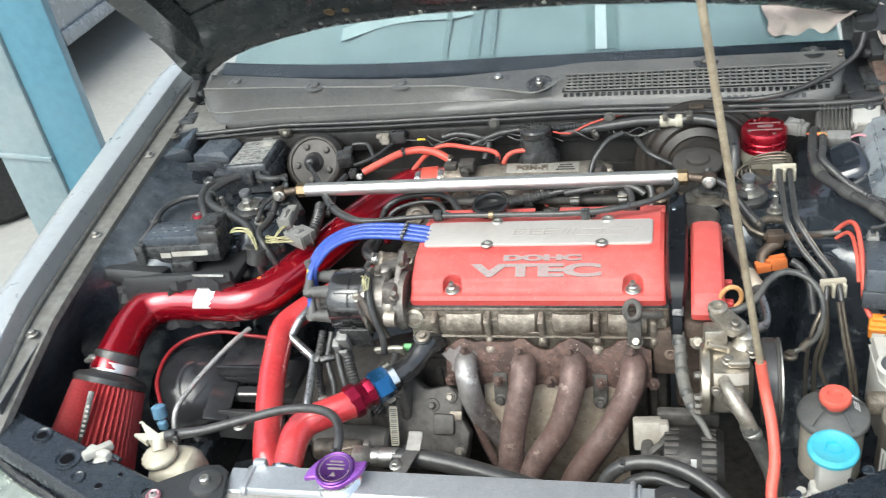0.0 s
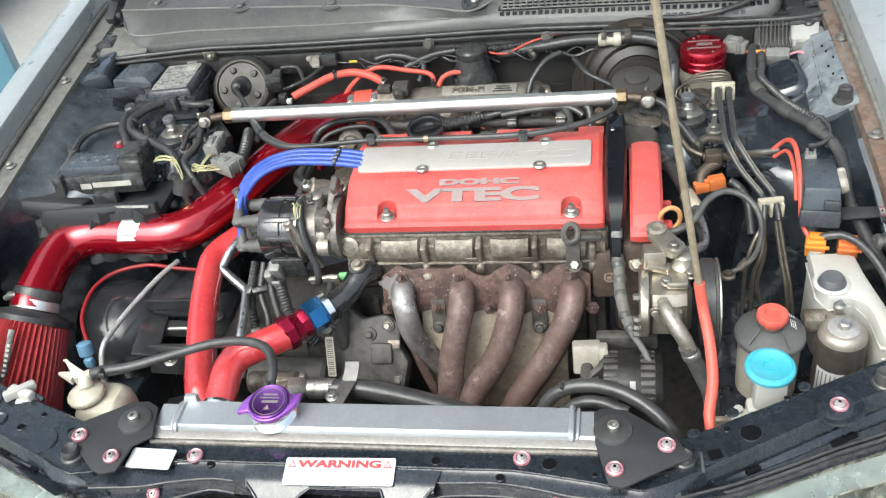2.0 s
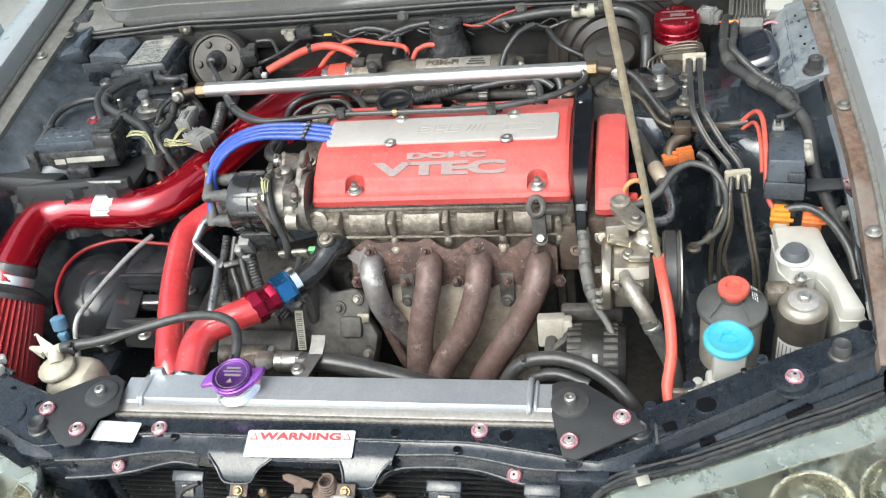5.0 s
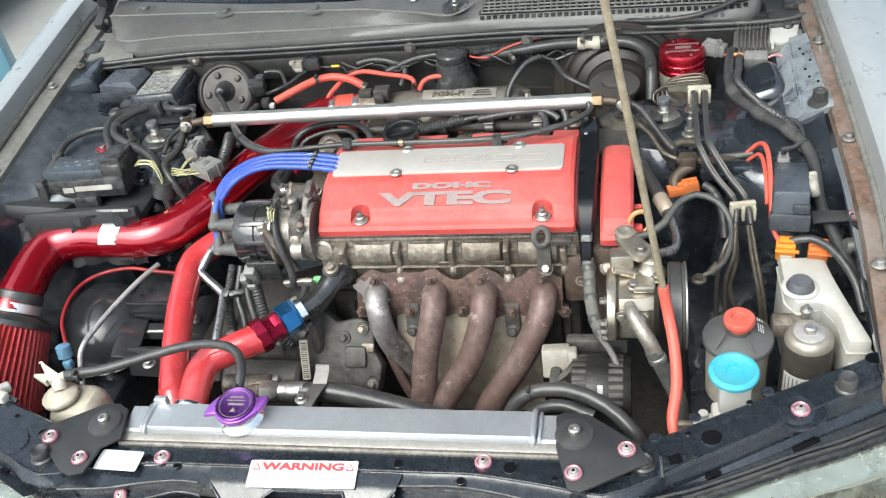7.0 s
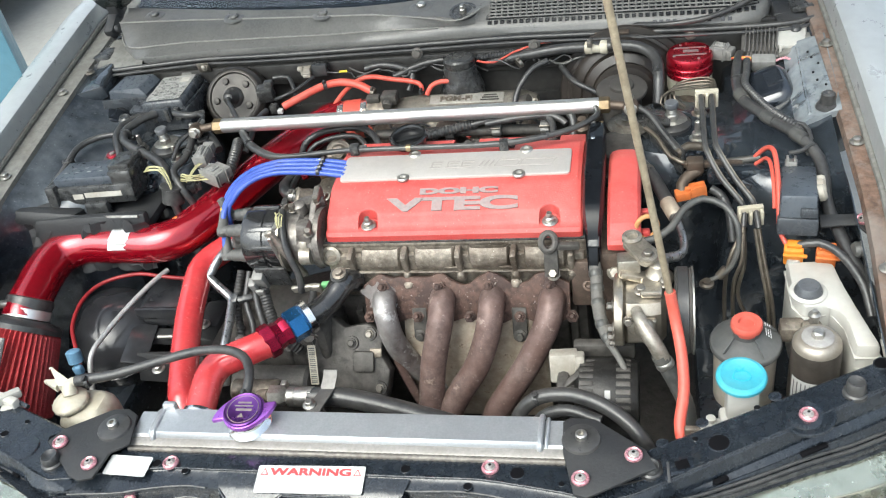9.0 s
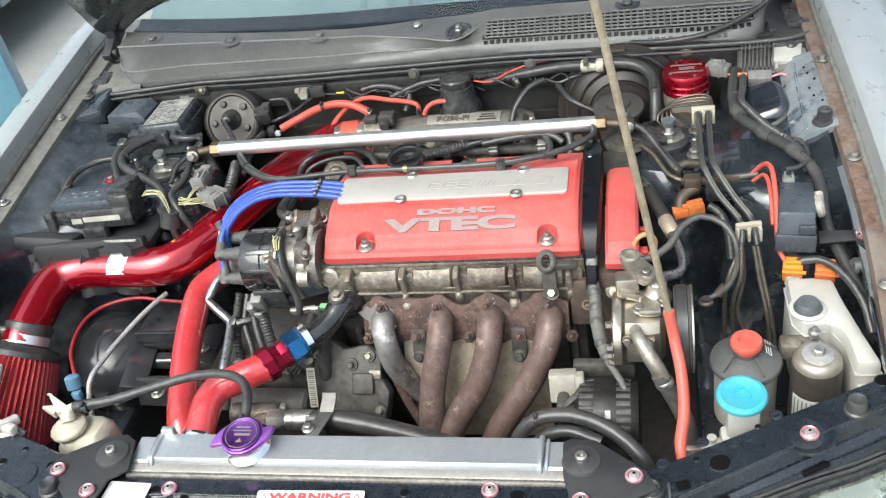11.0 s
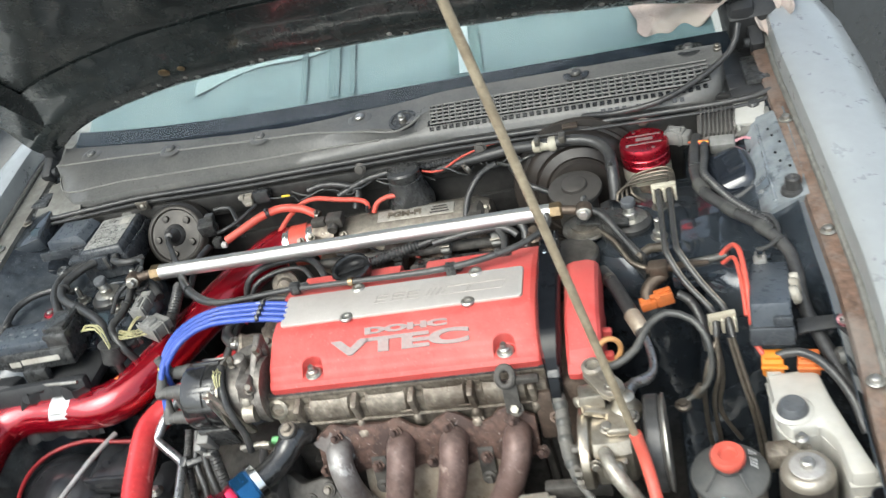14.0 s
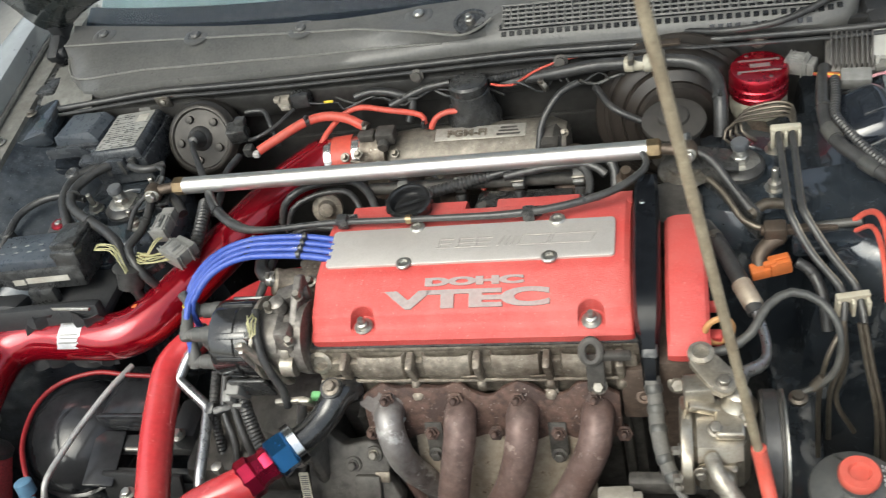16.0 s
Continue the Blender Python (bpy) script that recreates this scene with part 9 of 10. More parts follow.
for i in range(9):
    part("fin", box((0.662 + i * 0.0072, 0.9185 - i * 0.0007, 0.864), (0.0025, 0.060, 0.014), 0.0006, (22, 0, -6)), FIN_GREY, ig)
part("plug", box((0.692, 0.872, 0.842), (0.044, 0.026, 0.024), 0.004, (15, 0, -6)), GREY_PLASTIC, ig)
hose("pink_wire", [(0.714, 0.868, 0.846), (0.730, 0.866, 0.852), (0.748, 0.860, 0.846)], 0.0026, PINK, "short pink wire at the module", "wire", 8)
ws_ = thing("relay_sensor", (0.765, 0.95, 0.83), "white square relay bracket with a dark screw", "relay")
part("plate", box((0.747, 0.926, 0.866), (0.054, 0.070, 0.012), 0.005, (12, 0, -10)), WHITE_PLASTIC, ws_)
part("leg", box((0.724, 0.892, 0.850), (0.006, 0.008, 0.03), 0.002), WHITE_PLASTIC, ws_)
part("screw", lathe((0.756, 0.938, 0.874), (0, -0.25, 1), [(0.011, 0), (0.011, 0.004), (0.007, 0.007), (0, 0.006)], 18), BLACK, ws_)
def wing_height(y):
    return 0.800 + 0.155 * min(1, (y / 1.15)) ** 0.9 - 0.052


wpl = thing("wing_plate", (0.76, 0.78, 0.83), "inner fender panel coloured like sky sheen, with pressed ridges and holes", "panel")
part("panel", loft([[(0.728, y, wing_height(y) - 0.030), (0.738, y, wing_height(y) - 0.018), (0.746, y, wing_height(y) - 0.010), (0.756, y, wing_height(y) - 0.004), (0.778, y, wing_height(y) + 0.003), (0.802, y, wing_height(y) + 0.010)] for y in (0.668, 0.672, 0.70, 0.74, 0.78, 0.82, 0.86, 0.895, 0.90)], False, 0.012), NAVY_SKY_SHEEN, wpl)
part("pressed_line", tube([(0.752, y, wing_height(y) - 0.005) for y in (0.68, 0.74, 0.80, 0.88)], 0.0030, 8, 0.03), NAVY_SKY_SHEEN, wpl)
for x, y in ((0.768, 0.855), (0.772, 0.835), (0.781, 0.812), (0.770, 0.790), (0.774, 0.765), (0.786, 0.745)):
    part("hole", lathe((x, y, wing_height(y) - 0.0026 + (x - 0.760) * 0.31), (-0.29, -0.1, 1), [(0.0021, 0), (0.0021, 0.0022), (0, 0.0024)], 12), HOLE_SHADE, wpl)
part("fold", box((0.752, 0.905, wing_height(0.9) - 0.016), (0.07, 0.045, 0.012), 0.005, (6, -16, 6)), GREY_FLANGE, wpl)
fb2 = thing("fender_bulge", (0.71, 0.80, 0.76), "glossy navy pressed bulge on the inner fender", "panel", "fender bulges")
part("bulge", bulge((0.704, 0.812, 0.788), (0.046, 0.056, 0.060), pose(0, 0, 0, 12, -16, 8)), GLOSS_NAVY, fb2)
part("crown_plate", box((0.702, 0.800, 0.849), (0.030, 0.034, 0.004), 0.002, (12, -16, 8)), GLOSS_NAVY, fb2)
MOUNT_GREY = mat("dusty grey brown disc", (0.052, 0.048, 0.044), 0.5, 0.2, 0.15, 60, 0.06, (0.088, 0.081, 0.073), 0.5, 12)
dm = thing("engine_mount", (0.445, 0.80, 0.76), "dark round engine mount disc with a dull cap", "engine mount")
part("disc", lathe((0.425, 0.822, 0.828), (0, -0.10, 1), [(0.038, -0.014), (0.042, -0.010), (0.0485, -0.004), (0.0495, 0.0), (0.0485, 0.004), (0.042, 0.0065), (0.024, 0.008), (0.023, 0.014), (0.020, 0.016), (0, 0.0165)], 40), MOUNT_GREY, dm)
part("neck", lathe((0.425, 0.820, 0.76), (0, 0, 1), [(0.038, 0), (0.038, 0.05), (0.036, 0.056)], 30), CAST_DARK, dm)
part("collar", lathe((0.440, 0.735, 0.790), UP, [(0.030, 0), (0.042, 0.012), (0.040, 0.016), (0.026, 0.018), (0.026, 0.024)], 28), BOLT_DULL, dm)
part("damper", lathe((0.418, 0.665, 0.740), UP, [(0.040, 0), (0.040, 0.014), (0.036, 0.016), (0.036, 0.022), (0.040, 0.024), (0.040, 0.034), (0.044, 0.05), (0.044, 0.062), (0.040, 0.066), (0, 0.064)], 28), CAST_DARK, dm)
part("arm", box((0.44, 0.72, 0.775), (0.05, 0.10, 0.02), 0.006, (0, 0, 0)), CAST_DARK, dm)
part("wing", loft([[(0.450, 0.770, 0.835), (0.450, 0.765, 0.79)], [(0.464, 0.728, 0.838), (0.462, 0.722, 0.79)], [(0.485, 0.700, 0.832), (0.482, 0.694, 0.785)], [(0.506, 0.669, 0.828), (0.502, 0.662, 0.78)], [(0.540, 0.625, 0.808), (0.535, 0.618, 0.765)]], False, 0.003), BLACK, dm)

# brake lines and their clips
for i in range(4):
    o = i * 0.009
    hose("brake_line", [(0.545 - o, 0.80 - o * 0.4, 0.795), (0.525 - o, 0.805 - o * 0.6, 0.812), (0.530 - o * 0.6, 0.835 - o, 0.826), (0.575, 0.842 - o, 0.833 - o * 0.2), (0.598 - o * 0.2, 0.832 - o, 0.832), (0.600 - o * 0.2, 0.80 - o * 0.5, 0.826), (0.598, 0.775, 0.815)], 0.0025, LINE, "dull steel brake line bent round the valve block", "brake line", 8, 0, "brake lines")
for dx, pts in ((0, ((0.571, 0.760, 0.848), (0.571, 0.700, 0.845), (0.571, 0.610, 0.838), (0.574, 0.585, 0.832), (0.594, 0.548, 0.805), (0.626, 0.510, 0.778), (0.630, 0.490, 0.772), (0.628, 0.470, 0.755))), (1, ((0.590, 0.760, 0.848), (0.589, 0.700, 0.845), (0.588, 0.612, 0.838), (0.592, 0.588, 0.832), (0.618, 0.545, 0.803), (0.645, 0.512, 0.778), (0.649, 0.490, 0.772), (0.652, 0.465, 0.755)))):
    hose("brake_hose", pts, 0.0049, RUBBER, "black sleeved brake line along the inner fender", "brake line", 12, 0, "sleeved brake lines")
    # A thin pale tube paints the highlight on the sleeve's edge.
    hose("brake_steel", [(p[0] + 0.0036, p[1], p[2] + 0.0030) for p in pts[:6]], 0.0011, LINE, "thin pale line added as the glint along the sleeve", "brake line", 8, 0, "sleeved brake lines")
for c, r in (((0.581, 0.752, 0.852), 0), ((0.640, 0.492, 0.776), 8)):
    t = thing("line_clip", c, "cream plastic double clip for brake lines", "clip", "line clips")
    part("bridge", box(c, (0.042, 0.010, 0.012), 0.002, (0, 0, r)), CREAM, t)
    for dx in (-0.018, 0.0, 0.018):
        part("leg", box((c[0] + dx, c[1] - 0.006, c[2] - 0.012), (0.005, 0.014, 0.026), 0.0015, (0, 0, r)), CREAM, t)
for pts in ([(0.628, 0.470, 0.755), (0.625, 0.44, 0.71), (0.612, 0.43, 0.66), (0.615, 0.43, 0.55)], [(0.628, 0.470, 0.755), (0.630, 0.445, 0.70), (0.620, 0.43, 0.64), (0.645, 0.42, 0.58)], [(0.652, 0.465, 0.755), (0.662, 0.44, 0.70), (0.675, 0.41, 0.63), (0.685, 0.40, 0.52)], [(0.646, 0.465, 0.755), (0.655, 0.44, 0.70), (0.668, 0.41, 0.63), (0.675, 0.40, 0.52)], [(0.626, 0.465, 0.75), (0.605, 0.44, 0.71), (0.598, 0.43, 0.64), (0.602, 0.42, 0.52)]):
    hose("brake_line", pts, 0.0036, LINE, "dull steel brake line running down the bay wall", "brake line", 8, 0, "brake lines")
vb = thing("valve_block", (0.57, 0.66, 0.78), "brown stained brake valve with bracket", "brake valve")
part("block", join(box((0.555, 0.600, 0.795), (0.030, 0.024, 0.026), 0.004), box((0.585, 0.600, 0.797), (0.10, 0.012, 0.012), 0.003)), BRASS_DARK, vb)
part("pipe", tube([(0.47, 0.69, 0.82), (0.49, 0.665, 0.815), (0.515, 0.62, 0.80), (0.545, 0.602, 0.796)], 0.0046, 10), LINE, vb)
part("neck", tube([(0.535, 0.555, 0.755), (0.532, 0.575, 0.770), (0.545, 0.590, 0.78), (0.562, 0.598, 0.785)], 0.011, 12), BRASS_DARK, vb)
part("pipe_long", tube([(0.60, 0.604, 0.797), (0.64, 0.604, 0.800), (0.665, 0.600, 0.806)], 0.0062, 10), CABLE_GREY, vb)
part("elbow", tube([(0.525, 0.63, 0.80), (0.545, 0.645, 0.806), (0.575, 0.648, 0.80)], 0.008, 12), LINE, vb)
hose("black_hose", [(0.40, 0.745, 0.84), (0.43, 0.735, 0.845), (0.47, 0.715, 0.842), (0.50, 0.675, 0.822), (0.53, 0.63, 0.80)], 0.0062, RUBBER, "black rubber hose behind the engine", "hose", 12, 0, "black hoses")
OM = pose(0.546, 0.560, 0.765, 0, -6, 10)
oc2 = thing("sensor_connector", (0.55, 0.56, 0.76), "orange two pin wiring connector", "connector", "orange connectors")
part("shell", moved(join(box((-0.014, 0, -0.001), (0.026, 0.020, 0.016), 0.002), box((0.013, 0.001, 0.001), (0.028, 0.022, 0.021), 0.002), box((0.0, -0.002, 0.010), (0.018, 0.008, 0.007), 0.0015), box((0.016, 0.001, 0.0125), (0.020, 0.004, 0.004), 0.001), box((0.016, -0.008, 0.0125), (0.020, 0.004, 0.003), 0.001)), OM), ORANGE, oc2)
ct = thing("cable_tail", (0.59, 0.54, 0.74), "black ribbed cable tail behind the orange connector", "cable")
part("tail", tube([(0.580, 0.566, 0.768), (0.598, 0.556, 0.758), (0.610, 0.53, 0.74), (0.615, 0.50, 0.70)], 0.007, 10, ripple=0.001), RUBBER, ct)

# black relay box on the right with bulbs and bracket
rx = thing("relay_housing", (0.715, 0.48, 0.74), "black relay housing with white round caps on its side", "relay box")
QM = pose(0.712, 0.487, 0.802, -14, 0, -7)
part("body", moved(box((0, 0, 0), (0.056, 0.140, 0.060), 0.006), QM), LID_BLUE_SHEEN, rx, "cover tinted slate blue for its sky sheen")
part("lip", moved(join(box((0.0, -0.066, -0.022), (0.062, 0.018, 0.030), 0.004), box((0.016, -0.068, 0.002), (0.026, 0.016, 0.016), 0.003)), QM), BLACK_NAVY, rx)
part("clip", moved(join(box((-0.012, 0.072, 0.030), (0.020, 0.022, 0.014), 0.003), box((-0.018, 0.072, 0.038), (0.004, 0.018, 0.010), 0.001), box((-0.006, 0.072, 0.038), (0.004, 0.018, 0.010), 0.001)), QM), GREY_PLASTIC, rx)
for y, r in ((0.030, 0.010), (0.005, 0.013), (-0.022, 0.014)):
    part("cap", moved(lathe((0.030, y, 0.016), (1, 0, 0.3), [(r, 0), (r, 0.008), (r * 0.7, 0.012), (0, 0.012)], 18), QM), WHITE_DIRTY, rx, "dirty cream round cap")
br = thing("relay_bracket", (0.77, 0.43, 0.78), "black steel bracket with a pink bolt", "bracket")
part("arm", plate([(-0.035, -0.012), (-0.035, 0.016), (0.038, 0.020), (0.040, -0.02), (0.030, -0.022), (0.018, -0.004), (-0.010, -0.008)], 0, 0.004, 0.001, pose(0.775, 0.432, 0.787, 8, 0, -4)), BLACK_MATT, br)
pink_bolt(0.803, 0.432, 0.795, (-0.5, -0.4, 0.6), 0.010)
hose("battery_cable", [(0.655, 0.602, 0.806), (0.664, 0.600, 0.818), (0.672, 0.590, 0.832), (0.678, 0.572, 0.842), (0.681, 0.545, 0.844), (0.681, 0.500, 0.832), (0.680, 0.460, 0.806), (0.679, 0.428, 0.782), (0.688, 0.412, 0.765)], 0.0042, RED_RUBBER, "red power cable looping over the relay housing", "cable", 12)
hose("battery_cable", [(0.655, 0.588, 0.800), (0.664, 0.582, 0.812), (0.670, 0.570, 0.824), (0.674, 0.545, 0.830), (0.675, 0.50, 0.822), (0.674, 0.46, 0.80)], 0.0034, RED_RUBBER, "red power cable looping over the relay housing", "cable", 12)
for x, y, z, m_ in ((0.700, 0.408, 0.750, AMBER), (0.748, 0.402, 0.748, ORANGE)):
    t = thing("fuse_connector", (x, y, z), "orange plastic fuse connector under the relay housing", "connector", "orange connectors")
    part("shell", box((x, y, z), (0.030, 0.027, 0.034), 0.003, (10, 0, -8)), m_, t)
    part("ridge", join(box((x, y - 0.016, z + 0.006), (0.036, 0.006, 0.004), 0.001, (10, 0, -8)), box((x, y - 0.004, z + 0.019), (0.022, 0.012, 0.006), 0.001, (10, 0, -8))), m_, t)
HAR = ([(0.650, 0.895, 0.850), (0.640, 0.834, 0.850), (0.637, 0.770, 0.846), (0.648, 0.722, 0.844), (0.672, 0.686, 0.842), (0.694, 0.654, 0.840), (0.717, 0.626, 0.840), (0.734, 0.600, 0.835), (0.752, 0.566, 0.825), (0.757, 0.529, 0.810), (0.757, 0.478, 0.790), (0.772, 0.42, 0.768), (0.80, 0.33, 0.735), (0.82, 0.28, 0.70)], [(0.660, 0.86, 0.856), (0.656, 0.815, 0.855), (0.650, 0.772, 0.855), (0.662, 0.735, 0.853), (0.684, 0.688, 0.850), (0.706, 0.652, 0.850), (0.724, 0.632, 0.846), (0.738, 0.612, 0.832), (0.744, 0.60, 0.80)], [(0.712, 0.640, 0.848), (0.735, 0.630, 0.850), (0.744, 0.60, 0.84), (0.728, 0.572, 0.836), (0.705, 0.565, 0.836)], [(0.705, 0.405, 0.766), (0.735, 0.40, 0.775), (0.765, 0.375, 0.770), (0.79, 0.33, 0.75), (0.80, 0.29, 0.72)])
for i, pts in enumerate(HAR):
    hose("main_loom", pts, (0.0098, 0.0056, 0.0036, 0.0066)[i], RUBBER, "black taped main wiring loom along the fender", "wiring loom", 14, 0.0016 if i == 1 else 0, "main looms")
for p, d in (((0.642, 0.742, 0.845), (0.3, -1, 0)), ((0.683, 0.670, 0.841), (0.6, -0.8, 0)), ((0.726, 0.613, 0.8375), (0.6, -0.8, -0.1))):
    tagged(part("loom_tape", lathe(p, d, [(0.0114, -0.014), (0.0118, 0), (0.0114, 0.014)], 16), CABLE_GREY), "worn grey tape wrap on the loom", "tape", "tape wraps")
tagged(part("wing_step", join(box((0.655, 0.585, 0.785), (0.16, 0.03, 0.03), 0.008, (0, -3, -3)), box((0.66, 0.66, 0.790), (0.13, 0.14, 0.012), 0.005, (4, -8, -3))), NAVY), "black stepped shelf on the inner fender", "panel")
hose("washer_line", [(0.44, 0.985, 0.885), (0.52, 0.955, 0.895), (0.60, 0.955, 0.905), (0.68, 0.985, 0.925), (0.735, 1.02, 0.950), (0.752, 1.045, 0.985)], 0.0055, RUBBER, "thin black washer hose across the cowl corner", "hose")

# ---- right front: pump, alternator, reservoirs ----
pp = thing("steering_pump", (0.46, 0.32, 0.66), "cast aluminium power steering pump with belt pulley", "steering pump")
part("body", join(loft([[(x, y, z) for y, z in ((0.262 + d, 0.690), (0.256 + d, 0.705), (0.258 + d, 0.752), (0.268 + d, 0.768), (0.300, 0.774 - d), (0.352, 0.776 - d), (0.36, 0.69))] for x, d in ((0.434, 0.006), (0.440, 0.0), (0.476, 0.0), (0.492, 0.004), (0.500, 0.016))], True), box((0.462, 0.258, 0.722), (0.046, 0.012, 0.050), 0.004, (6, 0, 0)), box((0.478, 0.300, 0.778), (0.034, 0.050, 0.012), 0.004)), PUMP, pp, "", 20)
part("end_plate", loft([[(x, 0.300 + 0.062 * math.cos(a) * r, 0.728 + 0.054 * math.sin(a) * r) for a in (2 * math.pi * i / 28 for i in range(28))] for x, r in ((0.420, 0.94), (0.422, 1.0), (0.433, 1.0), (0.435, 0.97))], True), PUMP, pp)
part("column", join(box((0.444, 0.333, 0.785), (0.036, 0.030, 0.045), 0.004, (-6, 0, 4)), box((0.455, 0.318, 0.782), (0.05, 0.02, 0.012), 0.003, (0, 18, 0))), PUMP, pp)
part("bracket", join(plate([(-0.014, -0.034), (0.014, -0.034), (0.019, -0.022), (0.016, 0.026), (0.006, 0.036), (-0.010, 0.034), (-0.018, 0.022), (-0.019, -0.024)], 0, 0.010, 0.002, pose(0.462, 0.350, 0.804, 6, 0, 36))), CAST_LIGHT, pp)
part("boss", lathe((0.449, 0.372, 0.811), (0, -0.1, 1), [(0.016, 0), (0.016, 0.008), (0.010, 0.010), (0.008, 0.004), (0, 0.004)], 20), CAST_LIGHT, pp)
part("boss", lathe((0.474, 0.328, 0.810), (0, -0.1, 1), [(0.0145, 0), (0.0145, 0.006), (0, 0.007)], 20), CAST_LIGHT, pp)
part("inlet", lathe((0.488, 0.322, 0.770), (0.05, 0.1, 1), [(0.024, 0), (0.024, 0.008), (0.017, 0.016), (0.015, 0.030), (0.010, 0.034)], 24), PUMP, pp)
part("clip_block", box((0.466, 0.352, 0.795), (0.022, 0.024, 0.028), 0.005, (0, 20, 20)), BLACK, pp)
for p, d in (((0.474, 0.328, 0.815), (0, -0.1, 1)), ((0.462, 0.288, 0.778), (0, -0.2, 1)), ((0.498, 0.300, 0.782), (0, -0.2, 1))):
    part("bolt", bolt(p, d, 0.0075, 0.008, 1.4), BOLT_DULL, pp)
for y, z in ((0.262, 0.766), (0.242, 0.738), (0.241, 0.722), (0.262, 0.688)):
    part("flange_bolt", bolt((0.420, y + 0.004, z), (-1, -0.1, 0.1), 0.0060, 0.008, 1.5), BOLT_DULL, pp)
pu = part("pulley", lathe((0.512, 0.300, 0.725), (1, 0, 0), [(0.02, 0), (0.060, 0.001), (0.068, 0.002), (0.066, 0.006), (0.066, 0.022), (0.068, 0.026), (0.060, 0.028), (0.055, 0.022), (0.02, 0.018), (0, 0.018)], 44), CAST_DARK, pp, "dark ribbed pulley")
part("belt", lathe((0.516, 0.300, 0.725), (1, 0, 0), [(0.0665, 0), (0.0690, 0.001), (0.0690, 0.017), (0.0665, 0.018)], 44), RUBBER, pu)
part("pulley_rim", lathe((0.5385, 0.300, 0.725), (1, 0, 0), [(0.0665, 0), (0.0695, 0.0005), (0.0695, 0.003), (0.0665, 0.0035)], 44), STEEL, pu)
part("outlet", tube([(0.455, 0.262, 0.760), (0.462, 0.238, 0.758), (0.474, 0.222, 0.745), (0.486, 0.214, 0.725), (0.494, 0.210, 0.705)], [0.009, 0.0105, 0.0120, 0.0120, 0.0118], 14), CAST_LIGHT, pp)
part("outlet_flange", plate([(-0.022, 0.004), (-0.016, 0.011), (0.004, 0.014), (0.022, 0.006), (0.022, -0.006), (0.004, -0.014), (-0.016, -0.011), (-0.022, -0.004)], 0, 0.006, 0.0015, pose(0.456, 0.250, 0.738, 76, 0, 0) @ pose(0, 0, 0, 0, 0, -50)), PUMP, pp)
part("outlet_knob", lathe((0.466, 0.232, 0.750), (-0.2, -0.8, 0.5), [(0.015, -0.012), (0.0165, -0.004), (0.013, 0.004), (0.006, 0.008), (0, 0.0085)], 20), PUMP, pp)
for p in ((0.443, 0.243, 0.756), (0.470, 0.240, 0.722)):
    part("bolt", bolt(p, (0, -1, 0.25), 0.0065, 0.007, 1.3), BOLT_DULL, pp)
hose("steering_hose", [(0.488, 0.212, 0.715), (0.500, 0.208, 0.690), (0.515, 0.202, 0.655), (0.528, 0.190, 0.62), (0.53, 0.17, 0.56), (0.52, 0.15, 0.48)], 0.0130, CABLE_GREY, "grey black power steering supply hose", "hose", 16)
tagged(part("hose_clamp", lathe((0.494, 0.210, 0.704), (0.35, -0.15, -0.9), [(0.0138, 0), (0.0146, 0.001), (0.0146, 0.009), (0.0138, 0.010)], 18), STEEL), "zinc hose clamp on the steering hose", "hose clamp")
hose("pressure_hose", [(0.452, 0.395, 0.788), (0.480, 0.398, 0.790), (0.510, 0.415, 0.800), (0.532, 0.446, 0.815), (0.562, 0.462, 0.822), (0.595, 0.450, 0.815), (0.614, 0.425, 0.795), (0.615, 0.408, 0.760), (0.605, 0.400, 0.730), (0.588, 0.398, 0.712), (0.565, 0.395, 0.70)], [0.0066, 0.0064, 0.0062, 0.0060, 0.0058, 0.0055, 0.0048, 0.0045, 0.0045, 0.0042, 0.0042], CABLE_GREY, "grey sleeved pressure hose in a wide loop", "hose", 14)
tagged(part("loop_fitting", join(lathe((0.566, 0.388, 0.700), UP, [(0.012, 0), (0.012, 0.004), (0.008, 0.006), (0.007, 0.010), (0, 0.011)], 18), cyl((0.585, 0.40, 0.706), (0.598, 0.404, 0.722), 0.008)), LINE), "brown stained banjo fitting of the loop hose", "hose fitting")
hose("return_hose", [(0.462, 0.640, 0.775), (0.480, 0.598, 0.778), (0.497, 0.555, 0.772), (0.512, 0.515, 0.765), (0.522, 0.485, 0.758)], 0.0115, RUBBER, "black rubber steering return hose", "hose", 16)
hose("return_pipe", [(0.520, 0.490, 0.760), (0.524, 0.478, 0.757), (0.530, 0.450, 0.752), (0.530, 0.420, 0.748), (0.518, 0.400, 0.752), (0.502, 0.386, 0.760), (0.492, 0.362, 0.768), (0.488, 0.335, 0.766)], [0.0065, 0.0065, 0.0065, 0.0065, 0.0085, 0.0085, 0.010, 0.011], LINE_ALU, "bent dull steel return pipe", "hose", 16)
tagged(part("hose_sleeve", lathe((0.505, 0.532, 0.767), (0.38, -0.90, -0.18), [(0.0128, 0), (0.0135, 0.002), (0.0135, 0.038), (0.0115, 0.042)], 20), SHIELD), "dull metal sleeve on the return hose", "sleeve")
tagged(part("pull_ring", join(tube([(0.472 + 0.017 * math.cos(a), 0.425 + 0.004 * math.cos(a), 0.795 + 0.022 * math.sin(a)) for a in (2 * math.pi * i / 16 for i in range(17))], 0.0042, 10, 0.004)), AMBER_DULL), "dull orange dipstick pull ring", "dipstick")

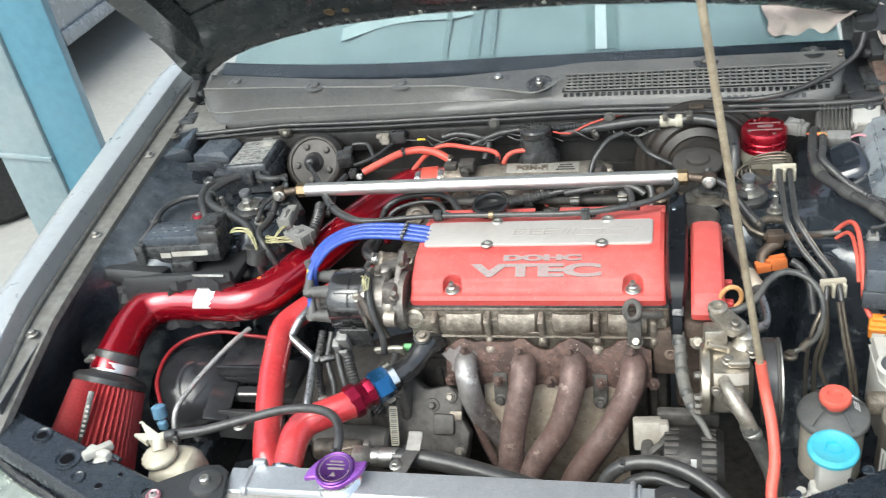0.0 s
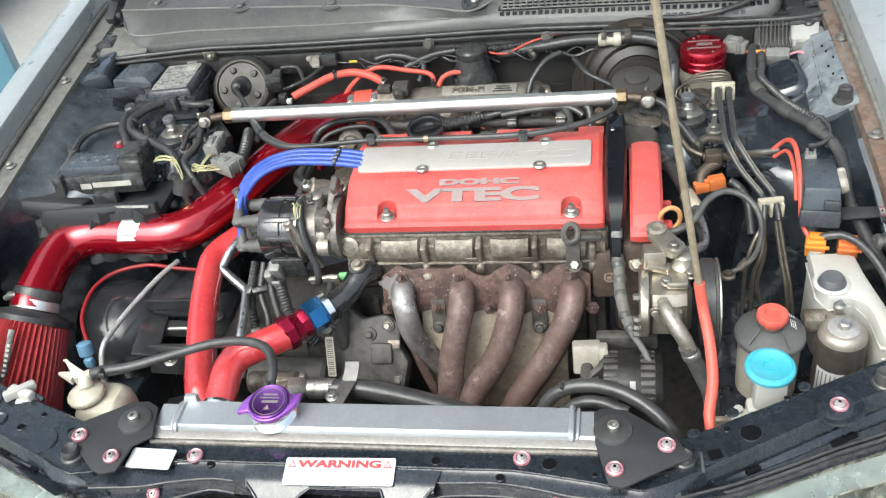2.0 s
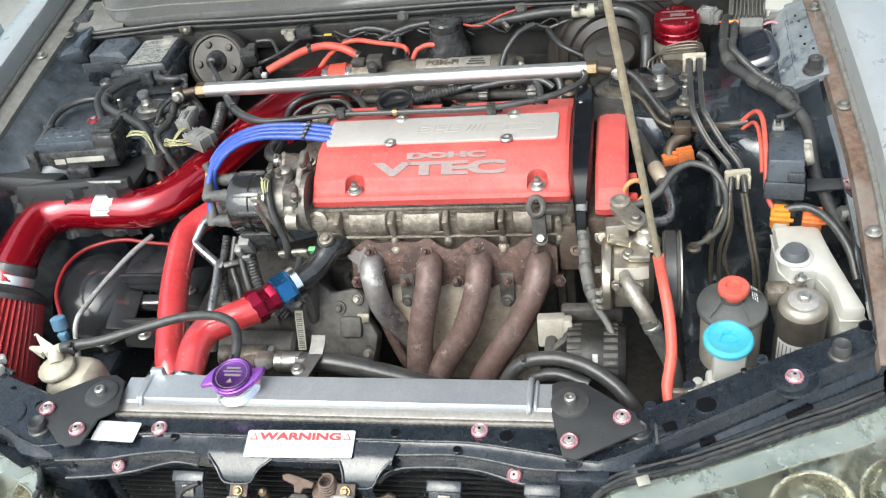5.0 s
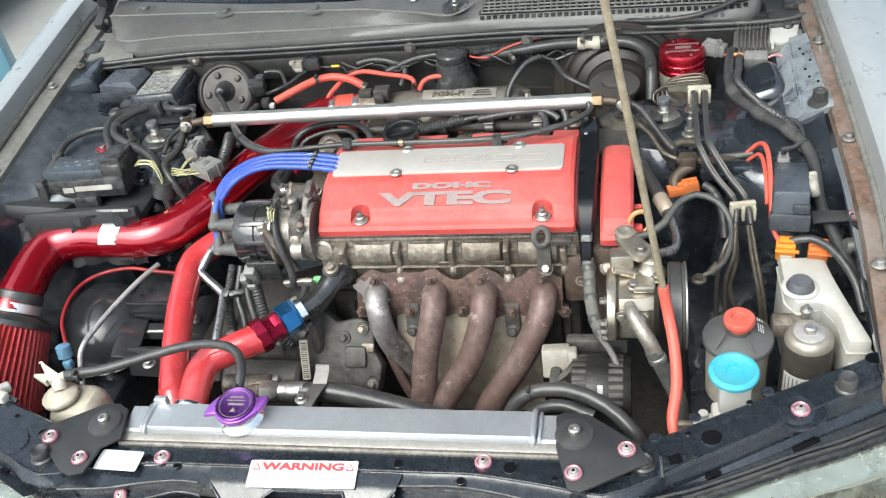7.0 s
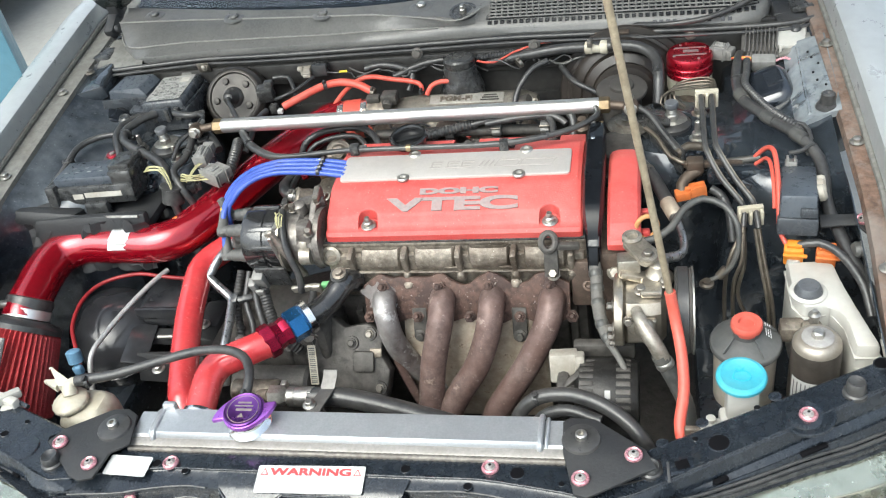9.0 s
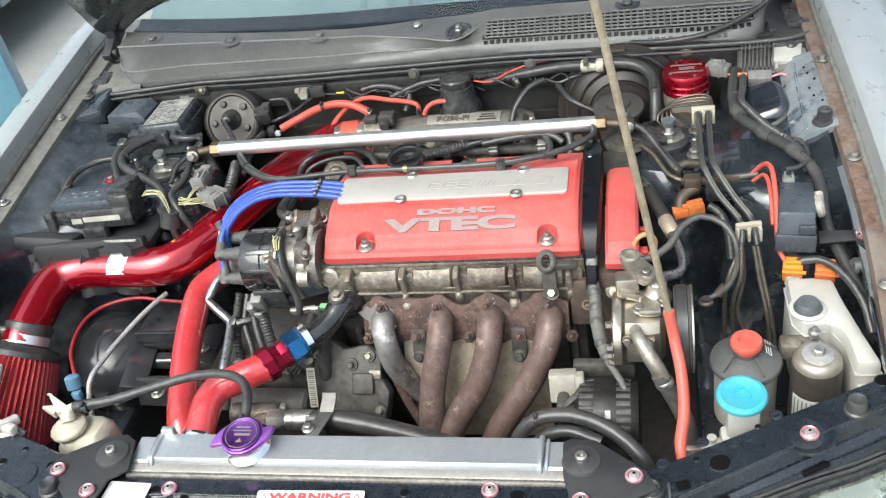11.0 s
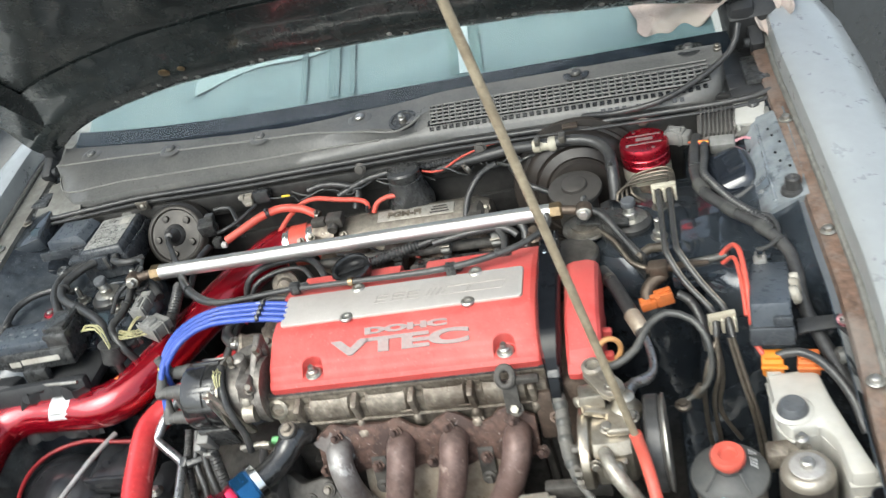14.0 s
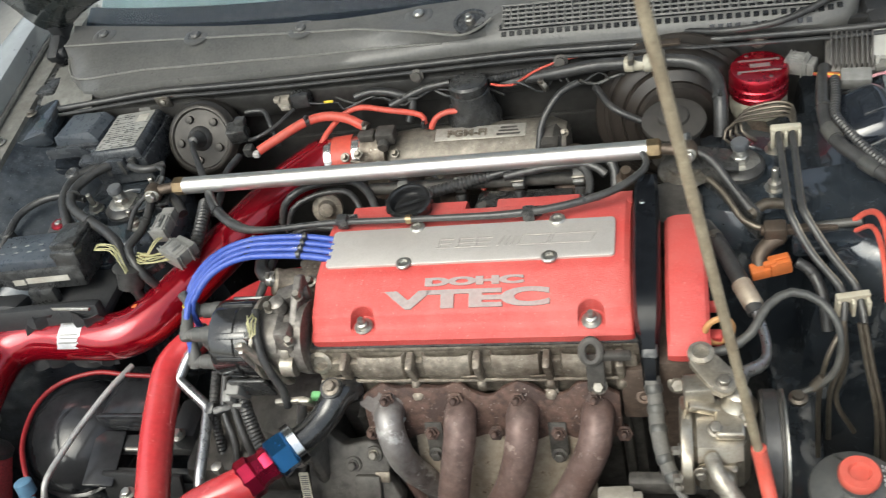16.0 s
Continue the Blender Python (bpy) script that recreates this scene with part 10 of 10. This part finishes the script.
ALT_BLACK = mat("oily black alternator case", (0.017, 0.0165, 0.016), 0.40, 0.3, 0.4, 60, 0.2, (0.05, 0.047, 0.043), 0.5, 16, grime=0.6)
al = thing("alternator", (0.42, 0.22, 0.5), "dirty cast alternator with slotted end cover", "alternator")
part("body", lathe((0.355, 0.235, 0.590), (1, 0, 0), [(0.055, 0), (0.066, 0.008), (0.068, 0.03), (0.068, 0.085), (0.060, 0.10), (0, 0.10)], 34), ALT_BLACK, al)
for j in (0, 2):
    for i in range(9):
        a = radians(24 + i * 11)
        part("vent", box((0.374 + j * 0.029, 0.235 - 0.0680 * math.cos(a), 0.590 + 0.0665 * math.sin(a)), (0.023, 0.0085, 0.004), 0.0015, (-math.degrees(a) + 90, 0, 0)), CAST_DARK, al)
part("bracket", join(box((0.40, 0.295, 0.645), (0.10, 0.02, 0.03), 0.005), box((0.335, 0.24, 0.60), (0.02, 0.06, 0.08), 0.008)), CAST_DARK, al)
ar = thing("alternator_plug", (0.335, 0.27, 0.62), "dirty cream plastic alternator plug cover", "connector")
part("block", join(box((0.335, 0.262, 0.638), (0.046, 0.030, 0.050), 0.004, (-20, 0, 4)), box((0.362, 0.258, 0.648), (0.016, 0.026, 0.034), 0.004, (-20, 0, 4))), WHITE_DIRTY, ar)
part("fork", join(box((0.350, 0.225, 0.640), (0.05, 0.012, 0.012), 0.003, (0, -30, 30)), box((0.338, 0.215, 0.625), (0.04, 0.02, 0.02), 0.005, (0, -10, 20))), CAST_DARK, ar)
hose("alternator_hose", [(0.262, 0.150, 0.610), (0.275, 0.160, 0.640), (0.300, 0.168, 0.662), (0.345, 0.168, 0.672), (0.390, 0.155, 0.672), (0.430, 0.132, 0.664), (0.462, 0.105, 0.645), (0.48, 0.09, 0.60)], 0.0115, RUBBER, "thick black lower coolant hose arch", "hose", 16)
hose("alternator_hose", [(0.285, 0.142, 0.600), (0.310, 0.150, 0.640), (0.350, 0.150, 0.655), (0.40, 0.135, 0.648)], 0.010, RUBBER, "thick black lower coolant hose arch", "hose", 14)
tagged(part("plug_tag", box((0.408, 0.190, 0.648), (0.009, 0.003, 0.014), 0.001, (-30, 0, 0)), PAPER), "tiny white tag on the alternator lead", "tag")

ps = thing("steering_reservoir", (0.615, 0.24, 0.58), "smoky plastic power steering reservoir with red cap", "fluid reservoir")
part("body", lathe((0.617, 0.257, 0.58), UP, [(0.040, 0), (0.046, 0.006), (0.047, 0.10), (0.0485, 0.115)], 32), RES_BODY, ps, "translucent beige body")
part("lid", lathe((0.617, 0.257, 0.692), UP, [(0.0485, 0), (0.0530, 0.001), (0.0535, 0.006), (0.0525, 0.009), (0.0510, 0.0105), (0.049, 0.0108), (0.041, 0.0150), (0.032, 0.0195), (0.0235, 0.0225), (0.0198, 0.0235), (0.0194, 0.034), (0, 0.034)], 44), SMOKE, ps, "grey domed lid")
part("cap", lathe((0.617, 0.255, 0.727), UP, [(0.0180, -0.004), (0.0180, 0.002), (0.0228, 0.004), (0.0235, 0.006), (0.0235, 0.013), (0.0215, 0.016), (0.0125, 0.016), (0.0105, 0.012), (0, 0.011)], 34), RED_CAP, ps, "red ring cap")
part("print", join(*[box((0.6465 + j * 0.0035, 0.267 + k * 0.006 - 0.012, 0.7165 - j * 0.003), (0.0016, 0.0042, 0.0006), 0, (0, 38, 0)) for j in range(3) for k in range(5)]), WHITE_INK, ps, "tiny pale print")
for a in (0.35, 2.0, 3.9, 5.2):
    part("lid_rib", box((0.617 + 0.037 * math.cos(a), 0.257 + 0.037 * math.sin(a), 0.7155), (0.030, 0.002, 0.003), 0.0005, (0, 38, math.degrees(a))), SMOKE, ps)
wf = thing("washer_filler", (0.60, 0.15, 0.6), "sky blue washer filler cap on a cream neck", "washer filler")
part("neck", join(box((0.604, 0.150, 0.680), (0.046, 0.036, 0.090), 0.006), box((0.600, 0.142, 0.650), (0.056, 0.03, 0.03), 0.006)), WHITE_PLASTIC, wf)
part("foot", join(box((0.565, 0.128, 0.652), (0.045, 0.018, 0.012), 0.003, (0, -12, 15)), lathe((0.560, 0.132, 0.660), UP, [(0.007, 0), (0.007, 0.006), (0, 0.007)], 12)), WHITE_PLASTIC, wf)
part("cap", lathe((0.602, 0.154, 0.724), (0, -0.06, 1), [(0.031, 0), (0.0352, 0.002), (0.0357, 0.008), (0.0335, 0.011), (0.029, 0.012), (0.027, 0.0105), (0, 0.0105)], 38), BLUE_CAP, wf, "sky blue round cap")
part("mark", join(moved(tube([(-0.012, -0.006, 0.0), (0.0, -0.011, 0), (0.012, -0.006, 0), (0.008, 0.006, 0), (-0.008, 0.006, 0), (-0.012, -0.006, 0)], 0.0009, 6, 0.003), axis_matrix((0.602, 0.153, 0.7352), (0, -0.06, 1))), moved(tube([(-0.008, 0.012, 0), (-0.002, 0.008, 0), (0.004, 0.013, 0)], 0.0009, 6, 0.003), axis_matrix((0.602, 0.153, 0.7352), (0, -0.06, 1)))), BLUE_DEEP, wf, "raised dark blue washer mark")
CAN_TOP = mat("tan zinc steel", (0.36, 0.325, 0.275), 0.36, 0.6, 0.12, 80, 0.03, (0.22, 0.19, 0.15), 0.4, 20)
cn = thing("canister", (0.715, 0.225, 0.6), "bare metal and grey cylindrical filter canister with label", "filter canister")
part("shell", lathe((0.714, 0.228, 0.60), UP, [(0.032, 0), (0.036, 0.004), (0.036, 0.118), (0.034, 0.126), (0.028, 0.132), (0.022, 0.133)], 34), CAN_GREY, cn)
part("top", lathe((0.714, 0.228, 0.727), UP, [(0.0355, -0.010), (0.0345, 0.0), (0.031, 0.007), (0.026, 0.010), (0.024, 0.010)], 34), CAN_TOP, cn, "tan metal shoulder")
part("disc", lathe((0.714, 0.228, 0.736), UP, [(0.0225, 0), (0.0225, 0.0025), (0.0205, 0.0035), (0, 0.0035)], 30), BRIGHT_BOLT, cn, "bright steel disc")
part("nut", lathe((0.714, 0.228, 0.736), UP, [(0.0095, 0.002), (0.0095, 0.012), (0.007, 0.014)], 6), STEEL, cn)
lab_ = [[(0.714 + 0.0366 * math.cos(radians(a)), 0.228 + 0.0366 * math.sin(radians(a)), z) for z in (0.625, 0.675)] for a in range(205, 286, 8)]
part("label", loft(lab_, False, 0.0004), PAPER, cn)
part("label_print", join(*[loft([[(0.714 + 0.0371 * math.cos(radians(a + d)), 0.228 + 0.0371 * math.sin(radians(a + d)), z) for z in (0.630, 0.670)] for d in (0, 3)], False, 0.0002) for a in (212, 222, 232, 242, 252, 262, 272)]), BLACK_INK, cn, "dark printed columns")
wb = thing("washer_bottle", (0.74, 0.32, 0.55), "aged white plastic fluid bottle with grey cap", "fluid bottle")
part("tank", plate([(0.688, 0.398), (0.758, 0.400), (0.766, 0.345), (0.780, 0.280), (0.798, 0.205), (0.762, 0.205), (0.758, 0.262), (0.742, 0.298), (0.704, 0.286), (0.690, 0.312)], 0.60, 0.742, 0.009), WHITE_PLASTIC, wb)
part("step", plate([(0.760, 0.280), (0.778, 0.282), (0.800, 0.205), (0.764, 0.200)], 0.55, 0.700, 0.008), WHITE_PLASTIC, wb)
part("seam", plate([(0.686, 0.400), (0.760, 0.402), (0.768, 0.345), (0.782, 0.280), (0.800, 0.203), (0.761, 0.203), (0.757, 0.262), (0.741, 0.296), (0.704, 0.284), (0.688, 0.311)], 0.716, 0.719, 0.001), WHITE_PLASTIC, wb)
part("neck_ring", lathe((0.712, 0.322, 0.7405), UP, [(0.028, 0), (0.028, 0.002), (0.025, 0.004), (0.02, 0.004)], 28), WHITE_PLASTIC, wb)
part("lug", lathe((0.700, 0.402, 0.725), UP, [(0.012, 0), (0.012, 0.020), (0, 0.021)], 16), WHITE_PLASTIC, wb)
part("cap", lathe((0.712, 0.322, 0.741), UP, [(0.021, 0), (0.0215, 0.004), (0.0195, 0.008), (0.0175, 0.013), (0.0155, 0.0155), (0, 0.0145)], 28), SMOKE_DARK, wb, "smoky grey cap")
nb = thing("canister_bracket", (0.69, 0.28, 0.68), "small grey bracket and nipple behind the canister", "bracket")
part("bracket", join(box((0.688, 0.282, 0.700), (0.04, 0.03, 0.03), 0.006), box((0.712, 0.268, 0.715), (0.03, 0.02, 0.02), 0.005)), CAST, nb)
part("nipple", lathe((0.715, 0.272, 0.722), UP, [(0.007, 0), (0.007, 0.014), (0.009, 0.015), (0.009, 0.020), (0.004, 0.022), (0.004, 0.028), (0, 0.028)], 14), STEEL, nb)
tagged(part("fender_plug", lathe((0.792, 0.392, 0.765), (-1, -0.3, 0.3), [(0.013, 0), (0.014, 0.004), (0.010, 0.010), (0, 0.011)], 18), CABLE_GREY), "grey round plug on the inner fender", "plug")

# prop rod with its red sleeve
pr = thing("prop_rod", (0.52, 0.09, 0.67), "worn tan steel hood prop rod with red sleeve", "prop rod")
part("rod", tube([(0.508, 0.231, 0.800), (0.479, 0.231, 1.0), (0.440, 0.2305, 1.265), (0.412, 0.230, 1.455), (0.389, 0.229, 1.61)], 0.0054, 14, 0.05), ROD, pr)
part("sleeve", tube([(0.505, 0.231, 0.825), (0.512, 0.222, 0.780), (0.520, 0.185, 0.745), (0.522, 0.140, 0.715), (0.515, 0.100, 0.690), (0.518, 0.082, 0.672)], 0.0084, 16, 0.01), RED_RUBBER, pr, "orange red rubber sleeve")
part("pivot", join(box((0.532, 0.082, 0.690), (0.022, 0.010, 0.024), 0.003), lathe((0.534, 0.074, 0.694), (0, -1, 0.2), [(0.006, 0), (0.006, 0.004), (0, 0.005)], 12)), CAST, pr)
part("tip", lathe((0.389, 0.229, 1.600), (-0.12, 0, 1), [(0.008, 0), (0.010, 0.004), (0.010, 0.030), (0.007, 0.036)], 16), RED_RUBBER, pr, "orange red rubber tip")

# ---- small clutter: clamps, ties, wires and bolts ----
def clamp_on(p, d, r, material, label):
    d = Vector(d).normalized()
    t = thing("hose_clamp", p, label, "hose clamp", "hose clamps")
    part("band", lathe(Vector(p) - d * 0.004, d, [(r, 0), (r + 0.0006, 0.0006), (r + 0.0006, 0.0074), (r, 0.008)], 20), material, t)
    part("ear", box(Vector(p) + Vector((0, -0.4, 0.9)).normalized() * (r + 0.003), (0.006, 0.010, 0.006), 0.001), material, t)


for p, d, r, m_ in (((-0.100, 0.890, 0.818), (0.9, -0.3, -0.4), 0.0092, BOLT_DULL), ((-0.205, 0.897, 0.837), (1, 0.2, 0), 0.0090, BLACK), ((0.006, 0.890, 0.810), (0, -0.3, -1), 0.0060, BLACK), ((0.215, 0.926, 0.846), (0.7, 0.5, 0.3), 0.0112, BOLT_DULL), ((0.495, 0.850, 0.845), (0, -1, -0.4), 0.0112, BLACK), ((-0.455, 0.145, 0.7105), (1, 0.2, 0.1), 0.0098, BLACK), ((-0.143, 0.100, 0.735), (0, -0.8, -0.5), 0.0080, BLACK), ((0.474, 0.612, 0.7775), (0.4, -0.9, 0), 0.0120, BOLT_DULL), ((0.300, 0.168, 0.662), (1, 0.1, 0.3), 0.0118, BLACK)):
    clamp_on(p, d, r, m_, "narrow metal clamp on a hose" if m_ is BOLT_DULL else "black band clamp on a hose")
for p, d, r in (((-0.545, 0.668, 0.8345), (0.8, -0.5, 0), 0.0112), ((-0.612, 0.740, 0.837), (0.2, -1, 0), 0.0112), ((-0.444, 0.670, 0.825), (0, -1, 0), 0.0092), ((0.6385, 0.800, 0.848), (0.05, -1, 0), 0.0114), ((0.743, 0.583, 0.830), (0.5, -0.9, -0.2), 0.0114), ((-0.302, 0.668, 0.840), (0.7, -0.6, 0), 0.0092), ((0.300, 0.615, 0.862), (0.9, 0.2, 0), 0.0066)):
    tagged(part("cable_tie", lathe(Vector(p), d, [(r, -0.0022), (r + 0.0007, -0.0018), (r + 0.0007, 0.0018), (r, 0.0022)], 18), BLACK), "black plastic cable tie round a loom", "cable tie", "cable ties")
wr = random.Random(21)
for k in range(9):
    x = -0.22 + k * 0.062
    pts = [(x + j * wr.uniform(0.022, 0.034), 0.944 + wr.uniform(-0.018, 0.012), 0.838 + wr.uniform(-0.014, 0.016)) for j in range(5)]
    hose("thin_wire", pts, wr.choice((0.0018, 0.0024, 0.0030)), wr.choice((RUBBER, RUBBER, BLACK, CABLE_GREY)), "thin black wire along the firewall", "wire", 6, 0, "firewall wires")
for k in range(6):
    x = -0.05 + k * 0.055
    pts = [(x, 0.790 + wr.uniform(-0.02, 0.02), 0.79), (x + 0.02, 0.775 + wr.uniform(-0.02, 0.01), 0.808 + wr.uniform(-0.004, 0.008)), (x + 0.045, 0.755 + wr.uniform(-0.01, 0.02), 0.806), (x + 0.06, 0.735, 0.79)]
    hose("injector_wire", pts, wr.choice((0.0022, 0.0032)), RUBBER, "black injector wire behind the valve cover", "wire", 6, 0, "injector wires")
for k in range(4):
    x = -0.02 + k * 0.094 + 0.02
    t = thing("injector_plug", (x, 0.722, 0.80), "grey plug on top of a fuel injector", "connector", "injector plugs")
    part("shell", box((x, 0.724, 0.812), (0.018, 0.024, 0.016), 0.003, (30, 0, 0)), GREY_PLASTIC, t)
    part("clip", box((x, 0.714, 0.820), (0.020, 0.004, 0.006), 0.001, (30, 0, 0)), BOLT_DULL, t)
for x, y, z in ((-0.135, 0.842, 0.792), (-0.108, 0.838, 0.800), (-0.075, 0.836, 0.776), (-0.045, 0.846, 0.790), (0.225, 0.846, 0.775), (0.245, 0.870, 0.785)):
    part("bolt", bolt((x, y, z), (0, -0.6, 0.8), 0.0055, 0.008), BOLT_DULL, tb)
part("lever", join(box((-0.105, 0.832, 0.782), (0.040, 0.006, 0.016), 0.002, (20, 18, 0)), box((-0.132, 0.828, 0.772), (0.012, 0.010, 0.030), 0.003, (10, 0, 0))), CAST, tb)
part("return_spring", tube([(-0.070 + 0.008 * math.cos(a), 0.828 - 0.0009 * i, 0.782 + 0.008 * math.sin(a)) for i, a in enumerate(i * math.pi / 4 for i in range(30))], 0.0012, 6, 0.004), STEEL, tb)
part("idle_valve", join(lathe((0.205, 0.868, 0.765), (1, -0.1, 0.1), [(0.030, 0), (0.034, 0.006), (0.034, 0.030), (0.024, 0.040), (0, 0.042)], 24), box((0.225, 0.842, 0.785), (0.03, 0.024, 0.022), 0.004)), CAST_DARK, tb)
# water outlet and hoses at the engine end, behind the distributor
wo = thing("water_outlet", (-0.15, 0.60, 0.70), "oily cast water outlet at the engine end", "coolant outlet")
part("body", join(box((-0.125, 0.585, 0.740), (0.05, 0.10, 0.10), 0.012), lathe((-0.150, 0.565, 0.765), (-0.8, -0.3, 0.5), [(0.026, 0), (0.024, 0.02), (0.021, 0.03), (0.023, 0.04), (0.019, 0.044)], 20)), CAST, wo)
for p in ((-0.118, 0.545, 0.792), (-0.112, 0.625, 0.790), (-0.148, 0.600, 0.772)):
    part("bolt", bolt(p, (-0.3, -0.4, 0.9), 0.0065, 0.008), BOLT_DULL, wo)
part("sensor", join(lathe((-0.140, 0.620, 0.785), (-0.2, 0, 1), [(0.010, 0), (0.010, 0.012), (0.007, 0.014), (0.007, 0.024), (0, 0.025)], 12)), BRASS, wo)
hose("bypass_hose", [(-0.175, 0.555, 0.783), (-0.200, 0.560, 0.792), (-0.215, 0.590, 0.790), (-0.205, 0.640, 0.780), (-0.18, 0.68, 0.76)], 0.0115, RUBBER, "black bypass hose behind the distributor", "hose", 14)
clamp_on((-0.190, 0.557, 0.789), (-0.9, 0.2, 0.3), 0.0118, STEEL, "bright metal clamp on a hose")
hose("engine_loom", [(-0.10, 0.66, 0.79), (-0.15, 0.655, 0.80), (-0.19, 0.62, 0.795), (-0.205, 0.54, 0.78), (-0.22, 0.50, 0.75)], 0.0060, RUBBER, "black wiring loom under the distributor", "wiring loom", 10, 0.0010, "engine looms")
tagged(part("red_clip", join(box((-0.172, 0.600, 0.805), (0.014, 0.012, 0.010), 0.002), cyl((-0.172, 0.588, 0.805), (-0.172, 0.612, 0.806), 0.0035)), RED_ANOD), "small red clip on the engine end", "clip")
